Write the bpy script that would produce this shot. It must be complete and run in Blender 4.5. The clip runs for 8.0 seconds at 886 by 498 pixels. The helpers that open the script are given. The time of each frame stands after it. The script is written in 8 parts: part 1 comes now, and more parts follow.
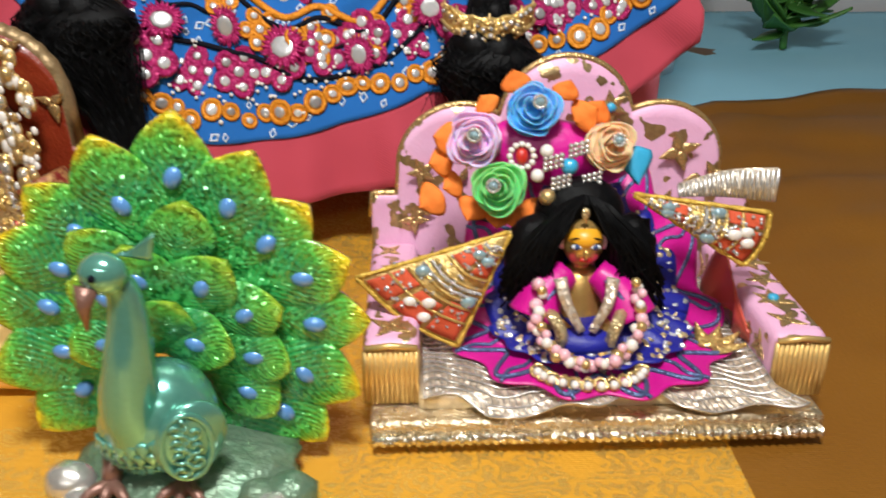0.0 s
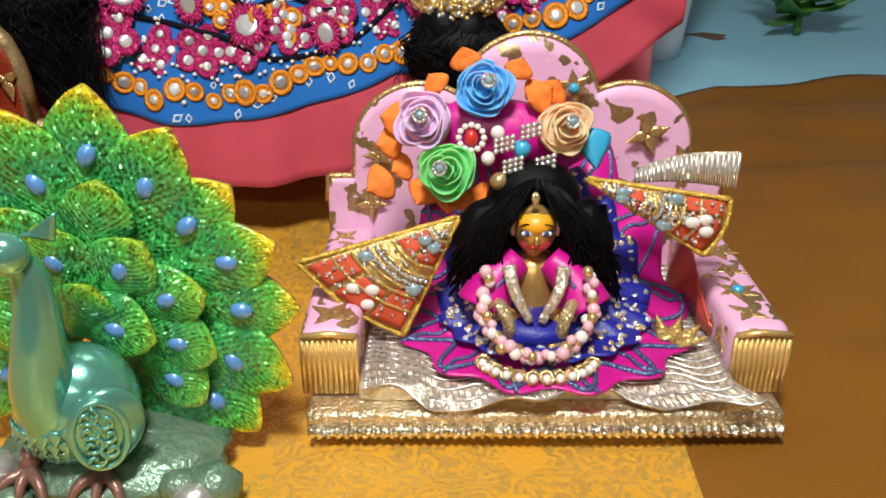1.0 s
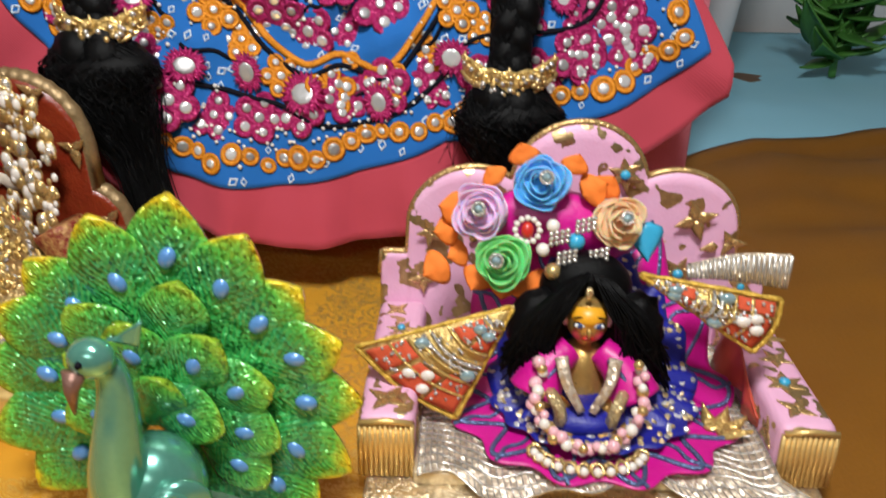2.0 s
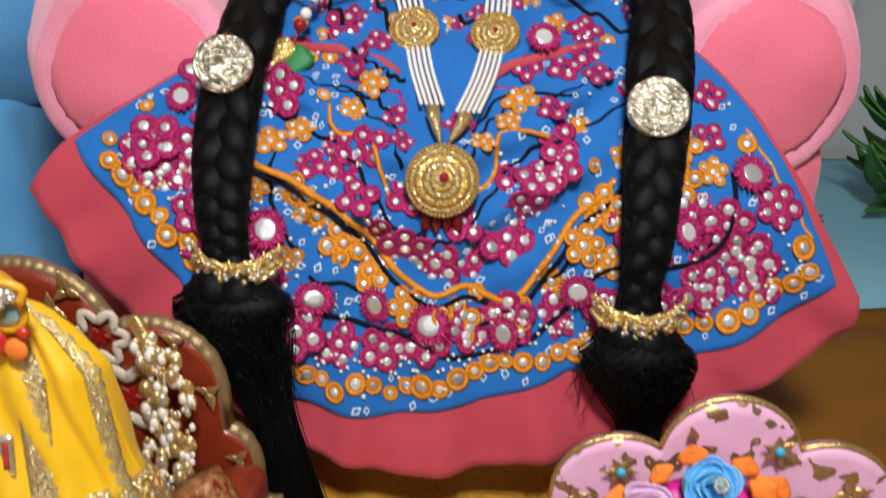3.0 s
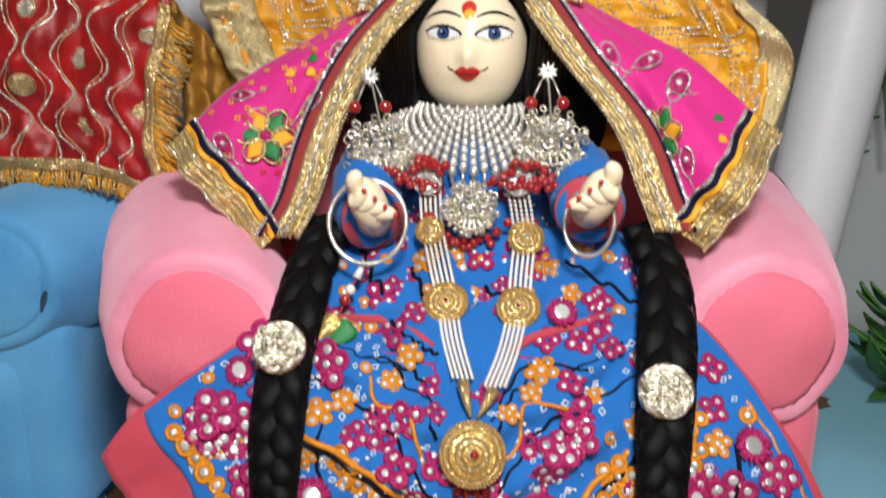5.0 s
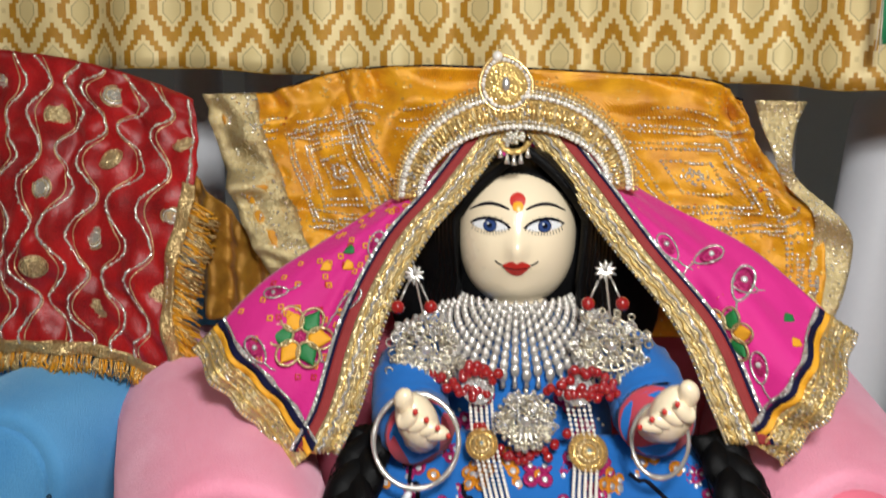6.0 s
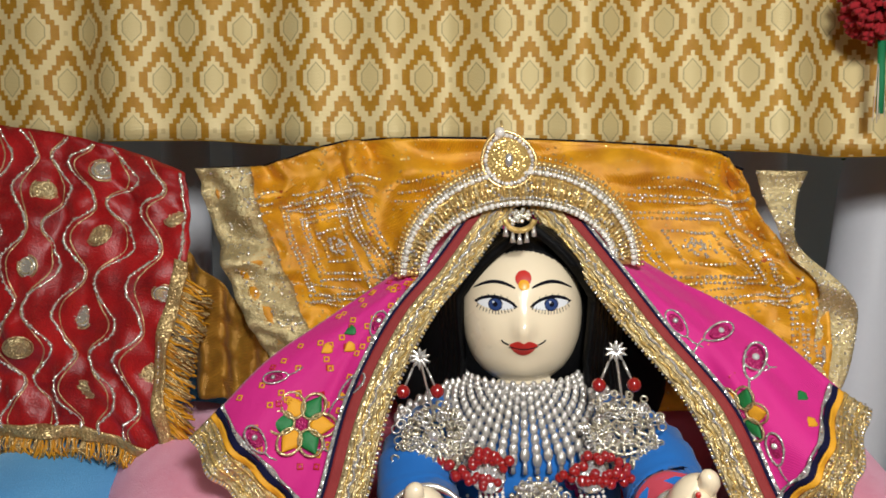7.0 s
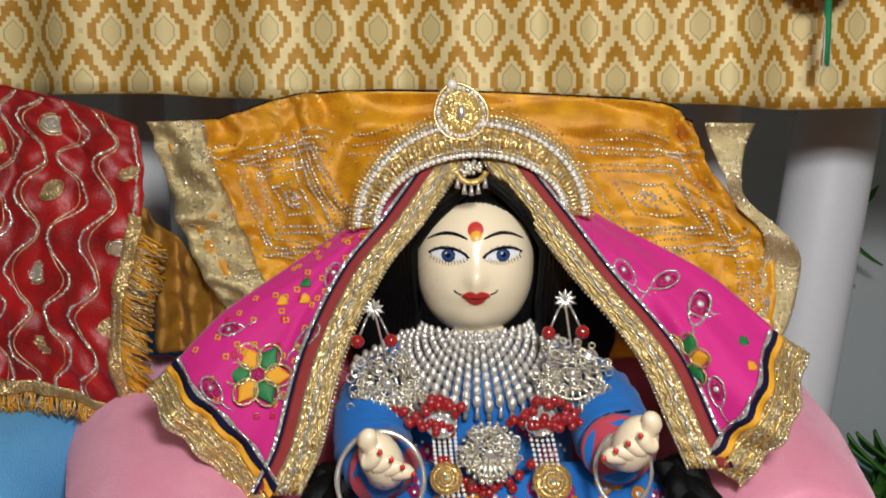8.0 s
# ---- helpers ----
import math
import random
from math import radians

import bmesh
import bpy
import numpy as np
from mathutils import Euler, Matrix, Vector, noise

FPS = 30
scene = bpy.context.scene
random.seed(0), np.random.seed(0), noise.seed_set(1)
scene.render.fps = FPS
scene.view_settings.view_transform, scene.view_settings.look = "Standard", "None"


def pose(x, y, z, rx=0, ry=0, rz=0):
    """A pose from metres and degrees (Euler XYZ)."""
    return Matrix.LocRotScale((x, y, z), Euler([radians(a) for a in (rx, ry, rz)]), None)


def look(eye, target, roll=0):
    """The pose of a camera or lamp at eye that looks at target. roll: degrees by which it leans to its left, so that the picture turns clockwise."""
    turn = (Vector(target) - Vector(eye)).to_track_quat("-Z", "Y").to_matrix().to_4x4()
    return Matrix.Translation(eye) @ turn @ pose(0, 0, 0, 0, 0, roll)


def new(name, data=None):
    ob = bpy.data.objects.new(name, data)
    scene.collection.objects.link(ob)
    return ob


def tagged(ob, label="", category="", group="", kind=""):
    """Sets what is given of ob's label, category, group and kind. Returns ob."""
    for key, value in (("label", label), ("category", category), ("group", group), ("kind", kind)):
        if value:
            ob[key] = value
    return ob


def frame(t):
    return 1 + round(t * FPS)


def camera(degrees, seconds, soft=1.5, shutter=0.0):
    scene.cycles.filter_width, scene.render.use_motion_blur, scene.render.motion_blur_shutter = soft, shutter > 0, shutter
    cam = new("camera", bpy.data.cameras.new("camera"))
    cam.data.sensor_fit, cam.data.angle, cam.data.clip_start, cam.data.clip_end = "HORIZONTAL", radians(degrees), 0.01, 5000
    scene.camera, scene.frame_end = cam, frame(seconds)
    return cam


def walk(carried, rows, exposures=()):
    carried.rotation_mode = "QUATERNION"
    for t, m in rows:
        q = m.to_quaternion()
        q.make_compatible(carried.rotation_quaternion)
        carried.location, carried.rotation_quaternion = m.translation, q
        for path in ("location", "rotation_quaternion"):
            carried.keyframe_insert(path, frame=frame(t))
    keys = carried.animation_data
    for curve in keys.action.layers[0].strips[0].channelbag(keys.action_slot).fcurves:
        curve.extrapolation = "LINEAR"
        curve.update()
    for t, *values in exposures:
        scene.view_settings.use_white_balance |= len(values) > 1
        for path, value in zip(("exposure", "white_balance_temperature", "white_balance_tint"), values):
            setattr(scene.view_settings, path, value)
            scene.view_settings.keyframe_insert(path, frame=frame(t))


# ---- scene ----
cam = camera(57.4, 8.0, soft=1.7, shutter=0.4)
METRES, EYE, TILT, LEAN, TURN = 0.46, 0.20, -25.0, 0.0, 0.0
ROWS = [
    (0.0, 0.0, 0.0, 0.0, 0.0, 0.0, 0.0),
    (0.5, 0.0664, 0.028, -0.0133, 0.84, -0.64, -0.41),
    (1.0, 0.0669, 0.0299, -0.0022, 1.79, -0.83, -0.65),
    (2.5, -0.0269, -0.0079, 0.1462, 3.73, 1.25, -2.67),
    (3.0, -0.1023, -0.0047, 0.2566, 4.18, 4.26, -2.81),
    (3.5, -0.1122, -0.0074, 0.2995, 4.38, 5.43, -2.72),
    (4.0, -0.1009, -0.055, 0.3389, 4.41, 7.14, -2.61),
    (4.5, -0.1109, -0.1129, 0.372, 4.72, 8.74, -2.85),
    (5.0, -0.1274, -0.1481, 0.4418, 4.84, 12.06, -3.22),
    (6.5, -0.2652, -0.0957, 0.6745, 3.62, 20.4, -1.64),
    (7.0, -0.2712, -0.1089, 0.6844, 2.81, 21.11, -1.02),
    (7.5, -0.2597, -0.1206, 0.6743, 1.66, 20.57, -0.57),
    (8.0, -0.2484, -0.1185, 0.6728, 0.86, 18.09, 0.09),
]
walk(cam, [(t, pose(0, 0, EYE, TILT, LEAN, TURN) @ pose(METRES * x, METRES * y, METRES * z, 90 + pitch, roll, yaw)) for t, x, y, z, yaw, pitch, roll in ROWS],
     exposures=[(0.0, -0.14), (1.0, -0.14), (2.5, -0.33), (3.5, -0.22), (4.5, -0.16), (6.5, -0.48), (8.0, -0.58)])

# ---- light: a tube lamp on the wall facing the shrine, a hanging bulb and the white room's bounce ----
world = bpy.data.worlds.new("room_air")
scene.world = world
world.use_nodes = True
world.node_tree.nodes["Background"].inputs[0].default_value = (0.9, 0.95, 1.0, 1)
world.node_tree.nodes["Background"].inputs[1].default_value = 0.05


def area_lamp(name, m, sx, sy, watts, colour):
    data = bpy.data.lights.new(name, "AREA")
    data.shape, data.size, data.size_y, data.energy, data.color = "RECTANGLE", sx, sy, watts, colour
    ob = new(name, data)
    ob.matrix_basis = m
    return ob


area_lamp("tube_lamp_light", look((-0.25, -1.46, 1.1), (-0.1, 0.5, 0.25)), 1.1, 0.06, 8.0, (0.97, 0.96, 0.94))
area_lamp("bulb_light", look((0.0, -0.03, 0.72), (-0.03, 0.45, 0.2)), 0.12, 0.12, 8.5, (0.96, 0.955, 0.93))


# ---- materials ----
def nodes_of(name):
    m = bpy.data.materials.new(name)
    m.use_nodes = True
    nt = m.node_tree
    return m, nt, nt.nodes["Principled BSDF"]


def val(nt, op, a, b=None, c=None):
    n = nt.nodes.new("ShaderNodeMath")
    n.operation = op
    for i, s in enumerate((a, b, c)):
        if s is None:
            continue
        if isinstance(s, (int, float)):
            n.inputs[i].default_value = s
        else:
            nt.links.new(s, n.inputs[i])
    return n.outputs[0]


def mixcol(nt, fac, a, b):
    n = nt.nodes.new("ShaderNodeMix")
    n.data_type = "RGBA"
    for i, s in ((0, fac), (6, a), (7, b)):
        if isinstance(s, (int, float)):
            n.inputs[i].default_value = s
        elif isinstance(s, tuple):
            n.inputs[i].default_value = (*s[:3], 1)
        else:
            nt.links.new(s, n.inputs[i])
    return n.outputs[2]


def coords(nt):
    return nt.nodes.new("ShaderNodeTexCoord").outputs["Object"]


def noise_at(nt, vec, scale, detail=3.0, rough=0.55):
    n = nt.nodes.new("ShaderNodeTexNoise")
    n.inputs["Scale"].default_value, n.inputs["Detail"].default_value, n.inputs["Roughness"].default_value = scale, detail, rough
    nt.links.new(vec, n.inputs["Vector"])
    return n.outputs[0]


def bump_to(nt, bsdf, height, strength, dist):
    n = nt.nodes.new("ShaderNodeBump")
    n.inputs["Strength"].default_value, n.inputs["Distance"].default_value = strength, dist
    nt.links.new(height, n.inputs["Height"])
    nt.links.new(n.outputs[0], bsdf.inputs["Normal"])


def stuff(name, col, rough=0.55, metal=0.0, col2=None, scale=30, fine=600, bump=0.25, dist=0.0006, sheen=0.0, coat=0.0, piece=0.0, spec=0.5, gain=1.0):
    """A surface with colour drift at two scales and a fine relief."""
    m, nt, b = nodes_of(name)
    v = coords(nt)
    big, small = noise_at(nt, v, scale), noise_at(nt, v, fine, 2.0)
    col2 = col2 or tuple(c * 0.72 for c in col)
    fac = val(nt, "ADD", val(nt, "MULTIPLY", big, 0.75), val(nt, "MULTIPLY", small, 0.35))
    fac = val(nt, "ADD", val(nt, "MULTIPLY", val(nt, "SUBTRACT", fac, 0.55), gain), 0.45)
    if piece:
        oi = nt.nodes.new("ShaderNodeObjectInfo").outputs["Random"]
        fac = val(nt, "ADD", fac, val(nt, "MULTIPLY", val(nt, "SUBTRACT", oi, 0.5), piece))
    fac = val(nt, "MINIMUM", val(nt, "MAXIMUM", fac, 0.0), 1.0)
    nt.links.new(mixcol(nt, fac, col, col2), b.inputs["Base Color"])
    nt.links.new(val(nt, "ADD", rough - 0.08, val(nt, "MULTIPLY", big, 0.16)), b.inputs["Roughness"])
    b.inputs["Metallic"].default_value = metal
    b.inputs["Specular IOR Level"].default_value = spec
    b.inputs["Coat Weight"].default_value, b.inputs["Coat Roughness"].default_value = coat, 0.12
    b.inputs["Sheen Weight"].default_value, b.inputs["Sheen Roughness"].default_value = sheen, 0.4
    if sheen:
        b.inputs["Sheen Tint"].default_value = (*[min(1, c + 0.25) for c in col], 1)
    bump_to(nt, b, val(nt, "ADD", small, val(nt, "MULTIPLY", big, 0.4)), bump, dist)
    return m


def glitter(name, col, rough=0.3, cell=900, tilt=0.55, col2=None, metal=0.65):
    """Small facets, each turned its own way, so that single grains flash."""
    m, nt, b = nodes_of(name)
    v = coords(nt)
    vor = nt.nodes.new("ShaderNodeTexVoronoi")
    vor.inputs["Scale"].default_value = cell
    nt.links.new(v, vor.inputs["Vector"])
    off = nt.nodes.new("ShaderNodeVectorMath")
    off.operation = "MULTIPLY_ADD"
    off.inputs[1].default_value = (2 * tilt,) * 3
    off.inputs[2].default_value = (-tilt,) * 3
    nt.links.new(vor.outputs["Color"], off.inputs[0])
    add = nt.nodes.new("ShaderNodeVectorMath")
    nt.links.new(off.outputs[0], add.inputs[0])
    nt.links.new(nt.nodes.new("ShaderNodeNewGeometry").outputs["Normal"], add.inputs[1])
    nrm = nt.nodes.new("ShaderNodeVectorMath")
    nrm.operation = "NORMALIZE"
    nt.links.new(add.outputs[0], nrm.inputs[0])
    nt.links.new(nrm.outputs[0], b.inputs["Normal"])
    col2 = col2 or tuple(c * 0.45 for c in col)
    sep = nt.nodes.new("ShaderNodeSeparateColor")
    nt.links.new(vor.outputs["Color"], sep.inputs[0])
    fac = val(nt, "MULTIPLY", val(nt, "ADD", sep.outputs[0], noise_at(nt, v, 45)), 0.5)
    nt.links.new(mixcol(nt, fac, col2, col), b.inputs["Base Color"])
    b.inputs["Metallic"].default_value, b.inputs["Roughness"].default_value = metal, rough
    return m


def cloth(name, col, rough=0.8, col2=None, weave=1400, sheen=0.15, scale=18, metal=0.0, bump=0.5, gain=1.0):
    """Woven cloth: crossed threads over a slow drift of colour."""
    m, nt, b = nodes_of(name)
    v = coords(nt)
    sep = nt.nodes.new("ShaderNodeSeparateXYZ")
    nt.links.new(v, sep.inputs[0])
    along = val(nt, "ADD", sep.outputs[0], val(nt, "MULTIPLY", sep.outputs[1], 0.3))
    across = val(nt, "ADD", sep.outputs[2], val(nt, "MULTIPLY", sep.outputs[1], 0.9))
    th = val(nt, "MULTIPLY", val(nt, "SINE", val(nt, "MULTIPLY", along, weave * 3)), val(nt, "SINE", val(nt, "MULTIPLY", across, weave * 3)))
    drift = val(nt, "ADD", val(nt, "MULTIPLY", val(nt, "SUBTRACT", noise_at(nt, v, scale), 0.5), gain), 0.5)
    fine = noise_at(nt, v, 380, 2.0)
    fac = val(nt, "MINIMUM", val(nt, "MAXIMUM", val(nt, "ADD", val(nt, "MULTIPLY", drift, 0.8), val(nt, "MULTIPLY", th, 0.12)), 0.0), 1.0)
    nt.links.new(mixcol(nt, fac, col, col2 or tuple(c * 0.7 for c in col)), b.inputs["Base Color"])
    b.inputs["Roughness"].default_value, b.inputs["Metallic"].default_value = rough, metal
    b.inputs["Sheen Weight"].default_value = sheen
    bump_to(nt, b, val(nt, "ADD", val(nt, "MULTIPLY", th, 0.4), fine), bump, 0.0004)
    return m


def mirror_material():
    """Small sewn mirrors, some dull, some bright."""
    m, nt, b = nodes_of("mirror_disc")
    isl = nt.nodes.new("ShaderNodeNewGeometry").outputs["Random Per Island"]
    oi = nt.nodes.new("ShaderNodeObjectInfo").outputs["Random"]
    r = val(nt, "FRACT", val(nt, "ADD", isl, oi))
    nt.links.new(mixcol(nt, val(nt, "MULTIPLY", r, r), (0.88, 0.89, 0.9), (0.36, 0.35, 0.35)), b.inputs["Base Color"])
    nt.links.new(val(nt, "ADD", 0.08, val(nt, "MULTIPLY", r, 0.3)), b.inputs["Roughness"])
    b.inputs["Metallic"].default_value, b.inputs["Coat Weight"].default_value = 0.5, 0.6
    bump_to(nt, b, noise_at(nt, coords(nt), 500), 0.15, 0.0003)
    return m


GOLD = stuff("gold_metal", (0.86, 0.64, 0.3), 0.28, 0.75, (0.58, 0.38, 0.13), 120, 900, 0.3, 0.0005)
GOLD_GLIT = glitter("gold_glitter", (0.95, 0.7, 0.28), 0.28, 1300, 0.45, (0.55, 0.34, 0.08))
GOLD_LACE = glitter("gold_lace", (0.88, 0.66, 0.32), 0.36, 1300, 0.5, (0.36, 0.22, 0.07))
GOLD_PALE = glitter("pale_gold_lace", (0.86, 0.71, 0.41), 0.34, 1400, 0.5, (0.44, 0.31, 0.13))
SILVER = stuff("silver_metal", (0.86, 0.84, 0.8), 0.24, 0.72, (0.52, 0.49, 0.45), 150, 900, 0.3, 0.0004)
SILVER_BRIGHT = stuff("bright_silver_wire", (0.95, 0.93, 0.86), 0.2, 0.75, (0.7, 0.64, 0.5), 150, 900, 0.3, 0.0004)
SILVER_OLD = stuff("oxidised_silver", (0.84, 0.78, 0.64), 0.28, 0.75, (0.44, 0.38, 0.26), 260, 1400, 0.5, 0.0005)
SILVER_GLIT = glitter("silver_glitter", (0.95, 0.93, 0.9), 0.2, 1000, 0.6)
FOIL = stuff("crumpled_foil", (0.92, 0.88, 0.78), 0.16, 1.0, (0.6, 0.5, 0.33), 130, 420, 1.0, 0.0022)
MIRROR = mirror_material()
PEARL = stuff("pearl", (0.86, 0.82, 0.76), 0.22, 0.0, (0.7, 0.64, 0.58), 200, 900, 0.05, 0.0002, coat=0.7)
PEARL_PINK = stuff("pink_pearl", (0.86, 0.5, 0.56), 0.25, 0.0, (0.7, 0.36, 0.42), 200, 900, 0.05, 0.0002, coat=0.6)
RED_BEAD = stuff("red_bead", (0.36, 0.012, 0.012), 0.18, 0.0, (0.2, 0.008, 0.008), 200, 900, 0.05, 0.0002, coat=0.8)
RED_STONE = stuff("dark_red_stone", (0.16, 0.006, 0.01), 0.08, 0.0, (0.08, 0.004, 0.006), 200, 900, 0.05, 0.0002, coat=1.0)
BLUE_STONE = stuff("turquoise_stone", (0.05, 0.42, 0.68), 0.3, 0.0, (0.03, 0.3, 0.52), 150, 900, 0.1, 0.0003, coat=0.4)
GREY_STONE = stuff("grey_stone", (0.35, 0.5, 0.55), 0.1, 0.3, (0.2, 0.32, 0.36), 200, 900, 0.05, 0.0002, coat=1.0)
BLUE_CLOTH = cloth("blue_cotton", (0.004, 0.15, 0.5), 0.85, (0.003, 0.085, 0.34), 1200, 0.1, 22)
HEM_CLOTH = cloth("coral_cotton", (0.5, 0.05, 0.08), 0.85, (0.4, 0.036, 0.06), 1200, 0.1, 14)
DRAPE_LACE = glitter("fine_gold_lace", (0.84, 0.69, 0.38), 0.36, 3400, 0.5, (0.52, 0.4, 0.18))
def open_net(m, pitch, cover):
    """Turns a lace material into a net with small holes."""
    nt, b = m.node_tree, m.node_tree.nodes["Principled BSDF"]
    v = coords(nt)
    warp = nt.nodes.new("ShaderNodeTexVoronoi")
    warp.feature = "DISTANCE_TO_EDGE"
    warp.inputs["Scale"].default_value = pitch
    nt.links.new(v, warp.inputs["Vector"])
    nt.links.new(val(nt, "LESS_THAN", warp.outputs["Distance"], cover), b.inputs["Alpha"])


open_net(DRAPE_LACE, 560, 0.2)
HAIR = stuff("black_hair", (0.002, 0.002, 0.0022), 0.4, 0.0, (0.0045, 0.0045, 0.005), 60, 1500, 0.6, 0.0006, spec=0.1)
SKIN = stuff("painted_cream_resin", (0.88, 0.75, 0.54), 0.3, 0.0, (0.83, 0.69, 0.48), 25, 300, 0.05, 0.0003, coat=0.7)
BLACK = stuff("black_thread", (0.005, 0.005, 0.009), 0.85, 0.0, (0.009, 0.009, 0.016), 80, 1200, 0.5, 0.0004, spec=0.1)
NAVY = stuff("navy_cord", (0.008, 0.008, 0.04), 0.85, 0.0, (0.004, 0.004, 0.02), 80, 1500, 0.6, 0.0005, spec=0.15)
ORANGE_TH = glitter("orange_thread", (0.88, 0.33, 0.012), 0.5, 3000, 0.6, (0.62, 0.2, 0.008), 0.25)
MAG_TH = glitter("magenta_thread", (0.62, 0.025, 0.19), 0.4, 2600, 0.8, (0.32, 0.008, 0.09), 0.3)
RED_TH = stuff("red_thread", (0.5, 0.035, 0.03), 0.75, 0.0, (0.34, 0.02, 0.02), 80, 1500, 0.6, 0.0005)
DARK_RED_TH = stuff("dark_red_velvet_trim", (0.3, 0.02, 0.02), 0.75, 0.0, (0.17, 0.012, 0.012), 80, 1500, 0.6, 0.0005)
WHITE_PRINT = stuff("white_print", (0.72, 0.8, 0.86), 0.85, 0.0, (0.5, 0.62, 0.75), 300, 900, 0.2, 0.0003)
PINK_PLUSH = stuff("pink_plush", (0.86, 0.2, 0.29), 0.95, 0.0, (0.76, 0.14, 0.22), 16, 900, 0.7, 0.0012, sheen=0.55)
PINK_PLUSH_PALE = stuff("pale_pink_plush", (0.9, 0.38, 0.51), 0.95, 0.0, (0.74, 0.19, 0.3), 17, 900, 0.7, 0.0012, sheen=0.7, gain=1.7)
BLUE_PLUSH = stuff("blue_plush", (0.16, 0.48, 0.82), 0.95, 0.0, (0.05, 0.26, 0.6), 11, 900, 0.7, 0.0012, sheen=0.6, gain=1.7)
BLUE_SHEET = stuff("light_blue_sheet", (0.36, 0.72, 0.88), 0.8, 0.0, (0.25, 0.6, 0.8), 7, 700, 0.3, 0.0008, sheen=0.1)
MAGENTA = cloth("magenta_georgette", (0.66, 0.008, 0.24), 0.7, (0.52, 0.005, 0.17), 1300, 0.2, 20)
RED_VELVET = stuff("red_velvet", (0.52, 0.012, 0.014), 0.34, 0.0, (0.13, 0.003, 0.005), 30, 700, 0.5, 0.001, sheen=0.1, gain=2.6)
DARK_VELVET = stuff("maroon_velvet", (0.13, 0.006, 0.005), 0.32, 0.0, (0.34, 0.05, 0.012), 55, 700, 0.5, 0.001, sheen=0.1, coat=0.3)
ORANGE_SATIN = cloth("orange_satin", (0.88, 0.42, 0.01), 0.42, (0.4, 0.125, 0.004), 900, 0.05, 42, 0.15, 0.7, 2.2)
WHITE_PLASTIC = stuff("white_paint", (0.8, 0.82, 0.86), 0.5, 0.0, (0.7, 0.72, 0.77), 8, 200, 0.1, 0.0006)
WALL_PAINT = stuff("grey_wall_paint", (0.7, 0.72, 0.74), 0.8, 0.0, (0.58, 0.6, 0.62), 3, 90, 0.3, 0.001)
ROOM_PAINT = stuff("cream_wall_paint", (0.78, 0.77, 0.73), 0.85, 0.0, (0.7, 0.68, 0.64), 3, 90, 0.3, 0.001)
WOOD = stuff("brown_wood", (0.22, 0.12, 0.06), 0.55, 0.0, (0.12, 0.06, 0.03), 14, 200, 0.3, 0.0008)
GREEN_CLOTH = stuff("green_patch", (0.01, 0.22, 0.05), 0.6, 0.0, (0.005, 0.12, 0.03), 80, 700, 0.4, 0.0006)
YELLOW_PATCH = stuff("yellow_patch", (0.86, 0.42, 0.02), 0.7, 0.0, (0.7, 0.3, 0.01), 90, 700, 0.4, 0.0006)
YELLOW_SATIN = cloth("yellow_satin", (0.9, 0.55, 0.006), 0.5, (0.78, 0.42, 0.004), 1200, 0.1, 20)
RED_PAINT = stuff("red_paint", (0.6, 0.03, 0.02), 0.35, 0.0, (0.45, 0.02, 0.015), 90, 700, 0.05, 0.0002, coat=0.3)
WHITE_PAINT = stuff("white_eye_paint", (0.82, 0.82, 0.82), 0.3, 0.0, (0.72, 0.75, 0.8), 90, 700, 0.05, 0.0002, coat=0.3)
IRIS = stuff("blue_iris_paint", (0.03, 0.07, 0.22), 0.3, 0.0, (0.01, 0.025, 0.1), 700, 2400, 0.05, 0.0002, coat=0.3)
YELLOW_PAINT = stuff("yellow_paint", (0.86, 0.42, 0.02), 0.35, 0.0, (0.75, 0.34, 0.02), 90, 700, 0.05, 0.0002)
BRASS = stuff("polished_brass", (0.74, 0.48, 0.16), 0.3, 0.7, (0.45, 0.26, 0.07), 200, 900, 0.1, 0.0003)
ROYAL = stuff("royal_blue_satin", (0.012, 0.018, 0.34), 0.45, 0.0, (0.006, 0.008, 0.16), 90, 900, 0.4, 0.0006, sheen=0.2)
LEAF_GREEN = stuff("leaf_green", (0.07, 0.22, 0.035), 0.5, 0.0, (0.03, 0.12, 0.02), 40, 300, 0.2, 0.0006, piece=0.6)


# ---- mesh helpers ----
def world_of(ob):
    return ob.matrix_basis.copy() if ob.parent is None else world_of(ob.parent) @ ob.matrix_parent_inverse @ ob.matrix_basis


def mesh_of(name, verts, faces, mats, idx=None, smooth=True):
    me = bpy.data.meshes.new(name)
    me.from_pydata([tuple(v) for v in verts], [], faces)
    for m in mats:
        me.materials.append(m)
    if idx is not None and len(mats) > 1:
        me.polygons.foreach_set("material_index", idx)
    if smooth:
        me.polygons.foreach_set("use_smooth", [True] * len(me.polygons))
    me.update()
    return me


def put(name, me, parent=None, label="", m=None):
    ob = new(name, me)
    if parent is not None:
        ob.parent = parent
        ob.matrix_parent_inverse = world_of(parent).inverted()
    if m is not None:
        ob.matrix_basis = m
    if label:
        ob["label"] = label
    return ob


def thing(name, at, label, category, group="", kind=""):
    ob = new(name)
    ob.empty_display_size = 0.02
    ob.matrix_basis = pose(*at)
    return tagged(ob, label, category, group, kind)


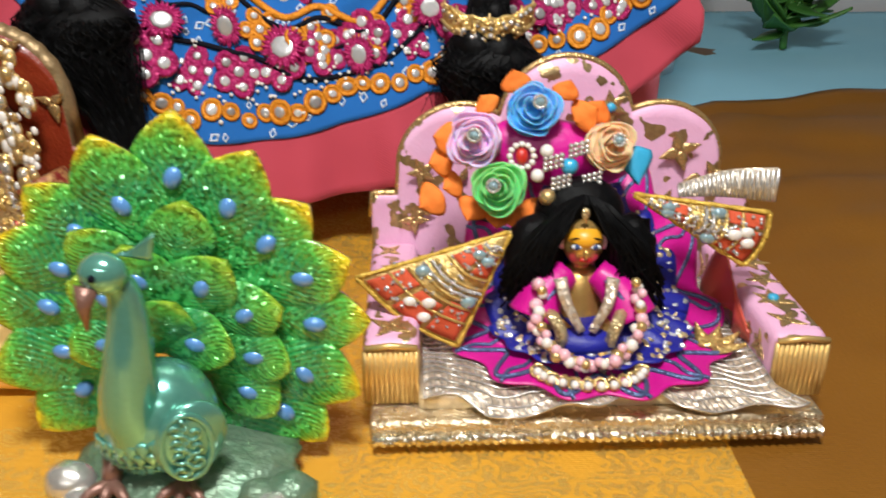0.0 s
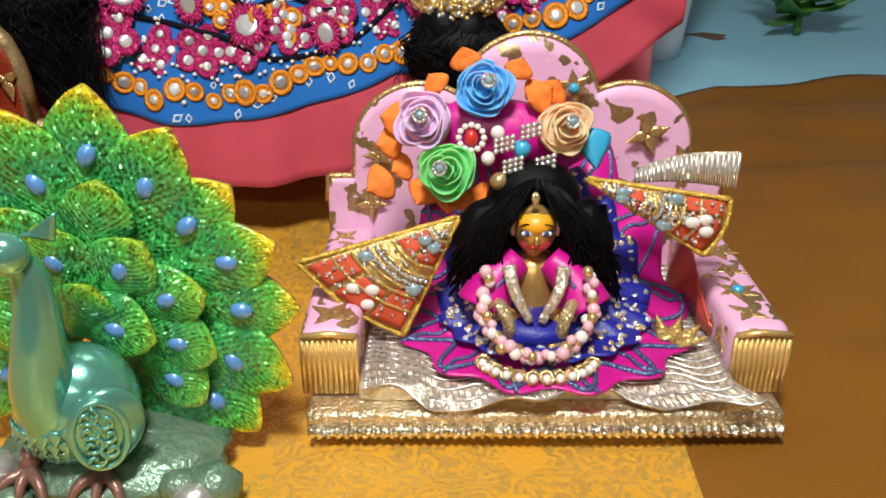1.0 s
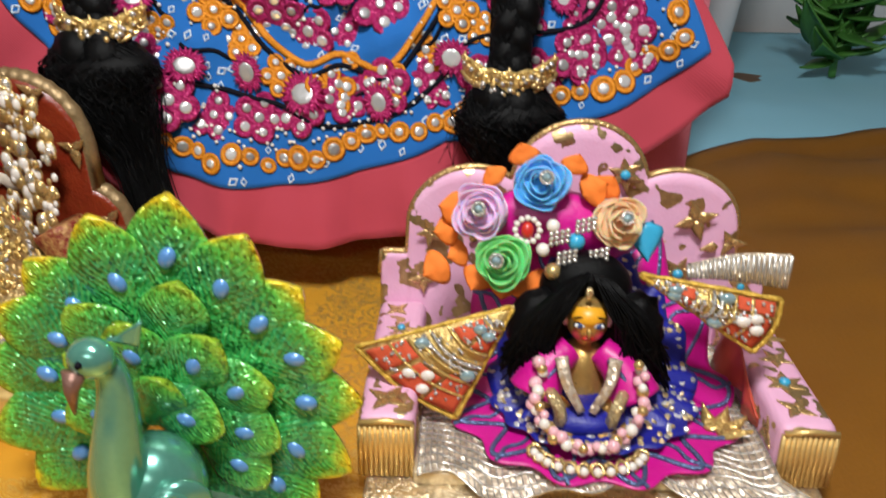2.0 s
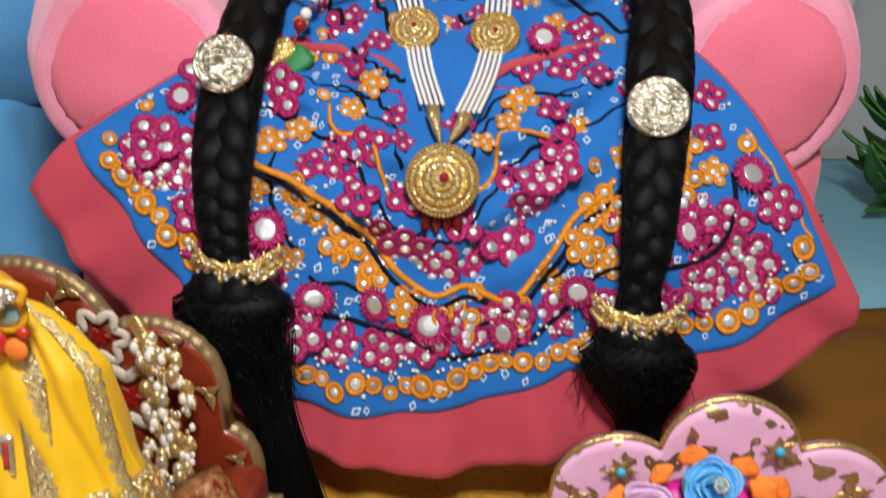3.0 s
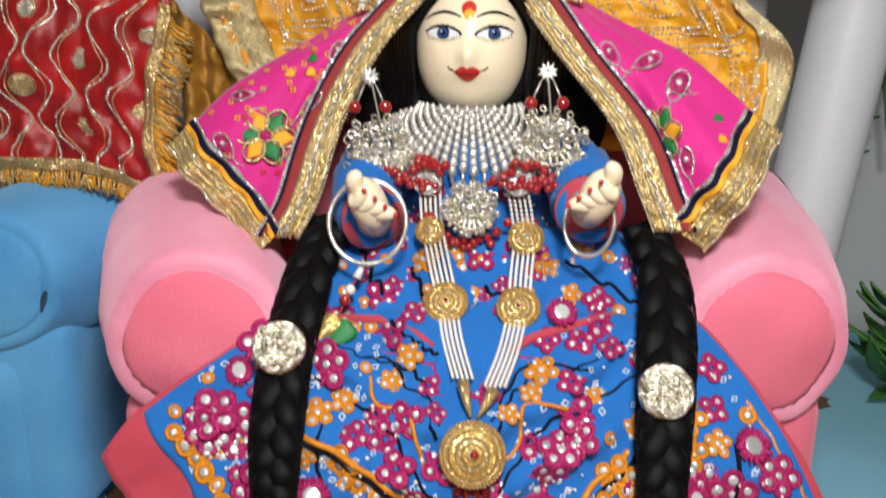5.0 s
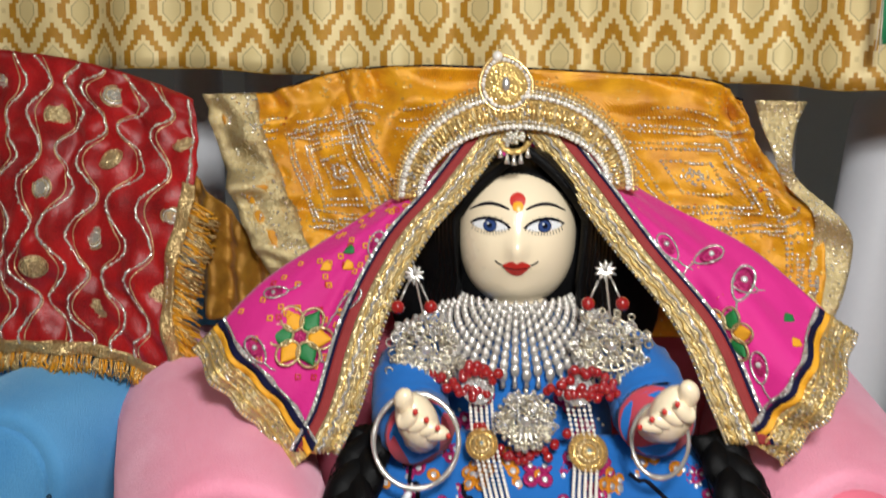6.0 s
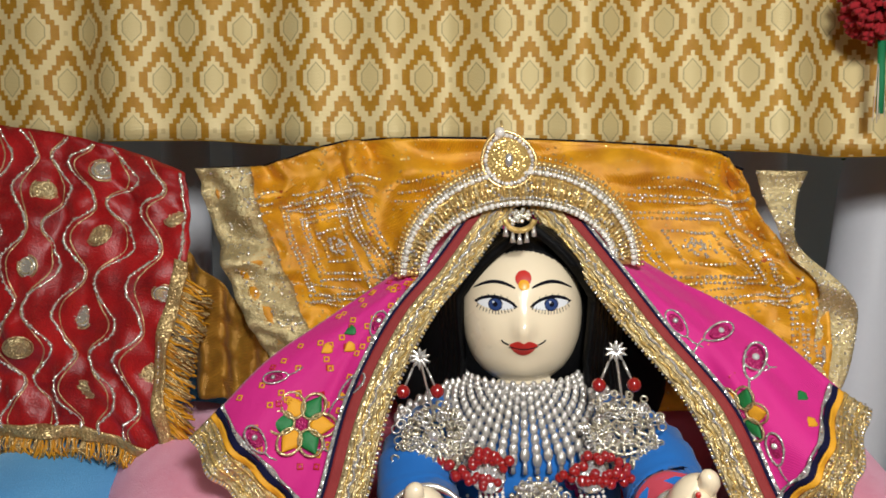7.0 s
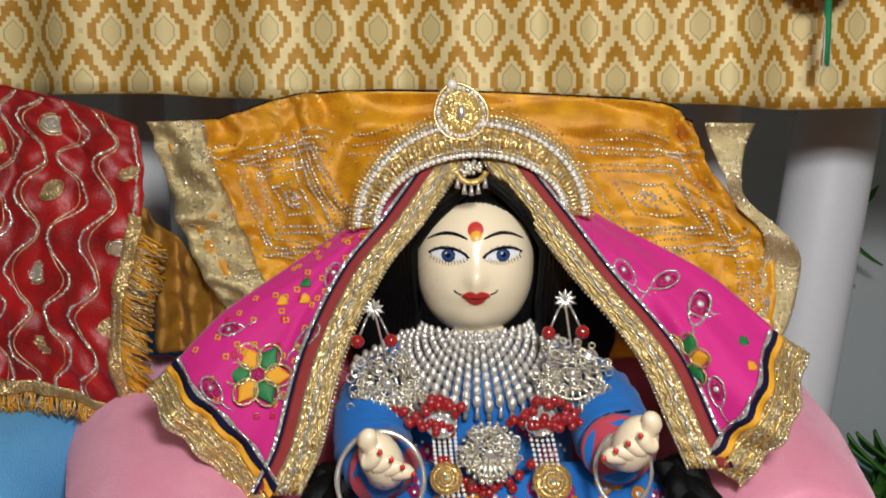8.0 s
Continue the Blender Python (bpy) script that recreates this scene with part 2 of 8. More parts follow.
class Heap:
    """Gathers small shapes into one mesh."""

    def __init__(self, *mats):
        self.v, self.f, self.i, self.mats = [], [], [], list(mats)

    def add(self, shape, m=None, mat=0):
        vs, fs = shape
        k = len(self.v)
        self.v += [m @ Vector(v) for v in vs] if m is not None else [Vector(v) for v in vs]
        self.f += [tuple(a + k for a in f) for f in fs]
        self.i += [mat] * len(fs)
        return self

    def mesh(self, name, smooth=True):
        return mesh_of(name, self.v, self.f, self.mats, self.i, smooth)

    def part(self, name, parent=None, label="", smooth=True):
        return put(name, self.mesh(name, smooth), parent, label)


def part(name, shape, mat, parent=None, label="", smooth=True):
    return put(name, mesh_of(name, shape[0], shape[1], [mat], None, smooth), parent, label)


def rings_shape(rings, close=True, caps=True):
    """Skins a row of equal rings of points."""
    n = len(rings[0])
    v = [Vector(p) for r in rings for p in r]
    f = []
    for k in range(len(rings) - 1):
        for j in range(n if close else n - 1):
            a, b = k * n + j, k * n + (j + 1) % n
            f.append((a, b, b + n, a + n))
    if caps and close:
        f.append(tuple(reversed(range(n))))
        f.append(tuple(range((len(rings) - 1) * n, len(rings) * n)))
    return v, f


def lathe(profile, n=24, axis="z"):
    rings = []
    for r, h in profile:
        rings.append([(r * math.cos(2 * math.pi * j / n), r * math.sin(2 * math.pi * j / n), h) for j in range(n)])
    return rings_shape(rings)


def ball(n=10, k=6, r=1.0):
    return lathe([(max(0.02, math.sin(math.pi * i / k)) * r, -math.cos(math.pi * i / k) * r) for i in range(k + 1)], n)


def torus(R, r, n=20, k=6):
    v, f = [], []
    for i in range(n):
        a = 2 * math.pi * i / n
        for j in range(k):
            b = 2 * math.pi * j / k
            v.append(Vector(((R + r * math.cos(b)) * math.cos(a), (R + r * math.cos(b)) * math.sin(a), r * math.sin(b))))
            f.append((i * k + j, ((i + 1) % n) * k + j, ((i + 1) % n) * k + (j + 1) % k, i * k + (j + 1) % k))
    return v, f


def catmull(pts, n):
    """A smooth line of n points through the given ones."""
    p = [Vector(q) for q in pts]
    if len(p) == 2:
        return [p[0].lerp(p[1], i / (n - 1)) for i in range(n)]
    p = [p[0] * 2 - p[1]] + p + [p[-1] * 2 - p[-2]]
    out = []
    m = len(p) - 3
    for i in range(n):
        s = i / (n - 1) * m
        k = min(int(s), m - 1)
        t = s - k
        a, b, c, d = p[k:k + 4]
        out.append(0.5 * ((2 * b) + (c - a) * t + (2 * a - 5 * b + 4 * c - d) * t * t + (3 * b - a - 3 * c + d) * t ** 3))
    return out


def tube(path, r, k=6, closed=False, flat=1.0, up=Vector((0, -1, 0.3))):
    """A tube along a path; r a number or a function of 0 to 1; flat squeezes it along up."""
    path = [Vector(p) for p in path]
    n = len(path)
    rings = []
    for i, p in enumerate(path):
        t = (path[(i + 1) % n if closed else min(i + 1, n - 1)] - path[(i - 1) % n if closed else max(i - 1, 0)])
        t = t.normalized() if t.length > 1e-9 else Vector((1, 0, 0))
        a = t.cross(up)
        a = a.normalized() if a.length > 1e-4 else t.orthogonal().normalized()
        b = a.cross(t).normalized()
        rr = r(i / max(1, n - 1)) if callable(r) else r
        rings.append([p + a * (rr * math.cos(2 * math.pi * j / k)) + b * (rr * flat * math.sin(2 * math.pi * j / k)) for j in range(k)])
    if closed:
        rings.append(rings[0])
        return rings_shape(rings, True, False)
    return rings_shape(rings)


def sheet(fn, nu, nv, thick=0.0012):
    """A cloth of real thickness over fn(u, v), u and v from 0 to 1."""
    front = [[Vector(fn(i / nu, j / nv)) for i in range(nu + 1)] for j in range(nv + 1)]
    v, f = [], []
    w = nu + 1
    for row in front:
        v += row
    for j in range(nv + 1):
        for i in range(w):
            du = front[j][min(i + 1, nu)] - front[j][max(i - 1, 0)]
            dv = front[min(j + 1, nv)][i] - front[max(j - 1, 0)][i]
            n = du.cross(dv)
            n = n.normalized() if n.length > 1e-12 else Vector((0, 1, 0))
            v.append(front[j][i] - n * thick)
    o = w * (nv + 1)
    for j in range(nv):
        for i in range(nu):
            a = j * w + i
            f.append((a, a + 1, a + w + 1, a + w))
            f.append((o + a, o + a + w, o + a + w + 1, o + a + 1))
    edge = [i for i in range(nu)] + [nu + j * w for j in range(nv)] + [nv * w + i for i in range(nu, 0, -1)] + [j * w for j in range(nv, 0, -1)]
    for a, b in zip(edge, edge[1:] + edge[:1]):
        f.append((b, a, o + a, o + b))
    return v, f


def coons(top, bottom, left, right, depth=None):
    """A patch between four edges (top and bottom left to right, left and right top to bottom); depth(u, v) moves it in y."""
    n = 33
    T, B, L, R = (catmull(e, n) for e in (top, bottom, left, right))

    def on(line, s):
        x = min(max(s, 0), 1) * (n - 1)
        k = min(int(x), n - 2)
        return line[k].lerp(line[k + 1], x - k)

    def fn(u, v):
        p = on(T, u) * (1 - v) + on(B, u) * v + on(L, v) * (1 - u) + on(R, v) * u
        p -= T[0] * ((1 - u) * (1 - v)) + T[-1] * (u * (1 - v)) + B[0] * ((1 - u) * v) + B[-1] * (u * v)
        if depth:
            p = p + Vector((0, depth(u, v), 0))
        return p
    return fn


def frame_on(fn, u, v, lift=0.0, turn=0.0, size=1.0, toward=Vector((0, -1, 0.2))):
    """A matrix that lays a flat shape (z outwards) on fn at (u, v)."""
    e = 0.004
    p = fn(u, v)
    du, dv = fn(min(u + e, 1), v) - fn(max(u - e, 0), v), fn(u, min(v + e, 1)) - fn(u, max(v - e, 0))
    n = du.cross(dv)
    n = n.normalized() if n.length > 1e-12 else toward.normalized()
    if n.dot(toward) < 0:
        n = -n
    q = n.to_track_quat("Z", "Y")
    return Matrix.Translation(p + n * lift) @ q.to_matrix().to_4x4() @ pose(0, 0, 0, 0, 0, turn) @ Matrix.Scale(size, 4)


def facing(p, n=(0, -1, 0), turn=0.0, size=1.0):
    q = Vector(n).normalized().to_track_quat("Z", "Y")
    return Matrix.Translation(p) @ q.to_matrix().to_4x4() @ pose(0, 0, 0, 0, 0, turn) @ Matrix.Scale(size, 4)


def squash(sx, sy, sz):
    return Matrix.Diagonal((sx, sy, sz, 1))


def disc(r, h, n=14, dome=0.3):
    return lathe([(r * 0.96, -h * 0.2), (r, h * 0.5), (r * 0.86, h), (r * 0.4, h * (1 + dome)), (r * 0.04, h * (1 + dome * 1.3))], n)


def rounded_box(x0, x1, y0, y1, z0, z1, r, seg=4):
    bm = bmesh.new()
    bmesh.ops.create_cube(bm, size=1.0)
    for v in bm.verts:
        v.co = Vector((x0 + (v.co.x + 0.5) * (x1 - x0), y0 + (v.co.y + 0.5) * (y1 - y0), z0 + (v.co.z + 0.5) * (z1 - z0)))
    if r > 0:
        bmesh.ops.bevel(bm, geom=bm.edges[:], offset=r, segments=seg, profile=0.5, affect="EDGES")
    bm.verts.index_update()
    out = [v.co.copy() for v in bm.verts], [tuple(v.index for v in f.verts) for f in bm.faces]
    bm.free()
    return out


def petal(length, width, thick=0.08, cup=0.15, n=7, k=5, tip=0.55):
    """A leaf or petal along +y from the origin, z outwards; sizes relative."""
    def fn(u, v):
        w = width * math.sin(math.pi * min(0.98, 0.06 + 0.92 * v ** tip)) * 0.5
        return Vector(((u - 0.5) * 2 * w, v * length, cup * length * v * v + thick * length * (1 - (2 * u - 1) ** 2)))
    return sheet(fn, k, n, 0.06 * width)


def jit(a):
    return random.uniform(-a, a)


def moved(shape, fn):
    return [fn(Vector(v)) for v in shape[0]], shape[1]


# ---- the room round the shrine ----
def structure(name, shape, mat, label, smooth=False):
    return tagged(part(name, shape, mat, None, "", smooth), label, "", "", "structure")


structure("floor", rounded_box(-1.8, 1.8, -1.6, 1.45, -0.8, -0.75, 0), WOOD, "brown floor below the shrine platform")
structure("ceiling", rounded_box(-1.8, 1.8, -1.6, 1.45, 1.6, 1.65, 0), ROOM_PAINT, "plain white painted ceiling")
structure("wall_west", rounded_box(-1.85, -1.8, -1.6, 1.45, -0.8, 1.65, 0), ROOM_PAINT, "plain cream painted side wall")
structure("wall_east", rounded_box(1.8, 1.85, -1.6, 1.45, -0.8, 1.65, 0), ROOM_PAINT, "plain cream painted side wall")
structure("wall_south", rounded_box(-1.85, 1.85, -1.65, -1.6, -0.8, 1.65, 0), ROOM_PAINT, "plain cream painted wall facing the shrine")
structure("wall_north", rounded_box(-1.85, 1.85, 1.4, 1.45, -0.8, 1.65, 0), WALL_PAINT, "grey painted wall behind the shrine")

lampfix = thing("wall_tube_lamp", (-0.25, -1.56, 1.1), "white tube lamp mounted on the wall facing the shrine", "lamp")
part("housing", rounded_box(-0.85, 0.35, -1.56, -1.5, 1.08, 1.13, 0.01), WHITE_PLASTIC, lampfix)
for z0 in (-0.82, 0.28):
    part("bracket", rounded_box(z0, z0 + 0.04, -1.6, -1.56, 1.09, 1.12, 0.004), WHITE_PLASTIC, lampfix)

# platform under everything
plat = thing("platform_table", (0, 0.4, -0.75), "brown wooden platform table under the shrine cloths", "table")
part("tabletop", rounded_box(-0.95, 1.15, -0.02, 1.38, -0.05, -0.012, 0.006), WOOD, plat)
for x0 in (-0.9, 1.05):
    for y0 in (0.04, 1.3):
        part("leg", rounded_box(x0, x0 + 0.05, y0, y0 + 0.05, -0.75, -0.05, 0.004), WOOD, plat)

part("blue_sheet", sheet(lambda u, v: (-0.93 + 2.05 * u, 0.3 + 1.07 * v, -0.009 + 0.004 * noise.noise((u * 9, v * 6, 1.5)) + 0.003 * noise.noise((u * 22, v * 18, 4.0))), 60, 40, 0.002), BLUE_SHEET)
tagged(bpy.data.objects["blue_sheet"], "light blue plush sheet spread over the platform", "sheet")


# gold cloth, satin with a brocade panel
def gold_cloth_material():
    m, nt, b = nodes_of("gold_brocade_satin")
    v = coords(nt)
    sep = nt.nodes.new("ShaderNodeSeparateXYZ")
    nt.links.new(v, sep.inputs[0])
    x, y = sep.outputs[0], sep.outputs[1]
    drift, fine = noise_at(nt, v, 9), noise_at(nt, v, 500, 2.0)
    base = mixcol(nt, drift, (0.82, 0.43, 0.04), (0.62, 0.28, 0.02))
    # unfigured satin on the right, darkened so its colour carries the shade
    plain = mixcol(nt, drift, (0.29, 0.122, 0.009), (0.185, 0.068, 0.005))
    # the brocade panel ends along a seam; beyond it the satin's shading is coloured in
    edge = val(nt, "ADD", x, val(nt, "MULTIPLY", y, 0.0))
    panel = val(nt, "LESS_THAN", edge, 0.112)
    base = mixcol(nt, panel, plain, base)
    warp = nt.nodes.new("ShaderNodeTexVoronoi")
    warp.feature = "DISTANCE_TO_EDGE"
    warp.inputs["Scale"].default_value = 60
    nt.links.new(v, warp.inputs["Vector"])
    wv = nt.nodes.new("ShaderNodeTexWave")
    wv.wave_type = "RINGS"
    wv.inputs["Scale"].default_value, wv.inputs["Distortion"].default_value, wv.inputs["Detail Scale"].default_value = 38, 26, 2.2
    nt.links.new(v, wv.inputs["Vector"])
    fig = val(nt, "GREATER_THAN", val(nt, "MULTIPLY", wv.outputs["Fac"], val(nt, "ADD", warp.outputs["Distance"], 0.8)), 0.42)
    fig = val(nt, "MULTIPLY", fig, val(nt, "GREATER_THAN", noise_at(nt, v, 30), 0.4))
    fig = val(nt, "MULTIPLY", fig, panel)
    fig = val(nt, "MULTIPLY", fig, val(nt, "GREATER_THAN", noise_at(nt, v, 1500, 2.0), 0.46))
    col = mixcol(nt, val(nt, "MULTIPLY", fig, 0.9), base, (0.92, 0.64, 0.18))
    nt.links.new(col, b.inputs["Base Color"])
    nt.links.new(val(nt, "ADD", 0.12, val(nt, "MULTIPLY", fig, 0.6)), b.inputs["Metallic"])
    nt.links.new(val(nt, "SUBTRACT", 0.5, val(nt, "MULTIPLY", fig, 0.14)), b.inputs["Roughness"])
    th = val(nt, "SINE", val(nt, "MULTIPLY", y, 5200))
    bump_to(nt, b, val(nt, "ADD", val(nt, "ADD", fine, val(nt, "MULTIPLY", th, 0.06)), val(nt, "MULTIPLY", fig, 1.2)), 0.6, 0.0005)
    return m


def gold_cloth_at(u, v):
    x = -0.62 + 1.55 * u
    back = 0.56 + 0.19 * max(0.0, (x + 0.02) / 0.3) if x < 0.25 else 0.73 + 0.3 * (x - 0.25)
    back += 0.004 * math.sin(x * 40)
    y = 0.01 + (back - 0.01) * v
    z = 0.003 * noise.noise((x * 12, y * 7, 0.3))
    fold = max(0.0, min(1.0, (x - 0.15) / 0.1))
    z += fold * (0.014 * noise.noise((x * 5 - y * 4, y * 9 + x * 2, 2.2)) + 0.006 * noise.noise((x * 14, y * 22, 5.1)) + 0.010)
    z -= 0.0025
    z -= (1 - fold) * 0.001
    if v > 0.97:
        z += 0.004 * fold
    return x, y, max(z, -0.004)


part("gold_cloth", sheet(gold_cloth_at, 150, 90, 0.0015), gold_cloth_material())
tagged(bpy.data.objects["gold_cloth"], "golden orange brocade satin cloth with soft folds", "cloth")


# ---- white pillars behind ----
def pillar(x, y, r, z1, label, lean=0.0):
    t = thing("white_pillar", (x, y, -0.01), label, "pillar", "white pillars behind the shrine")
    part("shaft", moved(lathe([(r * 1.02, 0), (r, 0.02), (r, z1 - 0.03), (r * 0.96, z1 - 0.012), (r * 0.8, z1)], 32), lambda v: v + Vector((x + lean * v.z, y, -0.009))), WHITE_PLASTIC, t)


pillar(0.225, 0.95, 0.043, 0.56, "smooth white round pillar standing beside the pink sofa", 0.12)
for px in (-0.455, -0.375, -0.29):
    pillar(px, 0.97, 0.026, 0.75, "slim white round pillar behind the red drape")
pillar(0.18, 1.02, 0.032, 0.62, "white round pillar behind the orange drape")


# ---- plush baby sofas ----
def sofa(name, at, turn, plush, pale, label, wide=0.47):
    """A baby sofa with round roll arms, built with its front at y = 0 and turned into place."""
    M = pose(*at, 0, 0, turn)
    t = thing(name, at, label, "sofa", "plush baby sofas")
    half = wide / 2

    def go(shape, name, mat):
        def soft(v):
            w = M @ v
            return w + Vector((noise.noise(w * 21), noise.noise(w * 21 + Vector((5, 0, 0))), noise.noise(w * 21 + Vector((0, 9, 0))))) * 0.0048
        return part(name, moved(shape, soft), mat, t)

    go(rounded_box(-half + 0.03, half - 0.03, 0.0, 0.3, 0.004, 0.17, 0.028, 5), "seat", plush)
    go(rounded_box(-half + 0.05, half - 0.05, 0.2, 0.31, 0.1, 0.47, 0.045, 6), "backrest", plush)
    for s in (-1, 1):
        cx, cz, r = s * (half - 0.055), 0.232, 0.062
        prof = [(0.0, 0.045), (0.001, 0.052), (0.0, 0.057), (0.006, r), (0.02, r + 0.003), (0.05, r + 0.009), (0.12, r + 0.012), (0.22, r + 0.012), (0.27, r + 0.01), (0.29, 0.03)]
        rings = []
        for yy, rr in prof:
            lift = 0.10 * max(0, yy - 0.02)
            rings.append([(cx + s * 0.28 * max(0, yy - 0.01) + rr * math.cos(a), yy, cz + lift + rr * math.sin(a)) for a in [2 * math.pi * j / 40 for j in range(40)]])
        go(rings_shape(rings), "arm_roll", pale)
        cap = []
        for k in range(7):
            rr = 0.052 * (1 - k / 6) + 0.001
            cap.append([(cx + rr * math.cos(a), 0.0015 - 0.009 * (1 - (rr / 0.052) ** 2), cz + rr * math.sin(a)) for a in [2 * math.pi * j / 36 for j in range(36)]])
        go(rings_shape(cap), "arm_cap", plush)
        go(rounded_box(min(cx - s * 0.055, cx + s * 0.058), max(cx - s * 0.055, cx + s * 0.058), 0.008, 0.3, 0.004, 0.2, 0.026, 5), "arm_base", plush)
    return t


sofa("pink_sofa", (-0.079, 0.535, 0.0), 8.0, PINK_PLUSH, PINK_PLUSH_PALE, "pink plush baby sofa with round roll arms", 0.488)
sofa("blue_sofa", (-0.69, 0.62, 0.0), 2.0, BLUE_PLUSH, BLUE_PLUSH, "sky blue plush baby sofa with round roll arms", 0.50)


# ---- curtain valance with woven stepped diamonds ----
def curtain_material():
    """Rows of stepped hexagon eyes woven in brown and cream."""
    m, nt, b = nodes_of("gold_ikat_weave")
    v = coords(nt)
    sep = nt.nodes.new("ShaderNodeSeparateXYZ")
    nt.links.new(v, sep.inputs[0])
    half, row = 0.0212, 0.041
    sx, sz = half / 7, row / 10

    def cells(q, size):
        return val(nt, "MULTIPLY", val(nt, "FLOOR", val(nt, "ADD", val(nt, "DIVIDE", q, size), 0.5)), size)

    a1 = cells(val(nt, "PINGPONG", val(nt, "ADD", sep.outputs[0], 0.4286), half), sx)
    c1 = cells(val(nt, "PINGPONG", val(nt, "ADD", sep.outputs[2], 1.04), row), sz)

    def eye(a, c):
        return val(nt, "ADD", val(nt, "DIVIDE", a, 0.0155), val(nt, "DIVIDE", val(nt, "MAXIMUM", val(nt, "SUBTRACT", c, 0.006), 0.0), 0.0235))

    def heart(a, c):
        return val(nt, "ADD", val(nt, "DIVIDE", a, 0.0072), val(nt, "DIVIDE", val(nt, "MAXIMUM", val(nt, "SUBTRACT", c, 0.004), 0.0), 0.0085))

    a2, c2 = val(nt, "SUBTRACT", half, a1), val(nt, "SUBTRACT", row, c1)
    o = val(nt, "MINIMUM", eye(a1, c1), eye(a2, c2))
    raw_a = val(nt, "PINGPONG", val(nt, "ADD", sep.outputs[0], 0.4286), half)
    raw_c = val(nt, "PINGPONG", val(nt, "ADD", sep.outputs[2], 1.04), row)
    h = val(nt, "MINIMUM", heart(raw_a, raw_c), heart(val(nt, "SUBTRACT", half, raw_a), val(nt, "SUBTRACT", row, raw_c)))
    ring = val(nt, "MULTIPLY", val(nt, "GREATER_THAN", o, 0.6), val(nt, "LESS_THAN", o, 1.02))
    between = val(nt, "GREATER_THAN", o, 1.36)
    core = val(nt, "LESS_THAN", h, 1.0)
    line = val(nt, "MULTIPLY", val(nt, "GREATER_THAN", h, 0.86), core)
    drift, fine = noise_at(nt, v, 16), noise_at(nt, v, 700, 2.0)
    thread = noise_at(nt, v, 160, 2.0)
    cream = mixcol(nt, drift, (0.9, 0.76, 0.42), (0.72, 0.56, 0.25))
    brown = mixcol(nt, val(nt, "MULTIPLY", val(nt, "ADD", drift, thread), 0.5), (0.62, 0.34, 0.03), (0.32, 0.125, 0.01))
    col = mixcol(nt, val(nt, "MULTIPLY", between, 0.75), cream, (0.6, 0.47, 0.22))
    col = mixcol(nt, val(nt, "MULTIPLY", core, 0.5), col, (0.62, 0.5, 0.22))
    col = mixcol(nt, val(nt, "MULTIPLY", line, 0.6), col, (0.3, 0.24, 0.12))
    col = mixcol(nt, ring, col, brown)
    nt.links.new(col, b.inputs["Base Color"])
    b.inputs["Roughness"].default_value, b.inputs["Metallic"].default_value = 0.42, 0.15
    th = val(nt, "SINE", val(nt, "MULTIPLY", sep.outputs[2], 6000))
    bump_to(nt, b, val(nt, "ADD", val(nt, "ADD", fine, val(nt, "MULTIPLY", th, 0.3)), val(nt, "MULTIPLY", ring, 0.5)), 0.5, 0.0005)
    return m


def curtain_at(u, v):
    x = -0.95 + 1.6 * u
    z = 0.95 - (0.95 - (0.5432 - 0.026 * (x + 0.09))) * v
    y = 0.742 + 0.009 * math.sin(x * 38 + 1.0) * (0.4 + 0.6 * v) + 0.006 * math.sin(x * 83 + 2) + 0.004 * noise.noise((x * 9, z * 3, 7))
    return x, y, z + 0.0015 * math.sin(x * 31)


valance = thing("curtain_valance", (-0.15, 0.742, 0.95), "gold and brown woven diamond pattern curtain valance", "curtain")
part("cloth_panel", sheet(lambda u, v: curtain_at(u, v), 260, 24, 0.0012), curtain_material(), valance)
part("bottom_hem", tube([Vector(curtain_at(i / 200, 1.0)) + Vector((0, 0.0005, 0.0004)) for i in range(201)], 0.0011, 6), YELLOW_SATIN, valance, "thin stitched lower hem")
rod = part("curtain_rod", tube([(-1.79, 0.742, 0.952), (0, 0.742, 0.952), (1.79, 0.742, 0.952)], 0.009, 12), WHITE_PLASTIC, None)
tagged(rod, "white curtain rod that carries the valance", "rod")


bulb = thing("hanging_bulb", (0.0, -0.05, 1.6), "white bulb holder hanging on a cord before the shrine", "lamp")
part("holder", moved(lathe([(0.05, 0), (0.05, 0.01), (0.025, 0.04), (0.015, 0.07)], 16), lambda v: v + Vector((0.0, -0.052, 0.745))), WHITE_PLASTIC, bulb)
part("cord", tube([(0.0, -0.052, 0.8), (0.0, -0.052, 1.2), (0.0, -0.052, 1.6)], 0.004, 8), WHITE_PLASTIC, bulb)

# ---- the large seated doll ----
WX, WZ = -0.09, 0.26          # waist of the skirt
FAN = ((186, 0.125, 0.128), (192, 0.165, 0.17), (196, 0.197, 0.205), (200, 0.192, 0.2245), (210, 0.181, 0.218), (223, 0.178, 0.212), (238, 0.189, 0.214), (250, 0.2, 0.222), (264, 0.197, 0.228), (280, 0.19, 0.229), (295, 0.19, 0.233),
       (314, 0.225, 0.257), (322, 0.241, 0.272), (328, 0.252, 0.28), (331, 0.257, 0.272), (336, 0.23, 0.238), (345, 0.192, 0.195), (356, 0.149, 0.151))


def fan_radius(th, k):
    for a, b in zip(FAN, FAN[1:]):
        if th <= b[0]:
            s = max(0.0, (th - a[0]) / (b[0] - a[0]))
            return a[k] + (b[k] - a[k]) * s
    return FAN[-1][k]


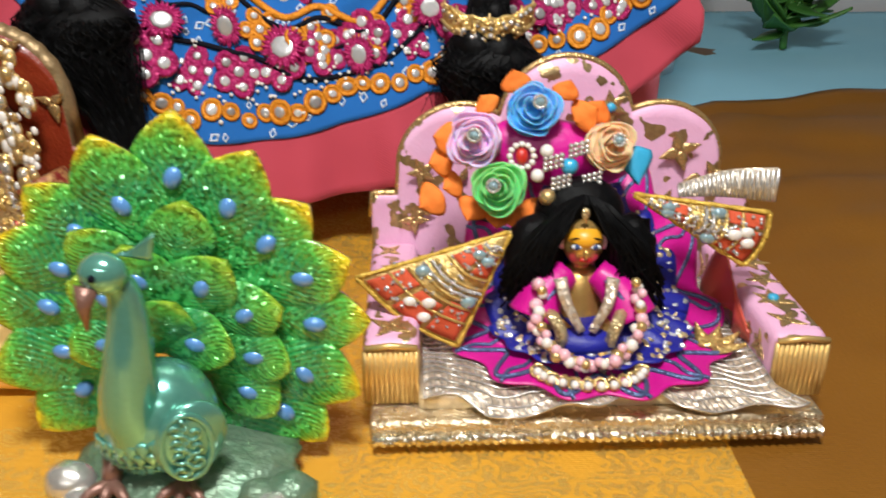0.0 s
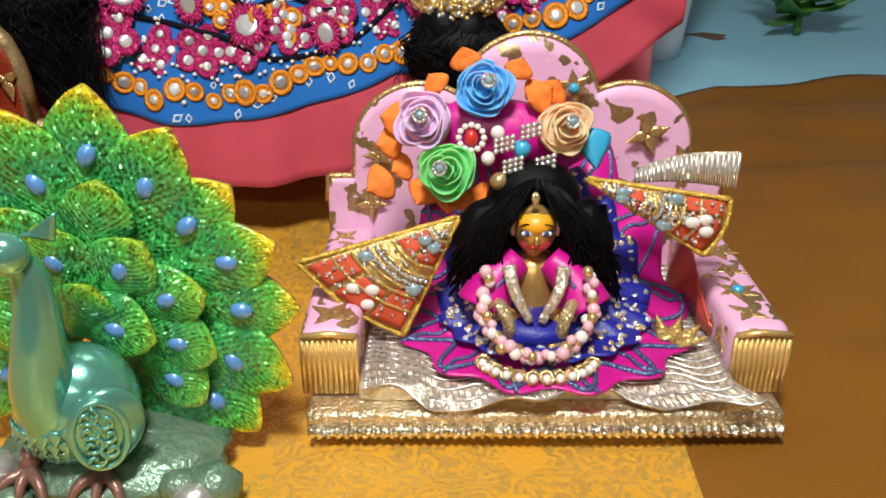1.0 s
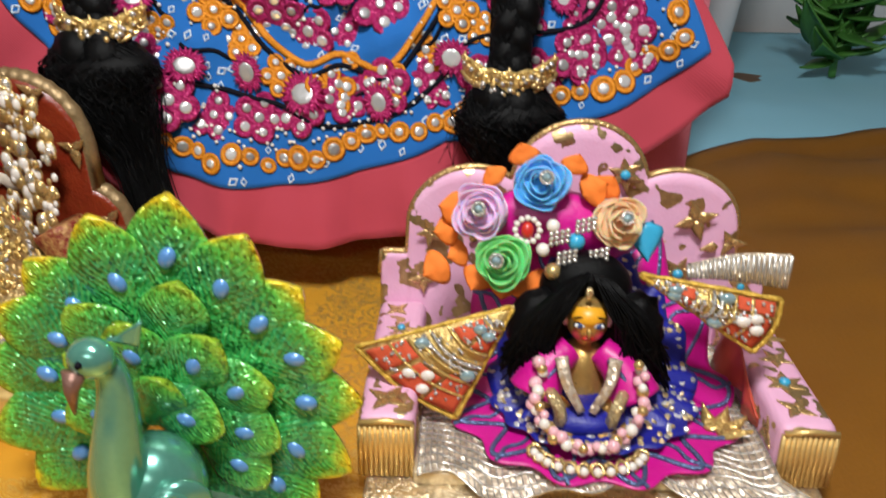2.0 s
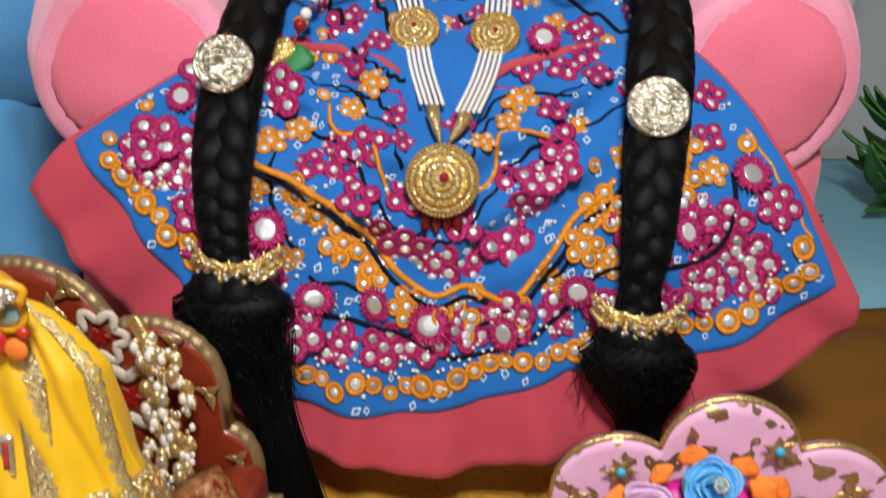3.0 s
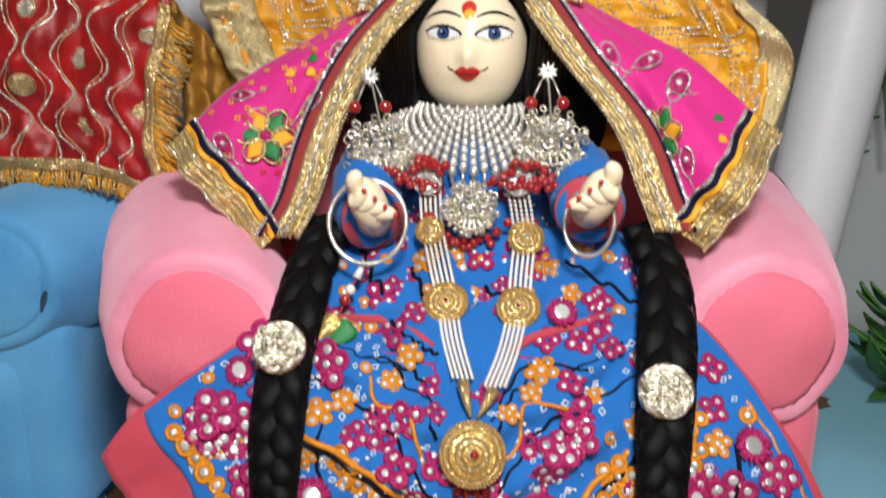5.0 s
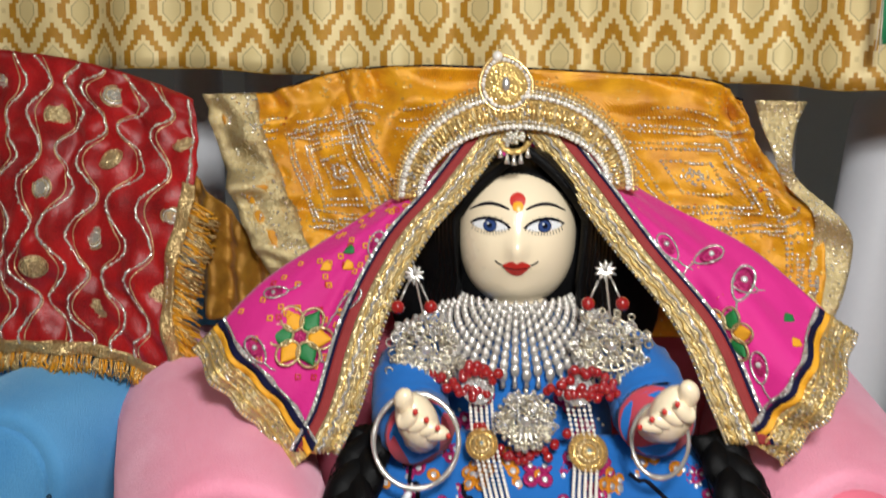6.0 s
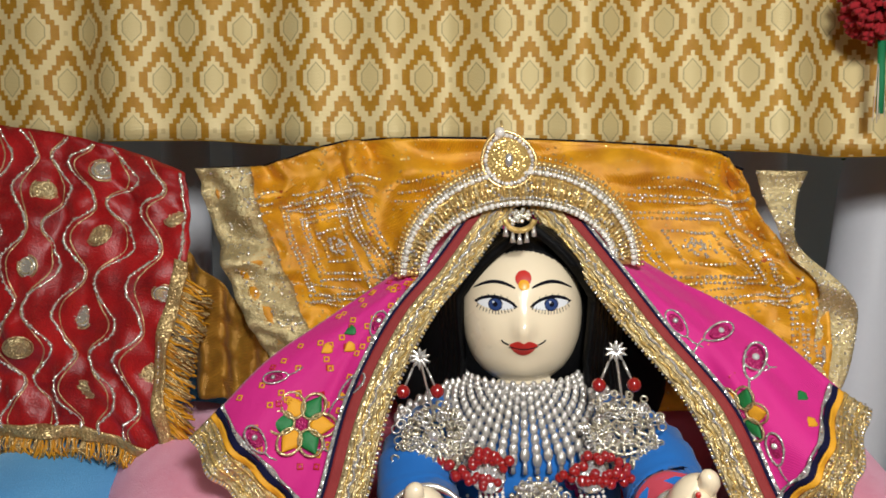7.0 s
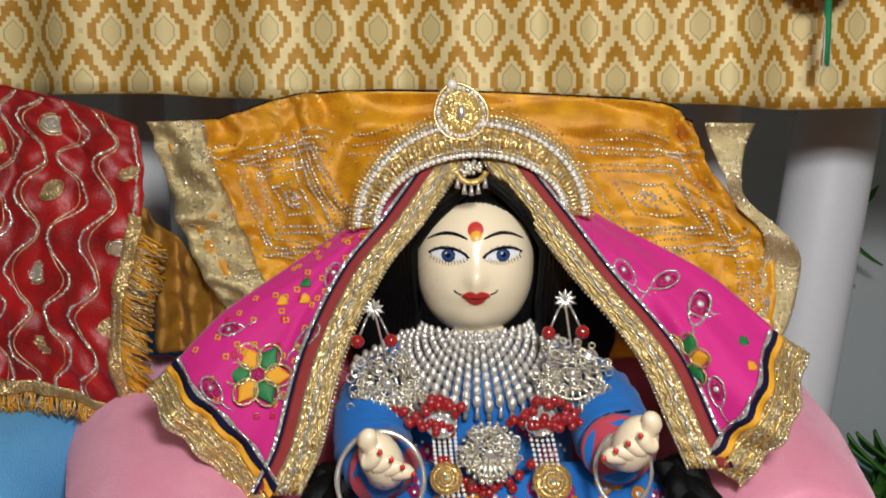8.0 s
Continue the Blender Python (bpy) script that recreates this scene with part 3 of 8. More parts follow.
def dress_y(x, z):
    """Depth of the draped skirt: steep below the lap, leaning back above it."""
    b = 0.455 + 0.12 * (x + 0.09)
    s = z - 0.2
    lean = 0.014 + (0.28 * s if s < 0 else 1.15 * s)
    w = max(0.0, 1 - abs(s) / 0.03)
    return b + lean + 0.006 * w * w


def skirt_point(th, r, lift=0.0):
    a = math.radians(th)
    x, z = WX + r * math.cos(a), WZ + r * math.sin(a)
    k = min(1.0, r / 0.2)
    up = max(0.0, 1 - abs(r - 0.06) / 0.075)
    y = dress_y(x, z) + 0.003 * k * math.sin(th * 0.42 + r * 14) + 0.005 * noise.noise((x * 24, z * 24, 3.1))
    y += 0.010 * up * noise.noise((x * 30, z * 44, 8.0))
    swag = max(0.0, min(1.0, (r - 0.012) / 0.03)) * max(0.0, min(1.0, (0.15 - r) / 0.07))
    d = z - WZ - 0.55 * math.sqrt((x - WX) ** 2 + 0.0004) + 0.006 * noise.noise((x * 18, z * 18, 1.0))
    y += 0.0055 * swag * (abs(math.sin(d * 84)) - 0.5) * 2
    y += 0.0006 * max(0.0, (r - 0.15) / 0.08) * math.sin(th * 0.55 + 2 * noise.noise((th * 0.03, 0, 6)))
    return Vector((x, y - lift, z))


def skirt_fn(u, v):
    return skirt_point(186 + 170 * u, 0.004 + 0.3 * v)


def on_skirt(th, r, lift=0.0012, turn=0.0, size=1.0):
    return frame_on(skirt_fn, (th - 186) / 170, (r - 0.004) / 0.3, lift + 0.001, turn, size)


dress = thing("embroidered_dress", (-0.09, 0.5, 0.03), "blue cotton doll dress with mirror embroidery and coral hem", "dress")
part("skirt", sheet(lambda u, v: skirt_point(186 + 170 * u, 0.004 + (fan_radius(186 + 170 * u, 1) - 0.004) * v), 170, 70, 0.0015), BLUE_CLOTH, dress)


def hem_point(u, v):
    th = 186 + 170 * u
    a, b = fan_radius(th, 1), fan_radius(th, 2)
    p = skirt_point(th, a - 0.002 + (b - a + 0.002) * v)
    return p + Vector((0, 0.0016 - 0.0012 * v * math.sin(th * 0.9), 0))


part("hem_band", sheet(hem_point, 170, 8, 0.0015), HEM_CLOTH, dress, "plain coral cotton hem")


def bodice_at(u, v):
    a = math.radians(180 + 180 * u)
    z = 0.235 + 0.143 * v
    rx = 0.07 - 0.012 * v - 0.03 * max(0, (v - 0.72) / 0.28) ** 1.5
    ry = 0.075 - 0.02 * v - 0.02 * max(0, (v - 0.75) / 0.25) ** 1.5
    return Vector((-0.095 + rx * math.cos(a), 0.652 + ry * math.sin(a) - 0.03 * max(0, 0.4 - v), z)) + Vector((0, 0.004 * noise.noise((u * 9, v * 8, 2)), 0))


part("bodice", sheet(bodice_at, 40, 30, 0.0015), BLUE_CLOTH, dress)
SLEEVES = {-1: ((-0.148, 0.635, 0.352), (-0.168, 0.605, 0.335), (-0.166, 0.575, 0.315), (-0.157, 0.556, 0.31)),
           1: ((-0.044, 0.635, 0.352), (-0.02, 0.605, 0.338), (-0.014, 0.575, 0.322), (-0.014, 0.562, 0.32))}
lap_fn = coons([(-0.166, 0.6, 0.305), (-0.13, 0.583, 0.3), (-0.085, 0.578, 0.298), (-0.04, 0.585, 0.3), (0.0, 0.605, 0.305)],
               [(-0.222, 0.5, 0.232), (-0.16, 0.502, 0.225), (-0.09, 0.505, 0.224), (0.0, 0.515, 0.225), (0.07, 0.535, 0.236)],
               [(-0.166, 0.6, 0.305), (-0.195, 0.548, 0.275), (-0.222, 0.5, 0.232)], [(0.0, 0.605, 0.305), (0.04, 0.57, 0.275), (0.07, 0.535, 0.236)],
               lambda u, v: 0.006 - 0.008 * noise.noise((u * 7, v * 4, 1.7)) - 0.004 * math.sin(abs(u - 0.5) * 34 + v * 9) * math.sin(math.pi * v) + 0.004 * v)
part("lap_cloth", sheet(lap_fn, 60, 30, 0.0015), BLUE_CLOTH, dress)
for s, pts in SLEEVES.items():
    path = catmull(pts, 22)
    part("sleeve", moved(tube(path, lambda t: 0.021 + 0.004 * math.sin(t * 3) + 0.0012 * math.sin(t * 60), 22), lambda v: v + Vector((0, 0, 0.0025 * noise.noise(v * 90)))), BLUE_CLOTH, dress)
    part("cuff", tube(path[-3:], 0.0226, 22), HEM_CLOTH, dress, "coral cuff")
    part("lap_band", tube([skirt_point(*q, 0.002) for q in (((186, 0.085), (190, 0.06), (205, 0.035), (225, 0.03)) if s < 0 else ((356, 0.095), (352, 0.07), (338, 0.045), (318, 0.038)))], 0.0028, 8, False, 0.4), HEM_CLOTH, dress, "coral piping across the lap")


# mirror work
def flower_mesh(name, n, R, r, mirror, thread, centre=True):
    """Thread rings round small mirrors."""
    h = Heap(thread, MIRROR)
    spots = [(0, 0)] if centre else []
    spots += [(R * math.cos(2 * math.pi * i / n), R * math.sin(2 * math.pi * i / n)) for i in range(n)]
    for i, (x, y) in enumerate(spots):
        m = Matrix.Translation((x + jit(0.0004), y + jit(0.0004), 0))
        h.add(torus(r, r * (0.36 if thread is MAG_TH else 0.28), 12, 5), m @ squash(1, 1, 0.24))
        h.add(torus(r * 0.66, r * 0.12, 10, 4), m @ squash(1, 1, 0.5))
        h.add(lathe([(r * 0.75, -0.0003), (r * 0.75, 0.0002)], 12), m, 0)
        h.add(disc(mirror * random.uniform(0.8, 1.15), 0.0009, 10, 0.1), m @ pose(0, 0, 0, jit(9), jit(9)), 1)
    return h.mesh(name)


MAG5 = [flower_mesh("magenta_flower", 5, 0.0094, 0.0052, 0.0028, MAG_TH) for _ in range(3)]
MAG4 = [flower_mesh("magenta_sprig", 4, 0.0074, 0.0045, 0.0025, MAG_TH, False) for _ in range(2)]
OR5 = [flower_mesh("orange_flower", 5, 0.0088, 0.0043, 0.0026, ORANGE_TH) for _ in range(2)]
OR1 = [flower_mesh("orange_ring", 1, 0.0, 0.0054, 0.0032, ORANGE_TH, False) for _ in range(3)]


def big_mirror_flower():
    h = Heap(MAG_TH, MIRROR)
    for i in range(26):
        a = 2 * math.pi * i / 26
        h.add(petal(0.0062, 0.0032, 0.12, 0.05, 4, 3), pose(0.0052 * math.cos(a), 0.0052 * math.sin(a), 0, 0, 0, math.degrees(a) - 90 + jit(9)))
    h.add(torus(0.0062, 0.0016, 18, 6), squash(1, 1, 0.6))
    h.add(disc(0.0058, 0.0008, 8, 0.05), pose(0, 0, 0, 6, 4), 1)
    return h.mesh("mirror_flower")


BIGF = big_mirror_flower()
rnd = random.Random(4)


def sew(name, mesh, th, r, lift, turn, size, room=0.013):
    """Sews a motif on the skirt, kept inside its edge."""
    th = min(max(th, 188.5), 353.5)
    put(name, mesh, dress, "", on_skirt(th, min(r, fan_radius(th, 1) - room), lift, turn, size))


# border of orange rings
th = 197.5
while th < 334:
    r = fan_radius(th, 1) - 0.014
    put("orange_ring", rnd.choice(OR1), dress, "", on_skirt(th, r + rnd.uniform(-0.0045, 0.0035), 0.0012 + rnd.uniform(0, 0.0006), rnd.uniform(0, 90), rnd.uniform(0.7, 1.12)) @ squash(rnd.uniform(0.8, 1.1), 1, 1))
    th += math.degrees(0.0093 / r)
# magenta flowers inside the border
th = 200
while th < 332:
    r = fan_radius(th, 1) - 0.037
    put("magenta_flower", rnd.choice(MAG5), dress, "", on_skirt(th, r + rnd.uniform(-0.004, 0.004), 0.0014, rnd.uniform(0, 72), rnd.uniform(0.85, 1.1)))
    th += math.degrees(0.0235 / r)
# large single mirrors
for th, r in ((246.3, 0.144), (259.5, 0.137), (271.9, 0.147), (286.6, 0.158), (303.5, 0.152), (338.2, 0.188), (194.7, 0.142), (324.9, 0.172), (357, 0.06), (229.4, 0.129)):
    put("mirror_flower", BIGF, dress, "", on_skirt(min(th, 355.5), r, 0.0036, rnd.uniform(0, 90), rnd.uniform(0.95, 1.2)) @ squash(rnd.uniform(0.7, 1.0), 1, 1))
# orange and magenta flowers by rows round the lap
for th, r in ((237, 0.112), (247, 0.118), (256, 0.128), (266, 0.142), (277, 0.15), (289, 0.152), (299, 0.146), (309, 0.138), (318, 0.132), (229, 0.11), (332, 0.158), (338, 0.15), (206, 0.163)):
    put("orange_flower", rnd.choice(OR5), dress, "", on_skirt(th, r - 0.004, 0.0014, rnd.uniform(0, 72), rnd.uniform(0.85, 1.05)))
for th, r in ((227, 0.075), (236, 0.08), (246, 0.088), (255, 0.098), (264, 0.106), (273, 0.115), (283, 0.117), (293, 0.111), (302, 0.1), (310, 0.094), (317, 0.098), (240, 0.064), (300, 0.082), (322, 0.088), (205, 0.142), (212, 0.128), (203, 0.16),
              (320, 0.198), (327, 0.205), (330, 0.188), (336, 0.212), (325, 0.222), (190, 0.15), (308, 0.175), (352, 0.085), (345, 0.075), (200, 0.05), (200, 0.09), (262, 0.082), (282, 0.095), (320, 0.145), (340, 0.13), (348, 0.12), (216, 0.15), (222, 0.155), (328, 0.17)):
    sew("magenta_sprig" if r < 0.09 else "magenta_flower", rnd.choice(MAG4 if r < 0.09 else MAG5), th, r, 0.0014, rnd.uniform(0, 72), rnd.uniform(0.8, 1.05), 0.022)


def cord(name, pts, mat, r, lift=0.0028, n=70, wob=0.0, parent=None, label=""):
    line = catmull([(a, b, 0) for a, b in pts], n)
    part(name, tube([skirt_point(p.x, p.y + wob * math.sin(i * 0.75), lift) for i, p in enumerate(line)], r, 6, False, 0.6), mat, parent or dress, label)


WAVE = ((212, 0.115), (221.8, 0.102), (234, 0.097), (246.9, 0.099), (258, 0.112), (270.9, 0.131), (280, 0.128), (289.1, 0.141), (300, 0.13), (309.6, 0.121), (318, 0.122), (324.9, 0.123))
cord("orange_wave", WAVE, ORANGE_TH, 0.002)
cord("black_wave", [(a, b + 0.0055) for a, b in WAVE], BLACK, 0.0014)
cord("black_wave", ((240, 0.152), (250, 0.15), (258, 0.149), (266, 0.152), (276, 0.163), (288, 0.165), (300, 0.158), (307, 0.15), (315, 0.162), (325, 0.19), (333, 0.186), (338, 0.178)), BLACK, 0.0014)
cord("orange_zigzag", ((212, 0.068), (224, 0.07), (232, 0.062), (242, 0.062), (250, 0.072), (256, 0.083)), ORANGE_TH, 0.0013)
cord("orange_zigzag", ((322, 0.082), (318, 0.07), (308, 0.062), (302, 0.068), (297, 0.078), (288, 0.083)), ORANGE_TH, 0.0013)
for pts in (((200, 0.075), (214, 0.055), (230, 0.055), (246, 0.052), (258, 0.06)), ((340, 0.085), (330, 0.062), (318, 0.05), (300, 0.052), (288, 0.06)), ((192, 0.13), (200, 0.125), (212, 0.118)), ((212, 0.095), (225, 0.118), (238, 0.128)), ((334, 0.18), (326, 0.186), (318, 0.19)), ((190, 0.05), (210, 0.036), (235, 0.03))):
    cord("black_sprig", pts, BLACK, 0.0012, 0.002, 40, 0.0008)
for pts in (((196, 0.11), (210, 0.09), (228, 0.074), (246, 0.08), (262, 0.097), (270, 0.1)), ((346, 0.12), (332, 0.098), (314, 0.08), (296, 0.084), (282, 0.098), (272, 0.104)), ((194, 0.085), (206, 0.066), (224, 0.048), (244, 0.05), (258, 0.066)), ((350, 0.1), (338, 0.078), (318, 0.058), (300, 0.056), (286, 0.068)), ((243, 0.135), (256, 0.132), (268, 0.146), (282, 0.15), (296, 0.142), (308, 0.134))):
    cord("black_vine", pts, BLACK, 0.0011, 0.0022, 60, 0.0011)
for pts in (((205, 0.06), (222, 0.042), (240, 0.038), (255, 0.05)), ((335, 0.07), (318, 0.042), (300, 0.04), (285, 0.055)), ((345, 0.18), (338, 0.212), (334, 0.234))):
    cord("magenta_stem" if pts[0][1] < 0.1 else "orange_stem", pts, MAG_TH if pts[0][1] < 0.1 else ORANGE_TH, 0.0011, 0.0014, 40, 0.001)

# small sprigs fill the plain cloth between the larger motifs
TAKEN = [o.matrix_basis.translation.copy() for o in dress.children if o.name.split(".")[0] in ("magenta_flower", "magenta_sprig", "orange_flower", "orange_ring", "mirror_flower")]
for _ in range(900):
    th, k = rnd.uniform(190, 352), rnd.uniform(0.22, 0.95)
    r = min(fan_radius(th, 1) * k, fan_radius(th, 1) - 0.02)
    q = skirt_point(th, r)
    if all((q - w).length > 0.0168 for w in TAKEN):
        TAKEN.append(q)
        c = rnd.random()
        nm, ms = ("magenta_sprig", MAG4) if c < 0.45 else (("orange_flower", OR5) if c < 0.75 else ("orange_ring", OR1))
        put(nm, rnd.choice(ms), dress, "", on_skirt(th, r, 0.0014, rnd.uniform(0, 90), rnd.uniform(0.6, 0.85)))
for _ in range(300):
    u, v = rnd.uniform(0.05, 0.95), rnd.uniform(0.12, 0.95)
    q = lap_fn(u, v)
    if all((q - w).length > 0.014 for w in TAKEN):
        TAKEN.append(q)
        c = rnd.random()
        nm, ms = ("magenta_sprig", MAG4) if c < 0.6 else (("orange_flower", OR5) if c < 0.8 else ("orange_ring", OR1))
        put(nm, rnd.choice(ms), dress, "", frame_on(lap_fn, u, v, 0.0016, rnd.uniform(0, 90), rnd.uniform(0.55, 0.8)))

# printed white marks and sewn pearls, too many to count
marks, pearls = Heap(WHITE_PRINT), Heap(PEARL)
for _ in range(260):
    th, k = rnd.uniform(192, 350), rnd.uniform(0.3, 0.985)
    marks.add(torus(0.0019, 0.0006, 4, 4), on_skirt(th, fan_radius(th, 1) * k, 0.0008, rnd.uniform(0, 90), rnd.uniform(0.8, 1.2)) @ squash(1.25, 0.9, 0.5))
for _ in range(200):
    th, k = rnd.uniform(190, 352), rnd.uniform(0.2, 0.93) ** 0.7
    pearls.add(ball(6, 4, 0.0013), on_skirt(th, fan_radius(th, 1) * k, 0.0016, 0, rnd.uniform(0.6, 1.15)))
for i in range(150):
    th = 198 + 136 * i / 150
    pearls.add(ball(6, 4, 0.0012), on_skirt(th, fan_radius(th, 1) - 0.026 + 0.004 * math.sin(i * 1.3), 0.0016))
for k in range(46):
    s = k / 45
    pearls.add(ball(6, 4, 0.0013), facing(bodice_at(0.15 + 0.7 * s, rnd.uniform(0.1, 0.6)) - Vector((0, 0.001, 0))))
tagged(marks.part("printed_mark", dress, "white printed bandhani marks"), "", "", "", "stuff")
tagged(pearls.part("sewn_pearl", dress, "small white sewn pearls"), "", "", "", "stuff")
for u, v, kind in ((0.12, 0.35, 0), (0.24, 0.6, 0), (0.33, 0.3, 2), (0.5, 0.25, 0), (0.5, 0.6, 2), (0.68, 0.35, 2), (0.78, 0.6, 0), (0.9, 0.4, 0), (0.16, 0.8, 0), (0.4, 0.8, 0), (0.62, 0.75, 0), (0.86, 0.8, 0), (0.72, 0.85, 3), (0.3, 0.85, 3)):
    put(("magenta_sprig", "", "orange_flower", "mirror_flower")[kind], (MAG4[0], None, OR5[1], BIGF)[kind], dress, "", frame_on(lap_fn, u, v, 0.0016, 360 * u * v, 0.85))
for k in range(4):
    part("black_sprig", tube([frame_on(lap_fn, 0.08 + 0.22 * k + 0.16 * i / 20, 0.3 + 0.1 * k % 0.3 + 0.45 * i / 20 * (1 if k % 2 else 0.6) + 0.03 * math.sin(i), 0.0014).translation for i in range(21)], 0.0016, 6), BLACK, dress)
for u, v, kind in ((0.5, 0.42, 0), (0.42, 0.3, 1), (0.6, 0.3, 1), (0.3, 0.45, 0), (0.72, 0.45, 0), (0.36, 0.62, 0), (0.66, 0.62, 0), (0.52, 0.2, 0)):
    put("magenta_sprig" if kind == 0 else "orange_flower", (MAG4 if kind == 0 else OR5)[0], dress, "", frame_on(bodice_at, u, v, 0.0014, 30 * u * 9, 0.85))


# ---- doll: head, neck, arms and hands in one mesh ----
HC = Vector((-0.1, 0.649, 0.427))


def jaw(q):
    """How much fuller than a ball the face is at the height q, -1 to 1."""
    q = min(0.97, max(0.0, -q))
    return (1 - q ** 2.22) ** (1 / 2.22) / math.sqrt(1 - q * q)


def head_point(a, b):
    """a: turn round the upright axis, 0 towards the front; b: height, -90 to 90 degrees."""
    ra, rb = math.radians(a), math.radians(b)
    d = Vector((math.sin(ra) * math.cos(rb), -math.cos(ra) * math.cos(rb), math.sin(rb)))
    p = Vector((d.x * 0.042 * jaw(d.z), d.y * 0.0405, d.z * 0.052))
    front = max(0.0, -d.y)
    p.y -= 0.0044 * math.exp(-((p.x / 0.006) ** 2 + ((p.z + 0.009) / 0.009) ** 2)) * front * 1.8
    p.y -= 0.0012 * math.exp(-((p.x / 0.006) ** 2 + ((p.z - 0.006) / 0.014) ** 2)) * front
    p.y += 0.0022 * (math.exp(-(((p.x - 0.0175) / 0.009) ** 2 + ((p.z - 0.007) / 0.006) ** 2)) + math.exp(-(((p.x + 0.0175) / 0.009) ** 2 + ((p.z - 0.007) / 0.006) ** 2))) * front
    p.y -= 0.0026 * math.exp(-((p.x / 0.011) ** 2 + ((p.z + 0.0203) / 0.0048) ** 2)) * front
    p.y -= 0.0024 * math.exp(-((p.x / 0.012) ** 2 + ((p.z + 0.042) / 0.008) ** 2)) * front
    p.y -= 0.0015 * (math.exp(-(((p.x - 0.02) / 0.012) ** 2 + ((p.z + 0.014) / 0.013) ** 2)) + math.exp(-(((p.x + 0.02) / 0.012) ** 2 + ((p.z + 0.014) / 0.013) ** 2))) * front
    return HC + p


def on_face(x, z, lift=0.0):
    """The face's surface at an offset x, z from the head's middle."""
    b = math.degrees(math.asin(max(-0.99, min(0.99, z / 0.052))))
    w = 0.042 * math.cos(math.radians(b)) * jaw(z / 0.052)
    p = head_point(math.degrees(math.asin(max(-0.98, min(0.98, x / w)))), b)
    n = Vector((x / 0.0405, -math.sqrt(max(0.05, 1 - (x / 0.0405) ** 2 - (z / 0.052) ** 2)), z / 0.052)).normalized()
    return p + n * lift


doll = Heap(SKIN, WHITE_PAINT, IRIS, BLACK, RED_PAINT, YELLOW_PAINT)
doll.add(rings_shape([[head_point(360 * j / 72, -89 + 178 * i / 60) for j in range(72)] for i in range(61)]))


def face_patch(outline, mat, lift):
    """A thin painted patch on the face, from a closed outline in x, z."""
    cx, cz = sum(p[0] for p in outline) / len(outline), sum(p[1] for p in outline) / len(outline)
    v, f, n = [on_face(cx, cz, lift)], [], len(outline)
    for k in (0.5, 1.0):
        v += [on_face(cx + (x - cx) * k, cz + (z - cz) * k, lift * (1.0 if k < 1 else 0.7)) for x, z in outline]
    for j in range(n):
        a, b = 1 + j, 1 + (j + 1) % n
        f += [(0, a, b), (a, a + n, b + n, b)]
    doll.add((v, f), None, mat)


def oval(cx, cz, a, b, n=22, top=1.0, bot=1.0, skew=0.0):
    out = []
    for i in range(n):
        t = 2 * math.pi * i / n
        x, z = a * math.cos(t), b * math.sin(t)
        out.append((cx + x, cz + z * (top if z > 0 else bot) + skew * x))
    return out


def almond(cx, cz, a, b, s, k=1.0):
    up = [(cx + a * (2 * i / 12 - 1), cz + b * (1 - (2 * i / 12 - 1) ** 2) ** 0.8 + s * 0.08 * a * (2 * i / 12 - 1)) for i in range(13)]
    dn = [(cx + a * (1 - 2 * i / 12), cz - 0.62 * b * (1 - (1 - 2 * i / 12) ** 2) ** 0.9 + s * 0.08 * a * (1 - 2 * i / 12)) for i in range(1, 12)]
    return up + dn


for s in (-1, 1):
    ex, ez = s * 0.0178, 0.0075
    face_patch(almond(ex, ez + 0.0003, 0.0140, 0.0058, s), 3, 0.0004)
    face_patch(almond(ex, ez - 0.0005, 0.0124, 0.0044, s), 1, 0.0008)
    face_patch(oval(ex, ez + 0.0002, 0.0047, 0.0042), 3, 0.0011)
    face_patch(oval(ex, ez + 0.0001, 0.0041, 0.0037), 2, 0.0014)
    face_patch(oval(ex, ez + 0.0002, 0.0021, 0.0021), 3, 0.0017)
    face_patch(oval(ex - 0.001, ez + 0.0014, 0.0008, 0.0008, 10), 1, 0.002)
    brow = [(s * (0.0055 + 0.0265 * i / 14), 0.0162 + 0.0066 * math.sin(math.pi * (0.12 + 0.76 * i / 14)) - 0.001 * i / 14) for i in range(15)]
    doll.add(tube([on_face(x, z, 0.0003) for x, z in brow], lambda t: 0.0009 * math.sin(math.pi * (0.1 + 0.85 * t)) + 0.0003, 6), None, 3)
    for k in range(13):
        t = k / 12
        x0 = ex + 0.0112 * (2 * t - 1)
        z0 = ez - 0.0036 * (1 - (2 * t - 1) ** 2) ** 0.9
        doll.add(tube([on_face(x0, z0, 0.0005), on_face(x0 + 0.0012 * (2 * t - 1), z0 - 0.0026, 0.0005)], 0.00022, 4), None, 3)
        if k % 2 == 0:
            zt = ez + 0.0048 * (1 - (2 * t - 1) ** 2) ** 0.8
            doll.add(tube([on_face(x0, zt, 0.0005), on_face(x0 + 0.0014 * (2 * t - 1) + s * 0.0008, zt + 0.0022, 0.0005)], 0.00022, 4), None, 3)
    doll.add(tube([on_face(s * 0.0095, -0.0182, 0.0004), on_face(s * 0.0128, -0.0168, 0.0004), on_face(s * 0.0142, -0.0152, 0.0004)], 0.0005, 5), None, 3)
    # ear
    doll.add(ball(10, 8, 1), Matrix.Translation(HC + Vector((s * 0.039, 0.004, -0.004))) @ squash(0.005, 0.008, 0.012))
lip_up = [(-0.0092 + 0.0184 * i / 16, -0.0190 + 0.0042 * math.sin(math.pi * i / 16) - 0.0018 * math.exp(-((i - 8) / 1.8) ** 2) + 0.001 * abs(i - 8) / 8) for i in range(17)]
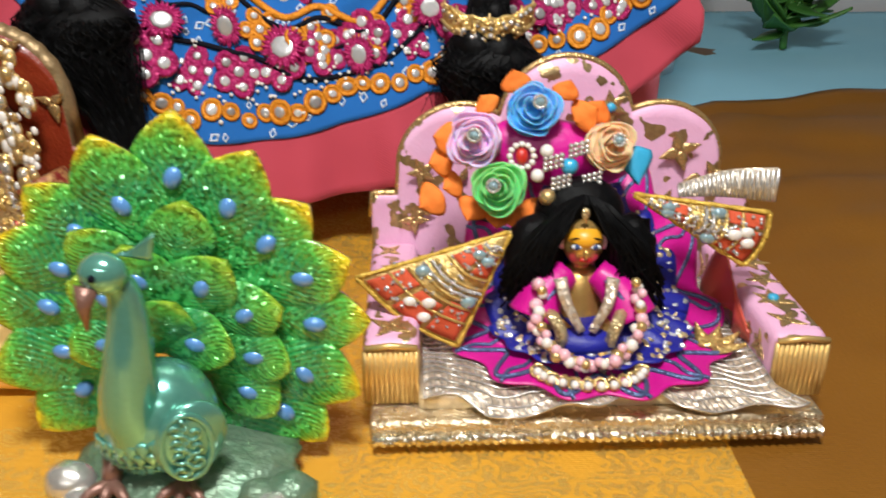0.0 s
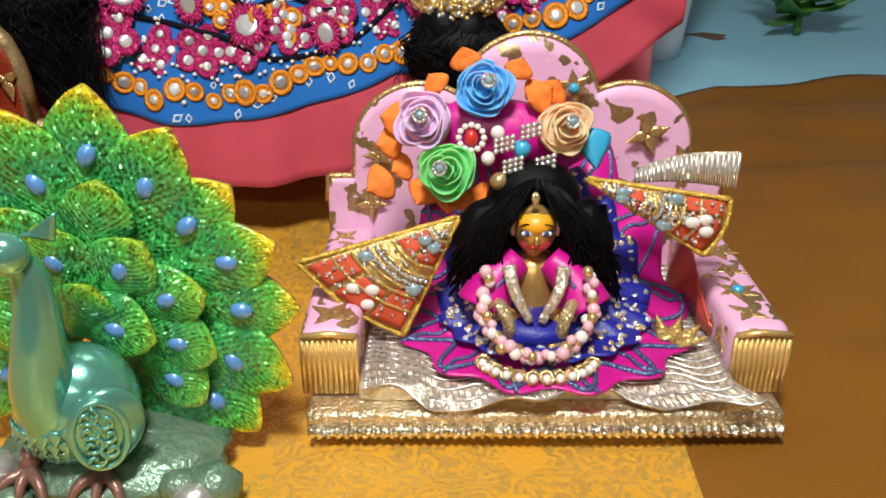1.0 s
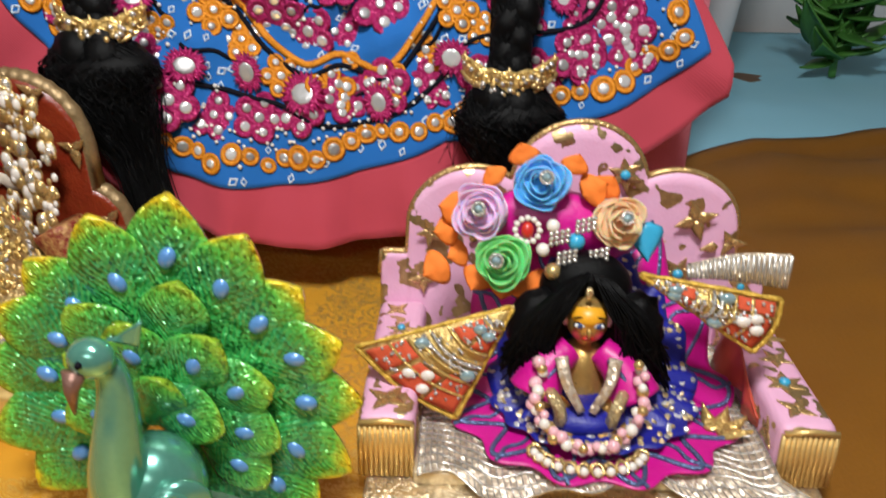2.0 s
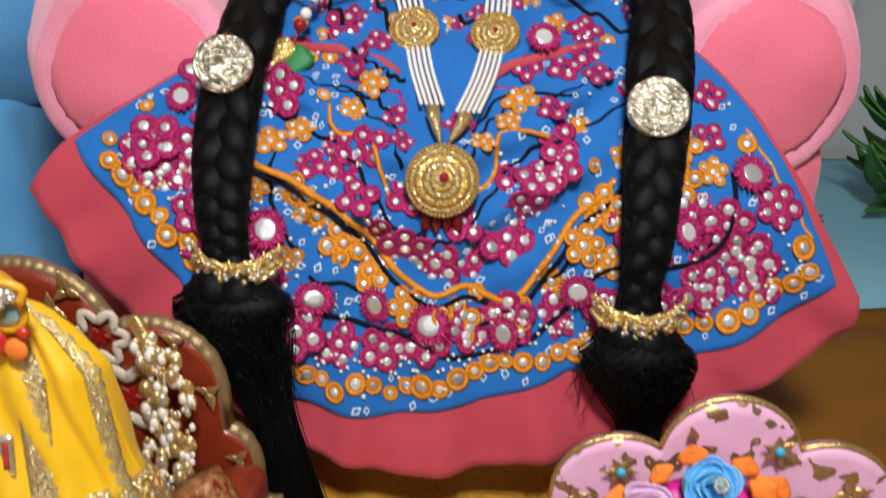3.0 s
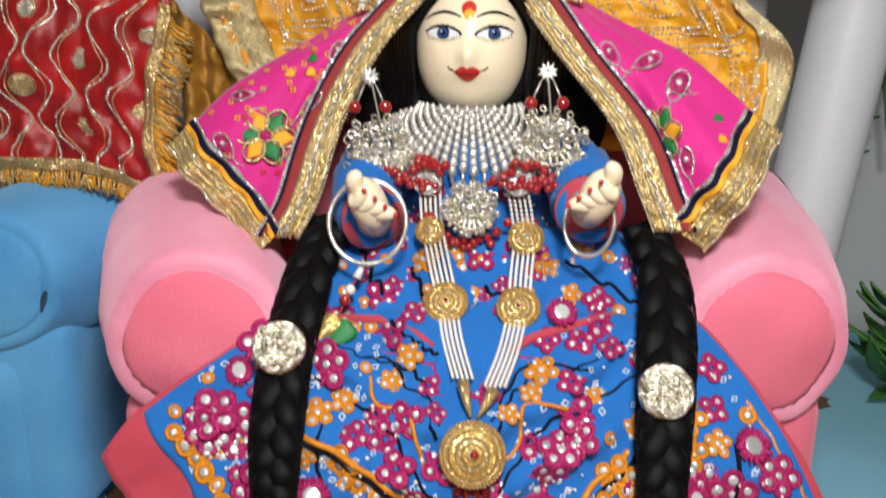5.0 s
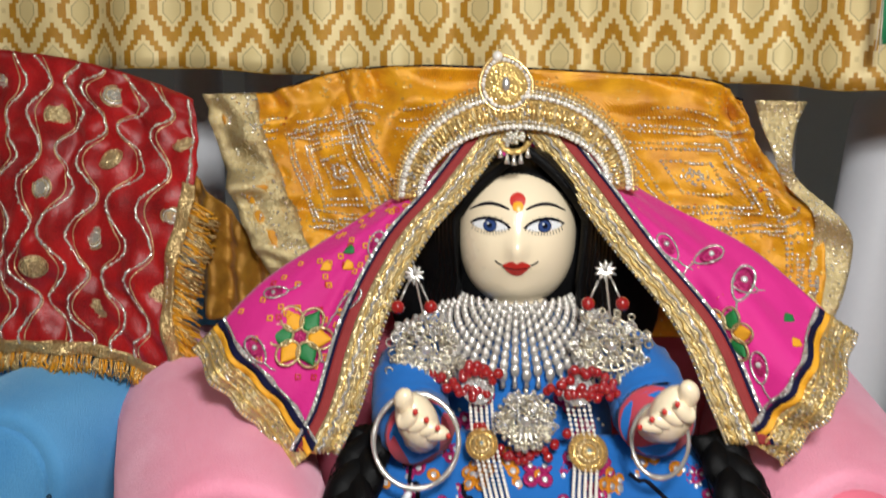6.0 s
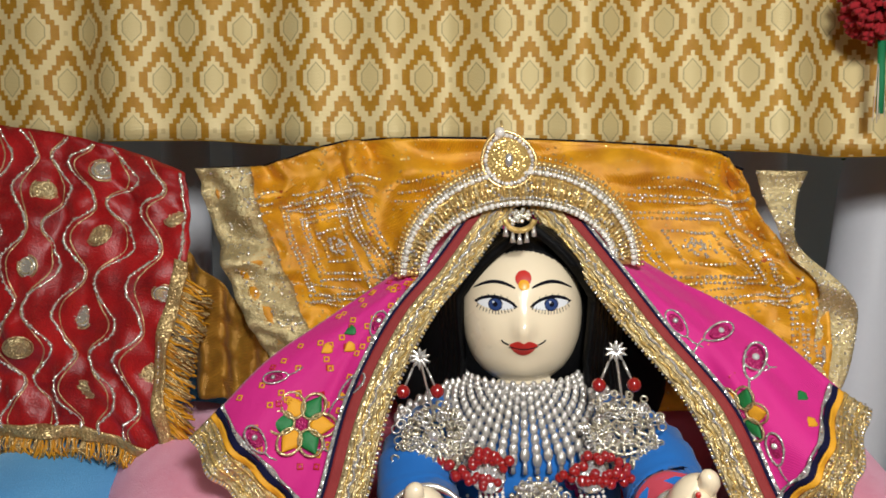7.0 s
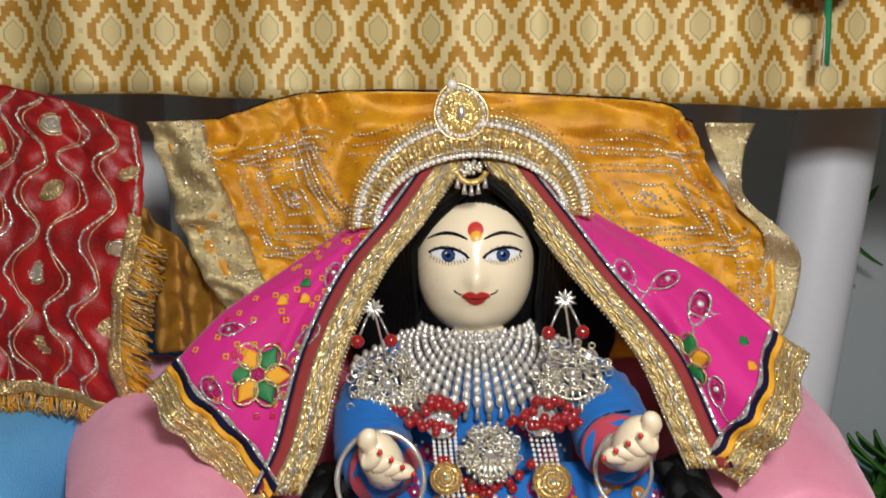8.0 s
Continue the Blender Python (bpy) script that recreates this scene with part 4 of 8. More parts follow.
lip_dn = [(0.0092 - 0.0184 * i / 16, -0.0180 - 0.0072 * math.sin(math.pi * i / 16) ** 0.8) for i in range(1, 16)]
face_patch(lip_up + lip_dn, 4, 0.0009)
doll.add(tube([on_face(-0.0092 + 0.0184 * i / 12, -0.0190 - 0.0012 * math.sin(math.pi * i / 12), 0.0012) for i in range(13)], 0.00028, 4), None, 3)
face_patch(oval(0, 0.0245, 0.0052, 0.0052), 4, 0.0008)
face_patch(oval(0.0003, 0.0203, 0.0036, 0.0034), 5, 0.0013)
# neck, trunk, arms
doll.add(moved(lathe([(0.05, -0.12), (0.05, -0.03), (0.036, -0.005), (0.027, 0.004), (0.025, 0.02), (0.03, 0.034)], 28), lambda v: v + Vector((-0.098, 0.657, 0.365))))
for s, pts in SLEEVES.items():
    path = catmull(pts, 10)
    hand = (Vector((-0.156, 0.541, 0.318)), Vector((-0.163, 0.531, 0.34))) if s < 0 else (Vector((-0.012, 0.54, 0.327)), Vector((-0.004, 0.529, 0.352)))
    path += catmull([pts[-1], hand[0]], 5)[1:]
    doll.add(tube(path, lambda t: 0.0145 - 0.003 * t, 16))
    d = (hand[1] - hand[0]).normalized()
    side = d.cross(Vector((0, -1, 0))).normalized()
    palm = hand[0].lerp(hand[1], 0.25)
    q = Matrix.Translation(palm) @ d.to_track_quat("Z", "Y").to_matrix().to_4x4()
    doll.add(ball(18, 12, 1), q @ squash(0.0128, 0.0125, 0.02))
    inner = side if s < 0 else -side
    for k in range(4):
        off = inner * (-0.003 + 0.0042 * k) * (1 if s < 0 else 1)
        base = palm + off + Vector((0, -0.0075, 0)) + d * (0.006 - 0.0048 * k)
        tip = base + inner * 0.0075 + Vector((0, -0.004, 0)) + d * (0.006 - 0.003 * k)
        doll.add(tube(catmull([base - inner * 0.004, base + Vector((0, -0.002, 0)), tip], 7), lambda t: 0.0053 * math.sqrt(max(0.08, 1 - t ** 4 * 0.9)), 10))
        doll.add(ball(8, 5, 0.0016), Matrix.Translation(tip + Vector((0, -0.0036, 0.0))) @ squash(1, 0.7, 1.2), 4)
    thumb = palm + d * 0.014
    doll.add(tube(catmull([thumb - d * 0.008, thumb + inner * -0.002 + d * 0.004 + Vector((0, -0.004, 0)), thumb + inner * 0.003 + d * 0.011 + Vector((0, -0.006, 0))], 8), lambda t: 0.0062 * math.sqrt(max(0.1, 1 - t ** 4 * 0.85)), 12))
tagged(doll.part("seated_doll"), "cream painted resin doll with blue eyes seated on the pink sofa", "doll")


# ---- hair, braids and their ornaments ----
wig = thing("doll_wig", (-0.1, 0.66, 0.4), "glossy black doll wig with a middle parting", "wig")
for s in (-1, 1):
    # a curtain of hair from the parting down to the shoulder
    def lock_fn(u, v, s=s):
        top = Vector((-0.1 + s * (0.001 + 0.02 * u), 0.614 + 0.03 * u, 0.478 + 0.006 * (1 - u)))
        mid = Vector((-0.1 + s * (0.037 + 0.02 * u), 0.624 + 0.03 * u, 0.435))
        low = Vector((-0.1 + s * (0.043 + 0.026 * u), 0.628 + 0.026 * u, 0.362))
        p = top.lerp(mid, v * 2) if v < 0.5 else mid.lerp(low, v * 2 - 1)
        bow = math.sin(math.pi * min(1, v * 1.3))
        return p + Vector((s * 0.007 * bow, 0.003 - 0.002 * bow + 0.0005 * math.sin(u * 40 + 3 * v), 0.007 * bow * (1 - v)))
    part("side_lock", sheet(lock_fn, 34, 26, 0.006), HAIR, wig)
part("back_hair",
     moved(ball(40, 20, 1), lambda v: Vector((-0.094, 0.672, 0.374)) + Vector((v.x * 0.1, v.y * 0.016, v.z * 0.075))), HAIR, wig)


def fringe_fn(u, v):
    """Hair combed back from the hairline, lower at the temples."""
    a = 105 * (2 * u - 1)
    line = 53 - 34 * (abs(a) / 75) ** 2.2 + 0.8 * math.sin(a * 0.9)
    return HC + (head_point(a, max(-30, line) * (1 - v) + 88 * v) - HC) * (1.028 + 0.012 * math.sin(math.pi * v) + 0.004 * math.sin(u * 90))


part("front_hair", sheet(fringe_fn, 90, 16, 0.001), HAIR, wig)
part("crown_hair",
     moved(ball(40, 20, 1), lambda v: HC + Vector((v.x * 0.076, 0.024 + v.y * 0.04, -0.012 + v.z * 0.076))), HAIR, wig)


def braid(name, pts, label):
    """A plait that ends in a bound knot and a loose tail; pts as x, y, z, half width."""
    t = thing(name, pts[-1][:3], label, "hair braid", "long black braids over the dress")
    line = catmull([p[:3] for p in pts], 60)
    width = [w * Vector((0.88 if i < 36 else 1.0, 0, 0)).x for i, w in enumerate(catmull([(p[3], 0, 0) for p in pts], 60))]
    part("hair_core", tube(line, lambda s: width[min(59, int(s * 59))].x * (0.66 if s < 0.55 else 0.92), 18, False, 0.6), HAIR, t)
    fine = catmull([p[:3] for p in pts], 200)
    for k in range(3):
        path, rad = [], []
        for i in range(120):
            w, ph = width[int(i * 59 / 199)].x, i * 0.24 + 2 * math.pi * k / 3
            path.append(fine[i] + Vector((0.42 * w * math.sin(ph), -0.16 * w * math.sin(2 * ph) - 0.16 * w, 0.0)))
            rad.append(w * 0.56 * min(1.0, (120 - i) / 12 + 0.5))
        part("plait_strand", tube(path, lambda s: rad[min(119, int(s * 119))], 12, False, 0.7), HAIR, t)
    h = Heap(HAIR)
    rr = random.Random(len(name) + int(pts[0][0] * 1000))
    for k in range(420):
        a, ph = rr.uniform(0, 2 * math.pi), rr.uniform(0, 6.3)
        i0 = rr.randrange(0, 30)
        i1 = min(59, i0 + rr.randrange(14, 30))
        pth = []
        for i in range(i0, i1 + 1):
            w = width[i].x * (0.86 + 0.14 * math.sin(i * 0.9 + ph))
            tw = a + 0.25 * math.sin(i * 0.75 + ph)
            pth.append(line[i] + Vector((math.cos(tw) * w, -abs(math.sin(tw)) * w * 0.6 - 0.0006, math.sin(a * 3) * 0.001)))
        h.add(tube(pth, rr.uniform(0.0002, 0.00055), 3))
    for k in range(200):
        a = rr.uniform(0, 2 * math.pi)
        i0 = rr.randrange(40, 52)
        pth = []
        fl = rr.uniform(0.8, 1.25)
        for i in range(i0, 60):
            w = width[i].x * (1 + (fl - 1) * (i - i0) / 10)
            pth.append(line[i] + Vector((math.cos(a) * w, -abs(math.sin(a)) * w * 0.6, -0.006 * (i - i0) / 20)))
        h.add(tube(pth, rr.uniform(0.0002, 0.0004), 3))
    for k in range(26):
        i = rr.randrange(34, 56)
        s0 = rr.choice((-1, 1))
        p0 = line[i] + Vector((s0 * width[i].x * 0.8, -0.004, 0))
        h.add(tube(catmull([p0, p0 + Vector((s0 * rr.uniform(0.002, 0.008), -0.002, -0.012)), p0 + Vector((s0 * rr.uniform(0.002, 0.014), 0, -rr.uniform(0.015, 0.035)))], 7), 0.00022, 3))
    tagged(h.part("loose_hair", t, "single loose black hairs"), "", "", "", "stuff")
    return t


braid("hair_braid", ((-0.19, 0.572, 0.305, 0.018), (-0.196, 0.535, 0.278, 0.02), (-0.198, 0.485, 0.24, 0.0195), (-0.196, 0.452, 0.205, 0.019), (-0.193, 0.434, 0.175, 0.016), (-0.189, 0.426, 0.152, 0.0145), (-0.187, 0.424, 0.134, 0.032), (-0.184, 0.42, 0.114, 0.029), (-0.17, 0.413, 0.085, 0.0135), (-0.16, 0.406, 0.05, 0.013), (-0.152, 0.4, 0.018, 0.0145)),
      "long black plaited doll hair hanging over the dress, bound with gold")
braid("hair_braid", ((0.026, 0.585, 0.305, 0.018), (0.036, 0.55, 0.278, 0.0205), (0.033, 0.502, 0.24, 0.021), (0.029, 0.47, 0.2, 0.0185), (0.027, 0.452, 0.165, 0.0155), (0.024, 0.444, 0.132, 0.0135), (0.025, 0.438, 0.110, 0.031), (0.027, 0.437, 0.09, 0.027), (0.03, 0.436, 0.066, 0.0115), (0.032, 0.432, 0.04, 0.0115), (0.034, 0.428, 0.015, 0.014)),
      "long black plaited doll hair hanging beside the small throne")
for at, n in (((-0.199, 0.4695, 0.247), (0, -1, 0.55)), ((0.029, 0.4745, 0.230), (0, -1, 0.5))):
    t = thing("hair_disc", at, "round crumpled silver foil ornament pinned on the braid", "hair ornament", "silver discs on the braids")
    M = facing(at, n)

    def crumple(v):
        return M @ Vector((v.x, v.y, v.z + 0.0018 * noise.noise((v.x * 240, v.y * 240, at[0] * 40)) + 0.001 * noise.noise((v.x * 600, v.y * 600, 3))))
    rings = [[(rr * math.cos(2 * math.pi * j / 48), rr * math.sin(2 * math.pi * j / 48), hh) for j in range(48)] for rr, hh in [(0.0155, -0.002), (0.0165, 0), (0.016, 0.0014)] + [(0.0158 * (1 - k / 12) + 0.0002, 0.002 + 0.0012 * (k / 12)) for k in range(13)]]
    part("disc_plate", moved(rings_shape(rings), crumple), FOIL, t)
    for k in range(46):
        a, r0 = random.uniform(0, 6.28), 0.0155 * math.sqrt(random.random())
        b = a + random.uniform(0.2, 0.9)
        p = [Vector((r0 * math.cos(a + (b - a) * i / 5), r0 * math.sin(a + (b - a) * i / 5), 0.0033 + 0.0006 * math.sin(i))) for i in range(6)]
        part("wire_curl", moved(tube(p, 0.0006, 5), lambda v: M @ v), SILVER_BRIGHT, t)
for at, w in (((-0.185, 0.4155, 0.148), 0.024), ((0.024, 0.4285, 0.124), 0.0245)):
    t = thing("hair_clip", at, "gold crown shaped hair clip with small stones", "hair clip", "gold clips on the braids")
    def arc(s, k):
        a = s * 1.05
        return Vector((at[0] + w * math.sin(a) / math.sin(1.05), at[1] + 0.013 * (1 - math.cos(a)) * 2, at[2] + 0.0085 * s * s + k))
    part("clip_plate", sheet(lambda u, v: arc(2 * u - 1, -0.0055 + 0.002 * abs(2 * u - 1) + (0.0125 - 0.004 * (2 * u - 1) ** 2 + 0.0012 * abs(math.sin(u * 22))) * v) + Vector((0, -0.0008 * math.sin(math.pi * v), 0)), 40, 6, 0.001), GOLD_GLIT, t)
    part("band", tube([arc(-1 + 2 * i / 30, -0.0055 + 0.002 * abs(-1 + 2 * i / 30)) for i in range(31)], 0.0013, 8), GOLD, t)
    part("band", tube([arc(-1 + 2 * i / 30, 0.0035 + 0.0035 * abs(math.sin((-1 + 2 * i / 30) * 6.5))) for i in range(31)], 0.0011, 8), GOLD_GLIT, t)
    sb = ball(7, 5, 0.0016)
    grains = [mesh_of("clip_stone", sb[0], sb[1], [q]) for q in (SILVER, GOLD)]
    for i in range(60):
        s = -0.95 + 1.9 * random.random()
        put("clip_stone", grains[min(1, i % 3)], t, "", Matrix.Translation(arc(s, random.uniform(-0.004, 0.0055)) + Vector((0, -0.0018, 0))) @ Matrix.Scale(random.uniform(0.7, 1.2), 4))
    for i in range(7):
        s = -0.9 + 1.8 * i / 6
        part("spike", tube([arc(s, 0.002), arc(s * 1.02, 0.0085 + 0.0015 * (i % 2))], lambda q: 0.0014 * (1 - 0.6 * q), 6), GOLD, t)


# ---- drapes behind the doll ----
def scatter(heap, fn, shape, n, lift, size, mat=0, rnd_=random, u0=0.0, u1=1.0, v0=0.0, v1=1.0, tip=25):
    for _ in range(n):
        heap.add(shape, frame_on(fn, rnd_.uniform(u0, u1), rnd_.uniform(v0, v1), lift, rnd_.uniform(0, 90), size * rnd_.uniform(0.7, 1.3)) @ pose(0, 0, 0, rnd_.uniform(-tip, tip), rnd_.uniform(-tip, tip)), mat)


def line_on(fn, pts, n, lift):
    out = []
    for p in catmull([(a, b, 0) for a, b in pts], n):
        m = frame_on(fn, min(max(p.x, 0), 1), min(max(p.y, 0), 1), lift)
        out.append(m.translation)
    return out


SEQ = disc(0.00085, 0.0003, 6, 0.0)
BEAD = ball(6, 4, 0.0013)

drape = thing("orange_drape", (-0.1, 0.71, 0.36), "orange satin shawl with gold sequin squares draped over the sofa back", "shawl")


def or_depth(u, v):
    return 0.012 * noise.noise((u * 5 + 1, v * 3, 0.5)) + 0.019 * abs(noise.noise((u * 8 + v * 2, v * 6 - u * 3, 4.4))) + 0.009 * noise.noise((u * 13, v * 8, 3.3)) + 0.004 * noise.noise((u * 30, v * 17, 6.0)) + 0.004 * math.sin(u * 21 + v * 9) - 0.012 * v


or_fn = coons([(-0.335, 0.70, 0.527), (-0.292, 0.702, 0.530), (-0.244, 0.706, 0.545), (-0.2, 0.708, 0.549), (-0.08, 0.71, 0.548), (0.039, 0.706, 0.539), (0.068, 0.70, 0.524)],
              [(-0.27, 0.69, 0.365), (-0.2, 0.69, 0.36), (-0.08, 0.69, 0.35), (0.06, 0.69, 0.35), (0.125, 0.69, 0.37)],
              [(-0.335, 0.70, 0.527), (-0.322, 0.70, 0.475), (-0.3, 0.70, 0.42), (-0.27, 0.69, 0.365)],
              [(0.068, 0.70, 0.524), (0.085, 0.70, 0.48), (0.125, 0.70, 0.43), (0.125, 0.69, 0.37)], or_depth)
part("satin_panel", sheet(or_fn, 110, 60, 0.0012), ORANGE_SATIN, drape)
part("left_lace", sheet(lambda u, v: or_fn(0.12 * u, v) + Vector((-0.010 * (1 - u), -0.0035, 0.0)), 10, 50, 0.001), DRAPE_LACE, drape, "wide glittering gold lace border")
part("lower_lace", sheet(lambda u, v: or_fn(0.1 + 0.42 * u, 0.82 + 0.18 * v) + Vector((0, -0.0035, 0)), 40, 8, 0.001), DRAPE_LACE, drape, "glittering gold lace border")
r_lace = coons([(0.072, 0.69, 0.523), (0.108, 0.688, 0.522)], [(0.108, 0.69, 0.36), (0.13, 0.686, 0.352)], [(0.072, 0.69, 0.523), (0.092, 0.69, 0.47), (0.12, 0.69, 0.43), (0.108, 0.69, 0.36)],
               [(0.108, 0.688, 0.522), (0.1, 0.688, 0.475), (0.146, 0.686, 0.42), (0.13, 0.686, 0.352)], lambda u, v: 0.004 * math.sin(v * 19))
part("right_lace", sheet(r_lace, 10, 50, 0.001), DRAPE_LACE, drape, "glittering gold lace border hanging free")
h = Heap(GOLD_GLIT, SILVER_BRIGHT)


def bead_row(u0, v0, u1, v1, step=0.0032):
    n = max(3, int((or_fn(u0, v0) - or_fn(u1, v1)).length / step))
    for i in range(n):
        u, v = u0 + (u1 - u0) * i / n, v0 + (v1 - v0) * i / n
        if 0.1 < u < 0.985 and 0.02 < v < 0.97:
            h.add(BEAD, frame_on(or_fn, u, v, 0.0014, 0, random.uniform(0.95, 1.45)), 0 if random.random() < 0.25 else 1)


# nested squares of beads, and the crossed bands between them
for cx, cy in ((0.27, 0.42), (0.78, 0.44), (0.5, 0.86), (0.99, 0.9)):
    for q in (0.03, 0.055, 0.066, 0.092, 0.103):
        a, b = q * 1.05, q * 2.1
        for u0, v0, u1, v1 in ((-a, -b, a, -b), (a, -b, a, b), (a, b, -a, b), (-a, b, -a, -b)):
            bead_row(cx + u0, cy + v0, cx + u1, cy + v1)
    for k in range(40):
        ang, q = random.uniform(0, 6.28), 0.02 * math.sqrt(random.random())
        h.add(BEAD, frame_on(or_fn, min(0.98, cx + q * math.cos(ang)), min(0.97, cy + 2 * q * math.sin(ang)), 0.0014, 0, random.uniform(0.8, 1.3)), 1)
dots = Heap(stuff("brown_tie_dye", (0.42, 0.07, 0.008), 0.5, 0.0, (0.3, 0.05, 0.006), 90, 700, 0.3, 0.0004))
for k in range(420):
    u, v = random.uniform(0.1, 0.98), random.uniform(0.02, 0.97)
    if (u * 9 + v * 3) % 1 < 0.45:
        dots.add(disc(0.0022, 0.0003, 6, 0), frame_on(or_fn, u, v, 0.0006, random.uniform(0, 90), random.uniform(0.6, 1.2)))
tagged(dots.part("tie_dye_dot", drape, "brown printed dots"), "", "", "", "stuff")
for v0 in (0.16, 0.2, 0.24, 0.58, 0.62, 0.66):
    for i in range(150):
        u = 0.1 + 0.87 * i / 150
        if (u * 7.3 + v0 * 3) % 1 < 0.72:
            h.add(BEAD, frame_on(or_fn, u, v0 + 0.02 * math.sin(u * 30), 0.0012, 0, random.uniform(0.8, 1.2)), i % 2)
for u0 in (0.3, 0.325, 0.35, 0.62, 0.645, 0.67):
    for i in range(60):
        h.add(BEAD, frame_on(or_fn, u0, 0.14 + 0.6 * i / 60, 0.0012, 0, random.uniform(0.8, 1.2)), i % 2)
scatter(h, or_fn, SEQ, 1300, 0.0012, 1.1, 0, u0=0.08)
scatter(h, or_fn, SEQ, 420, 0.0048, 1.1, 1, u1=0.115)
scatter(h, or_fn, SEQ, 300, 0.0048, 1.1, 1, u0=0.1, u1=0.5, v0=0.83)
scatter(h, r_lace, SEQ, 220, 0.001, 0.9, 1)
tagged(h.part("sequin", drape, "gold and silver sequins and beads"), "", "", "", "stuff")
part("top_cord", tube(line_on(or_fn, [(i / 12, 0.0) for i in range(13)], 90, 0.0), 0.0012, 5), BLACK, drape, "dark beaded edge")

SILK_EDGE = cloth("golden_brown_silk", (0.5, 0.25, 0.03), 0.35, (0.16, 0.06, 0.006), 900, 0.05, 60, 0.4, 1.0, 2.4)
red = thing("red_drape", (-0.45, 0.715, 0.3), "red velvet shawl with silver wave embroidery draped over the blue sofa", "shawl")


def red_depth(u, v):
    return 0.010 * noise.noise((u * 6, v * 5, 9.5)) - 0.022 * math.sin(math.pi * min(1, v * 1.05)) - 0.010 * noise.noise((u * 15, v * 11, 1.0))


red_fn = coons([(-0.66, 0.72, 0.56), (-0.56, 0.72, 0.566), (-0.489, 0.72, 0.56), (-0.43, 0.72, 0.549), (-0.359, 0.715, 0.524)],
               [(-0.66, 0.70, 0.31), (-0.56, 0.70, 0.315), (-0.5, 0.70, 0.317), (-0.439, 0.70, 0.315), (-0.366, 0.70, 0.293)],
               [(-0.66, 0.72, 0.56), (-0.66, 0.70, 0.31)],
               [(-0.359, 0.715, 0.524), (-0.35, 0.71, 0.46), (-0.371, 0.705, 0.374), (-0.366, 0.70, 0.293)], red_depth)
part("velvet_panel", sheet(red_fn, 70, 60, 0.0015), RED_VELVET, red)
h = Heap(SILVER_BRIGHT, GOLD_PALE)
COLS = [(0.958 - 0.19 * k, 0.22 if k % 2 == 0 else 0.11) for k in range(6)]
for u0, v0 in COLS:
    for s in (-1, 1):
        for q in (1.0, 0.78):
            pts = []
            for i in range(61):
                v = 0.01 + 0.95 * i / 60
                pts.append((min(0.985, max(0.0, u0 + s * q * (0.058 + 0.034 * math.cos(2 * math.pi * (v - v0) / 0.24) + 0.006 * math.sin(v * 23 + u0 * 40)))), v))
            line = line_on(red_fn, pts, 150, 0.0012)
            h.add(tube(line, 0.0007, 5), None, 0 if q == 1.0 else 1)
            if q == 1.0:
                for p in line:
                    if random.random() < 0.75:
                        h.add(BEAD, Matrix.Translation(p + Vector((jit(0.0006), -0.0008, 0))) @ Matrix.Scale(random.uniform(0.7, 1.35), 4), 0)
h.part("wave_embroidery", red, "silver thread waves")
for c, (u0, v0) in enumerate(COLS):
    for j in range(-1, 4):
        v = v0 + 0.24 * j
        if 0.03 < v < 0.93:
            hh = Heap(SILVER_BRIGHT, GOLD_PALE)
            M = frame_on(red_fn, u0, v, 0.001, random.uniform(0, 90), random.uniform(0.85, 1.1))
            silver = (c + j) % 2
            hh.add(disc(0.0086, 0.0012, 18, 0.5), M, 0 if silver else 1)
            hh.add(torus(0.0095, 0.0007, 20, 5), M, 1)
            hh.add(torus(0.0062, 0.0006, 18, 5), M @ Matrix.Translation((0, 0, 0.0014)), 1)
            for i in range(26):
                a, q = random.uniform(0, 6.28), 0.0078 * math.sqrt(random.random())
                hh.add(BEAD, M @ Matrix.Translation((q * math.cos(a), q * math.sin(a), 0.0014)) @ Matrix.Scale(random.uniform(0.6, 1.0), 4), 0 if silver else 1)
            hh.part("sequin_medallion", red)
fr = Heap(GOLD_LACE, ORANGE_SATIN)
for i in range(330):
    u = random.random()
    p = red_fn(u, 0.995)
    fr.add(tube(catmull([p, p + Vector((jit(0.003), -0.004, -0.007)), p + Vector((jit(0.006), -0.003 + jit(0.003), -0.016 + jit(0.003)))], 5), random.uniform(0.0005, 0.001), 4), None, i % 2)
for i in range(240):
    v = random.uniform(0.4, 1.0)
    p = red_fn(0.995, v)
    fr.add(tube(catmull([p, p + Vector((0.008, -0.003, -0.004 + jit(0.003))), p + Vector((0.02 + jit(0.006), -0.001 + jit(0.004), -0.012 + jit(0.006)))], 5), random.uniform(0.0005, 0.0011), 4), None, i % 2)
tagged(fr.part("fringe", red, "golden silk fringe"), "", "", "", "stuff")
part("silk_edge", sheet(lambda u, v: Vector((-0.362 + 0.066 * u + 0.012 * v, 0.704 + 0.006 * math.sin(u * 17 + v * 3) + 0.004 * noise.noise((u * 6, v * 9, 2)), 0.468 - 0.05 * u * (1 - v) - 0.118 * v - 0.012 * u)), 40, 30, 0.001), SILK_EDGE, red, "folded golden brown silk edge")
part("gold_border", sheet(lambda u, v: red_fn(0.3 + 0.7 * u, 0.955 + 0.05 * v) + Vector((0, -0.002, 0)), 60, 4, 0.001), GOLD_LACE, red, "gold lace border")
part("gold_border", sheet(lambda u, v: red_fn(0.965 + 0.035 * u, 0.35 + 0.63 * v) + Vector((0.002, -0.003, 0)), 4, 40, 0.001), GOLD_LACE, red, "golden silk edge")

# ---- veil ----
veil = thing("doll_veil", (-0.1, 0.6, 0.3), "magenta veil with appliqued flowers and gold lace over the doll's head", "veil")


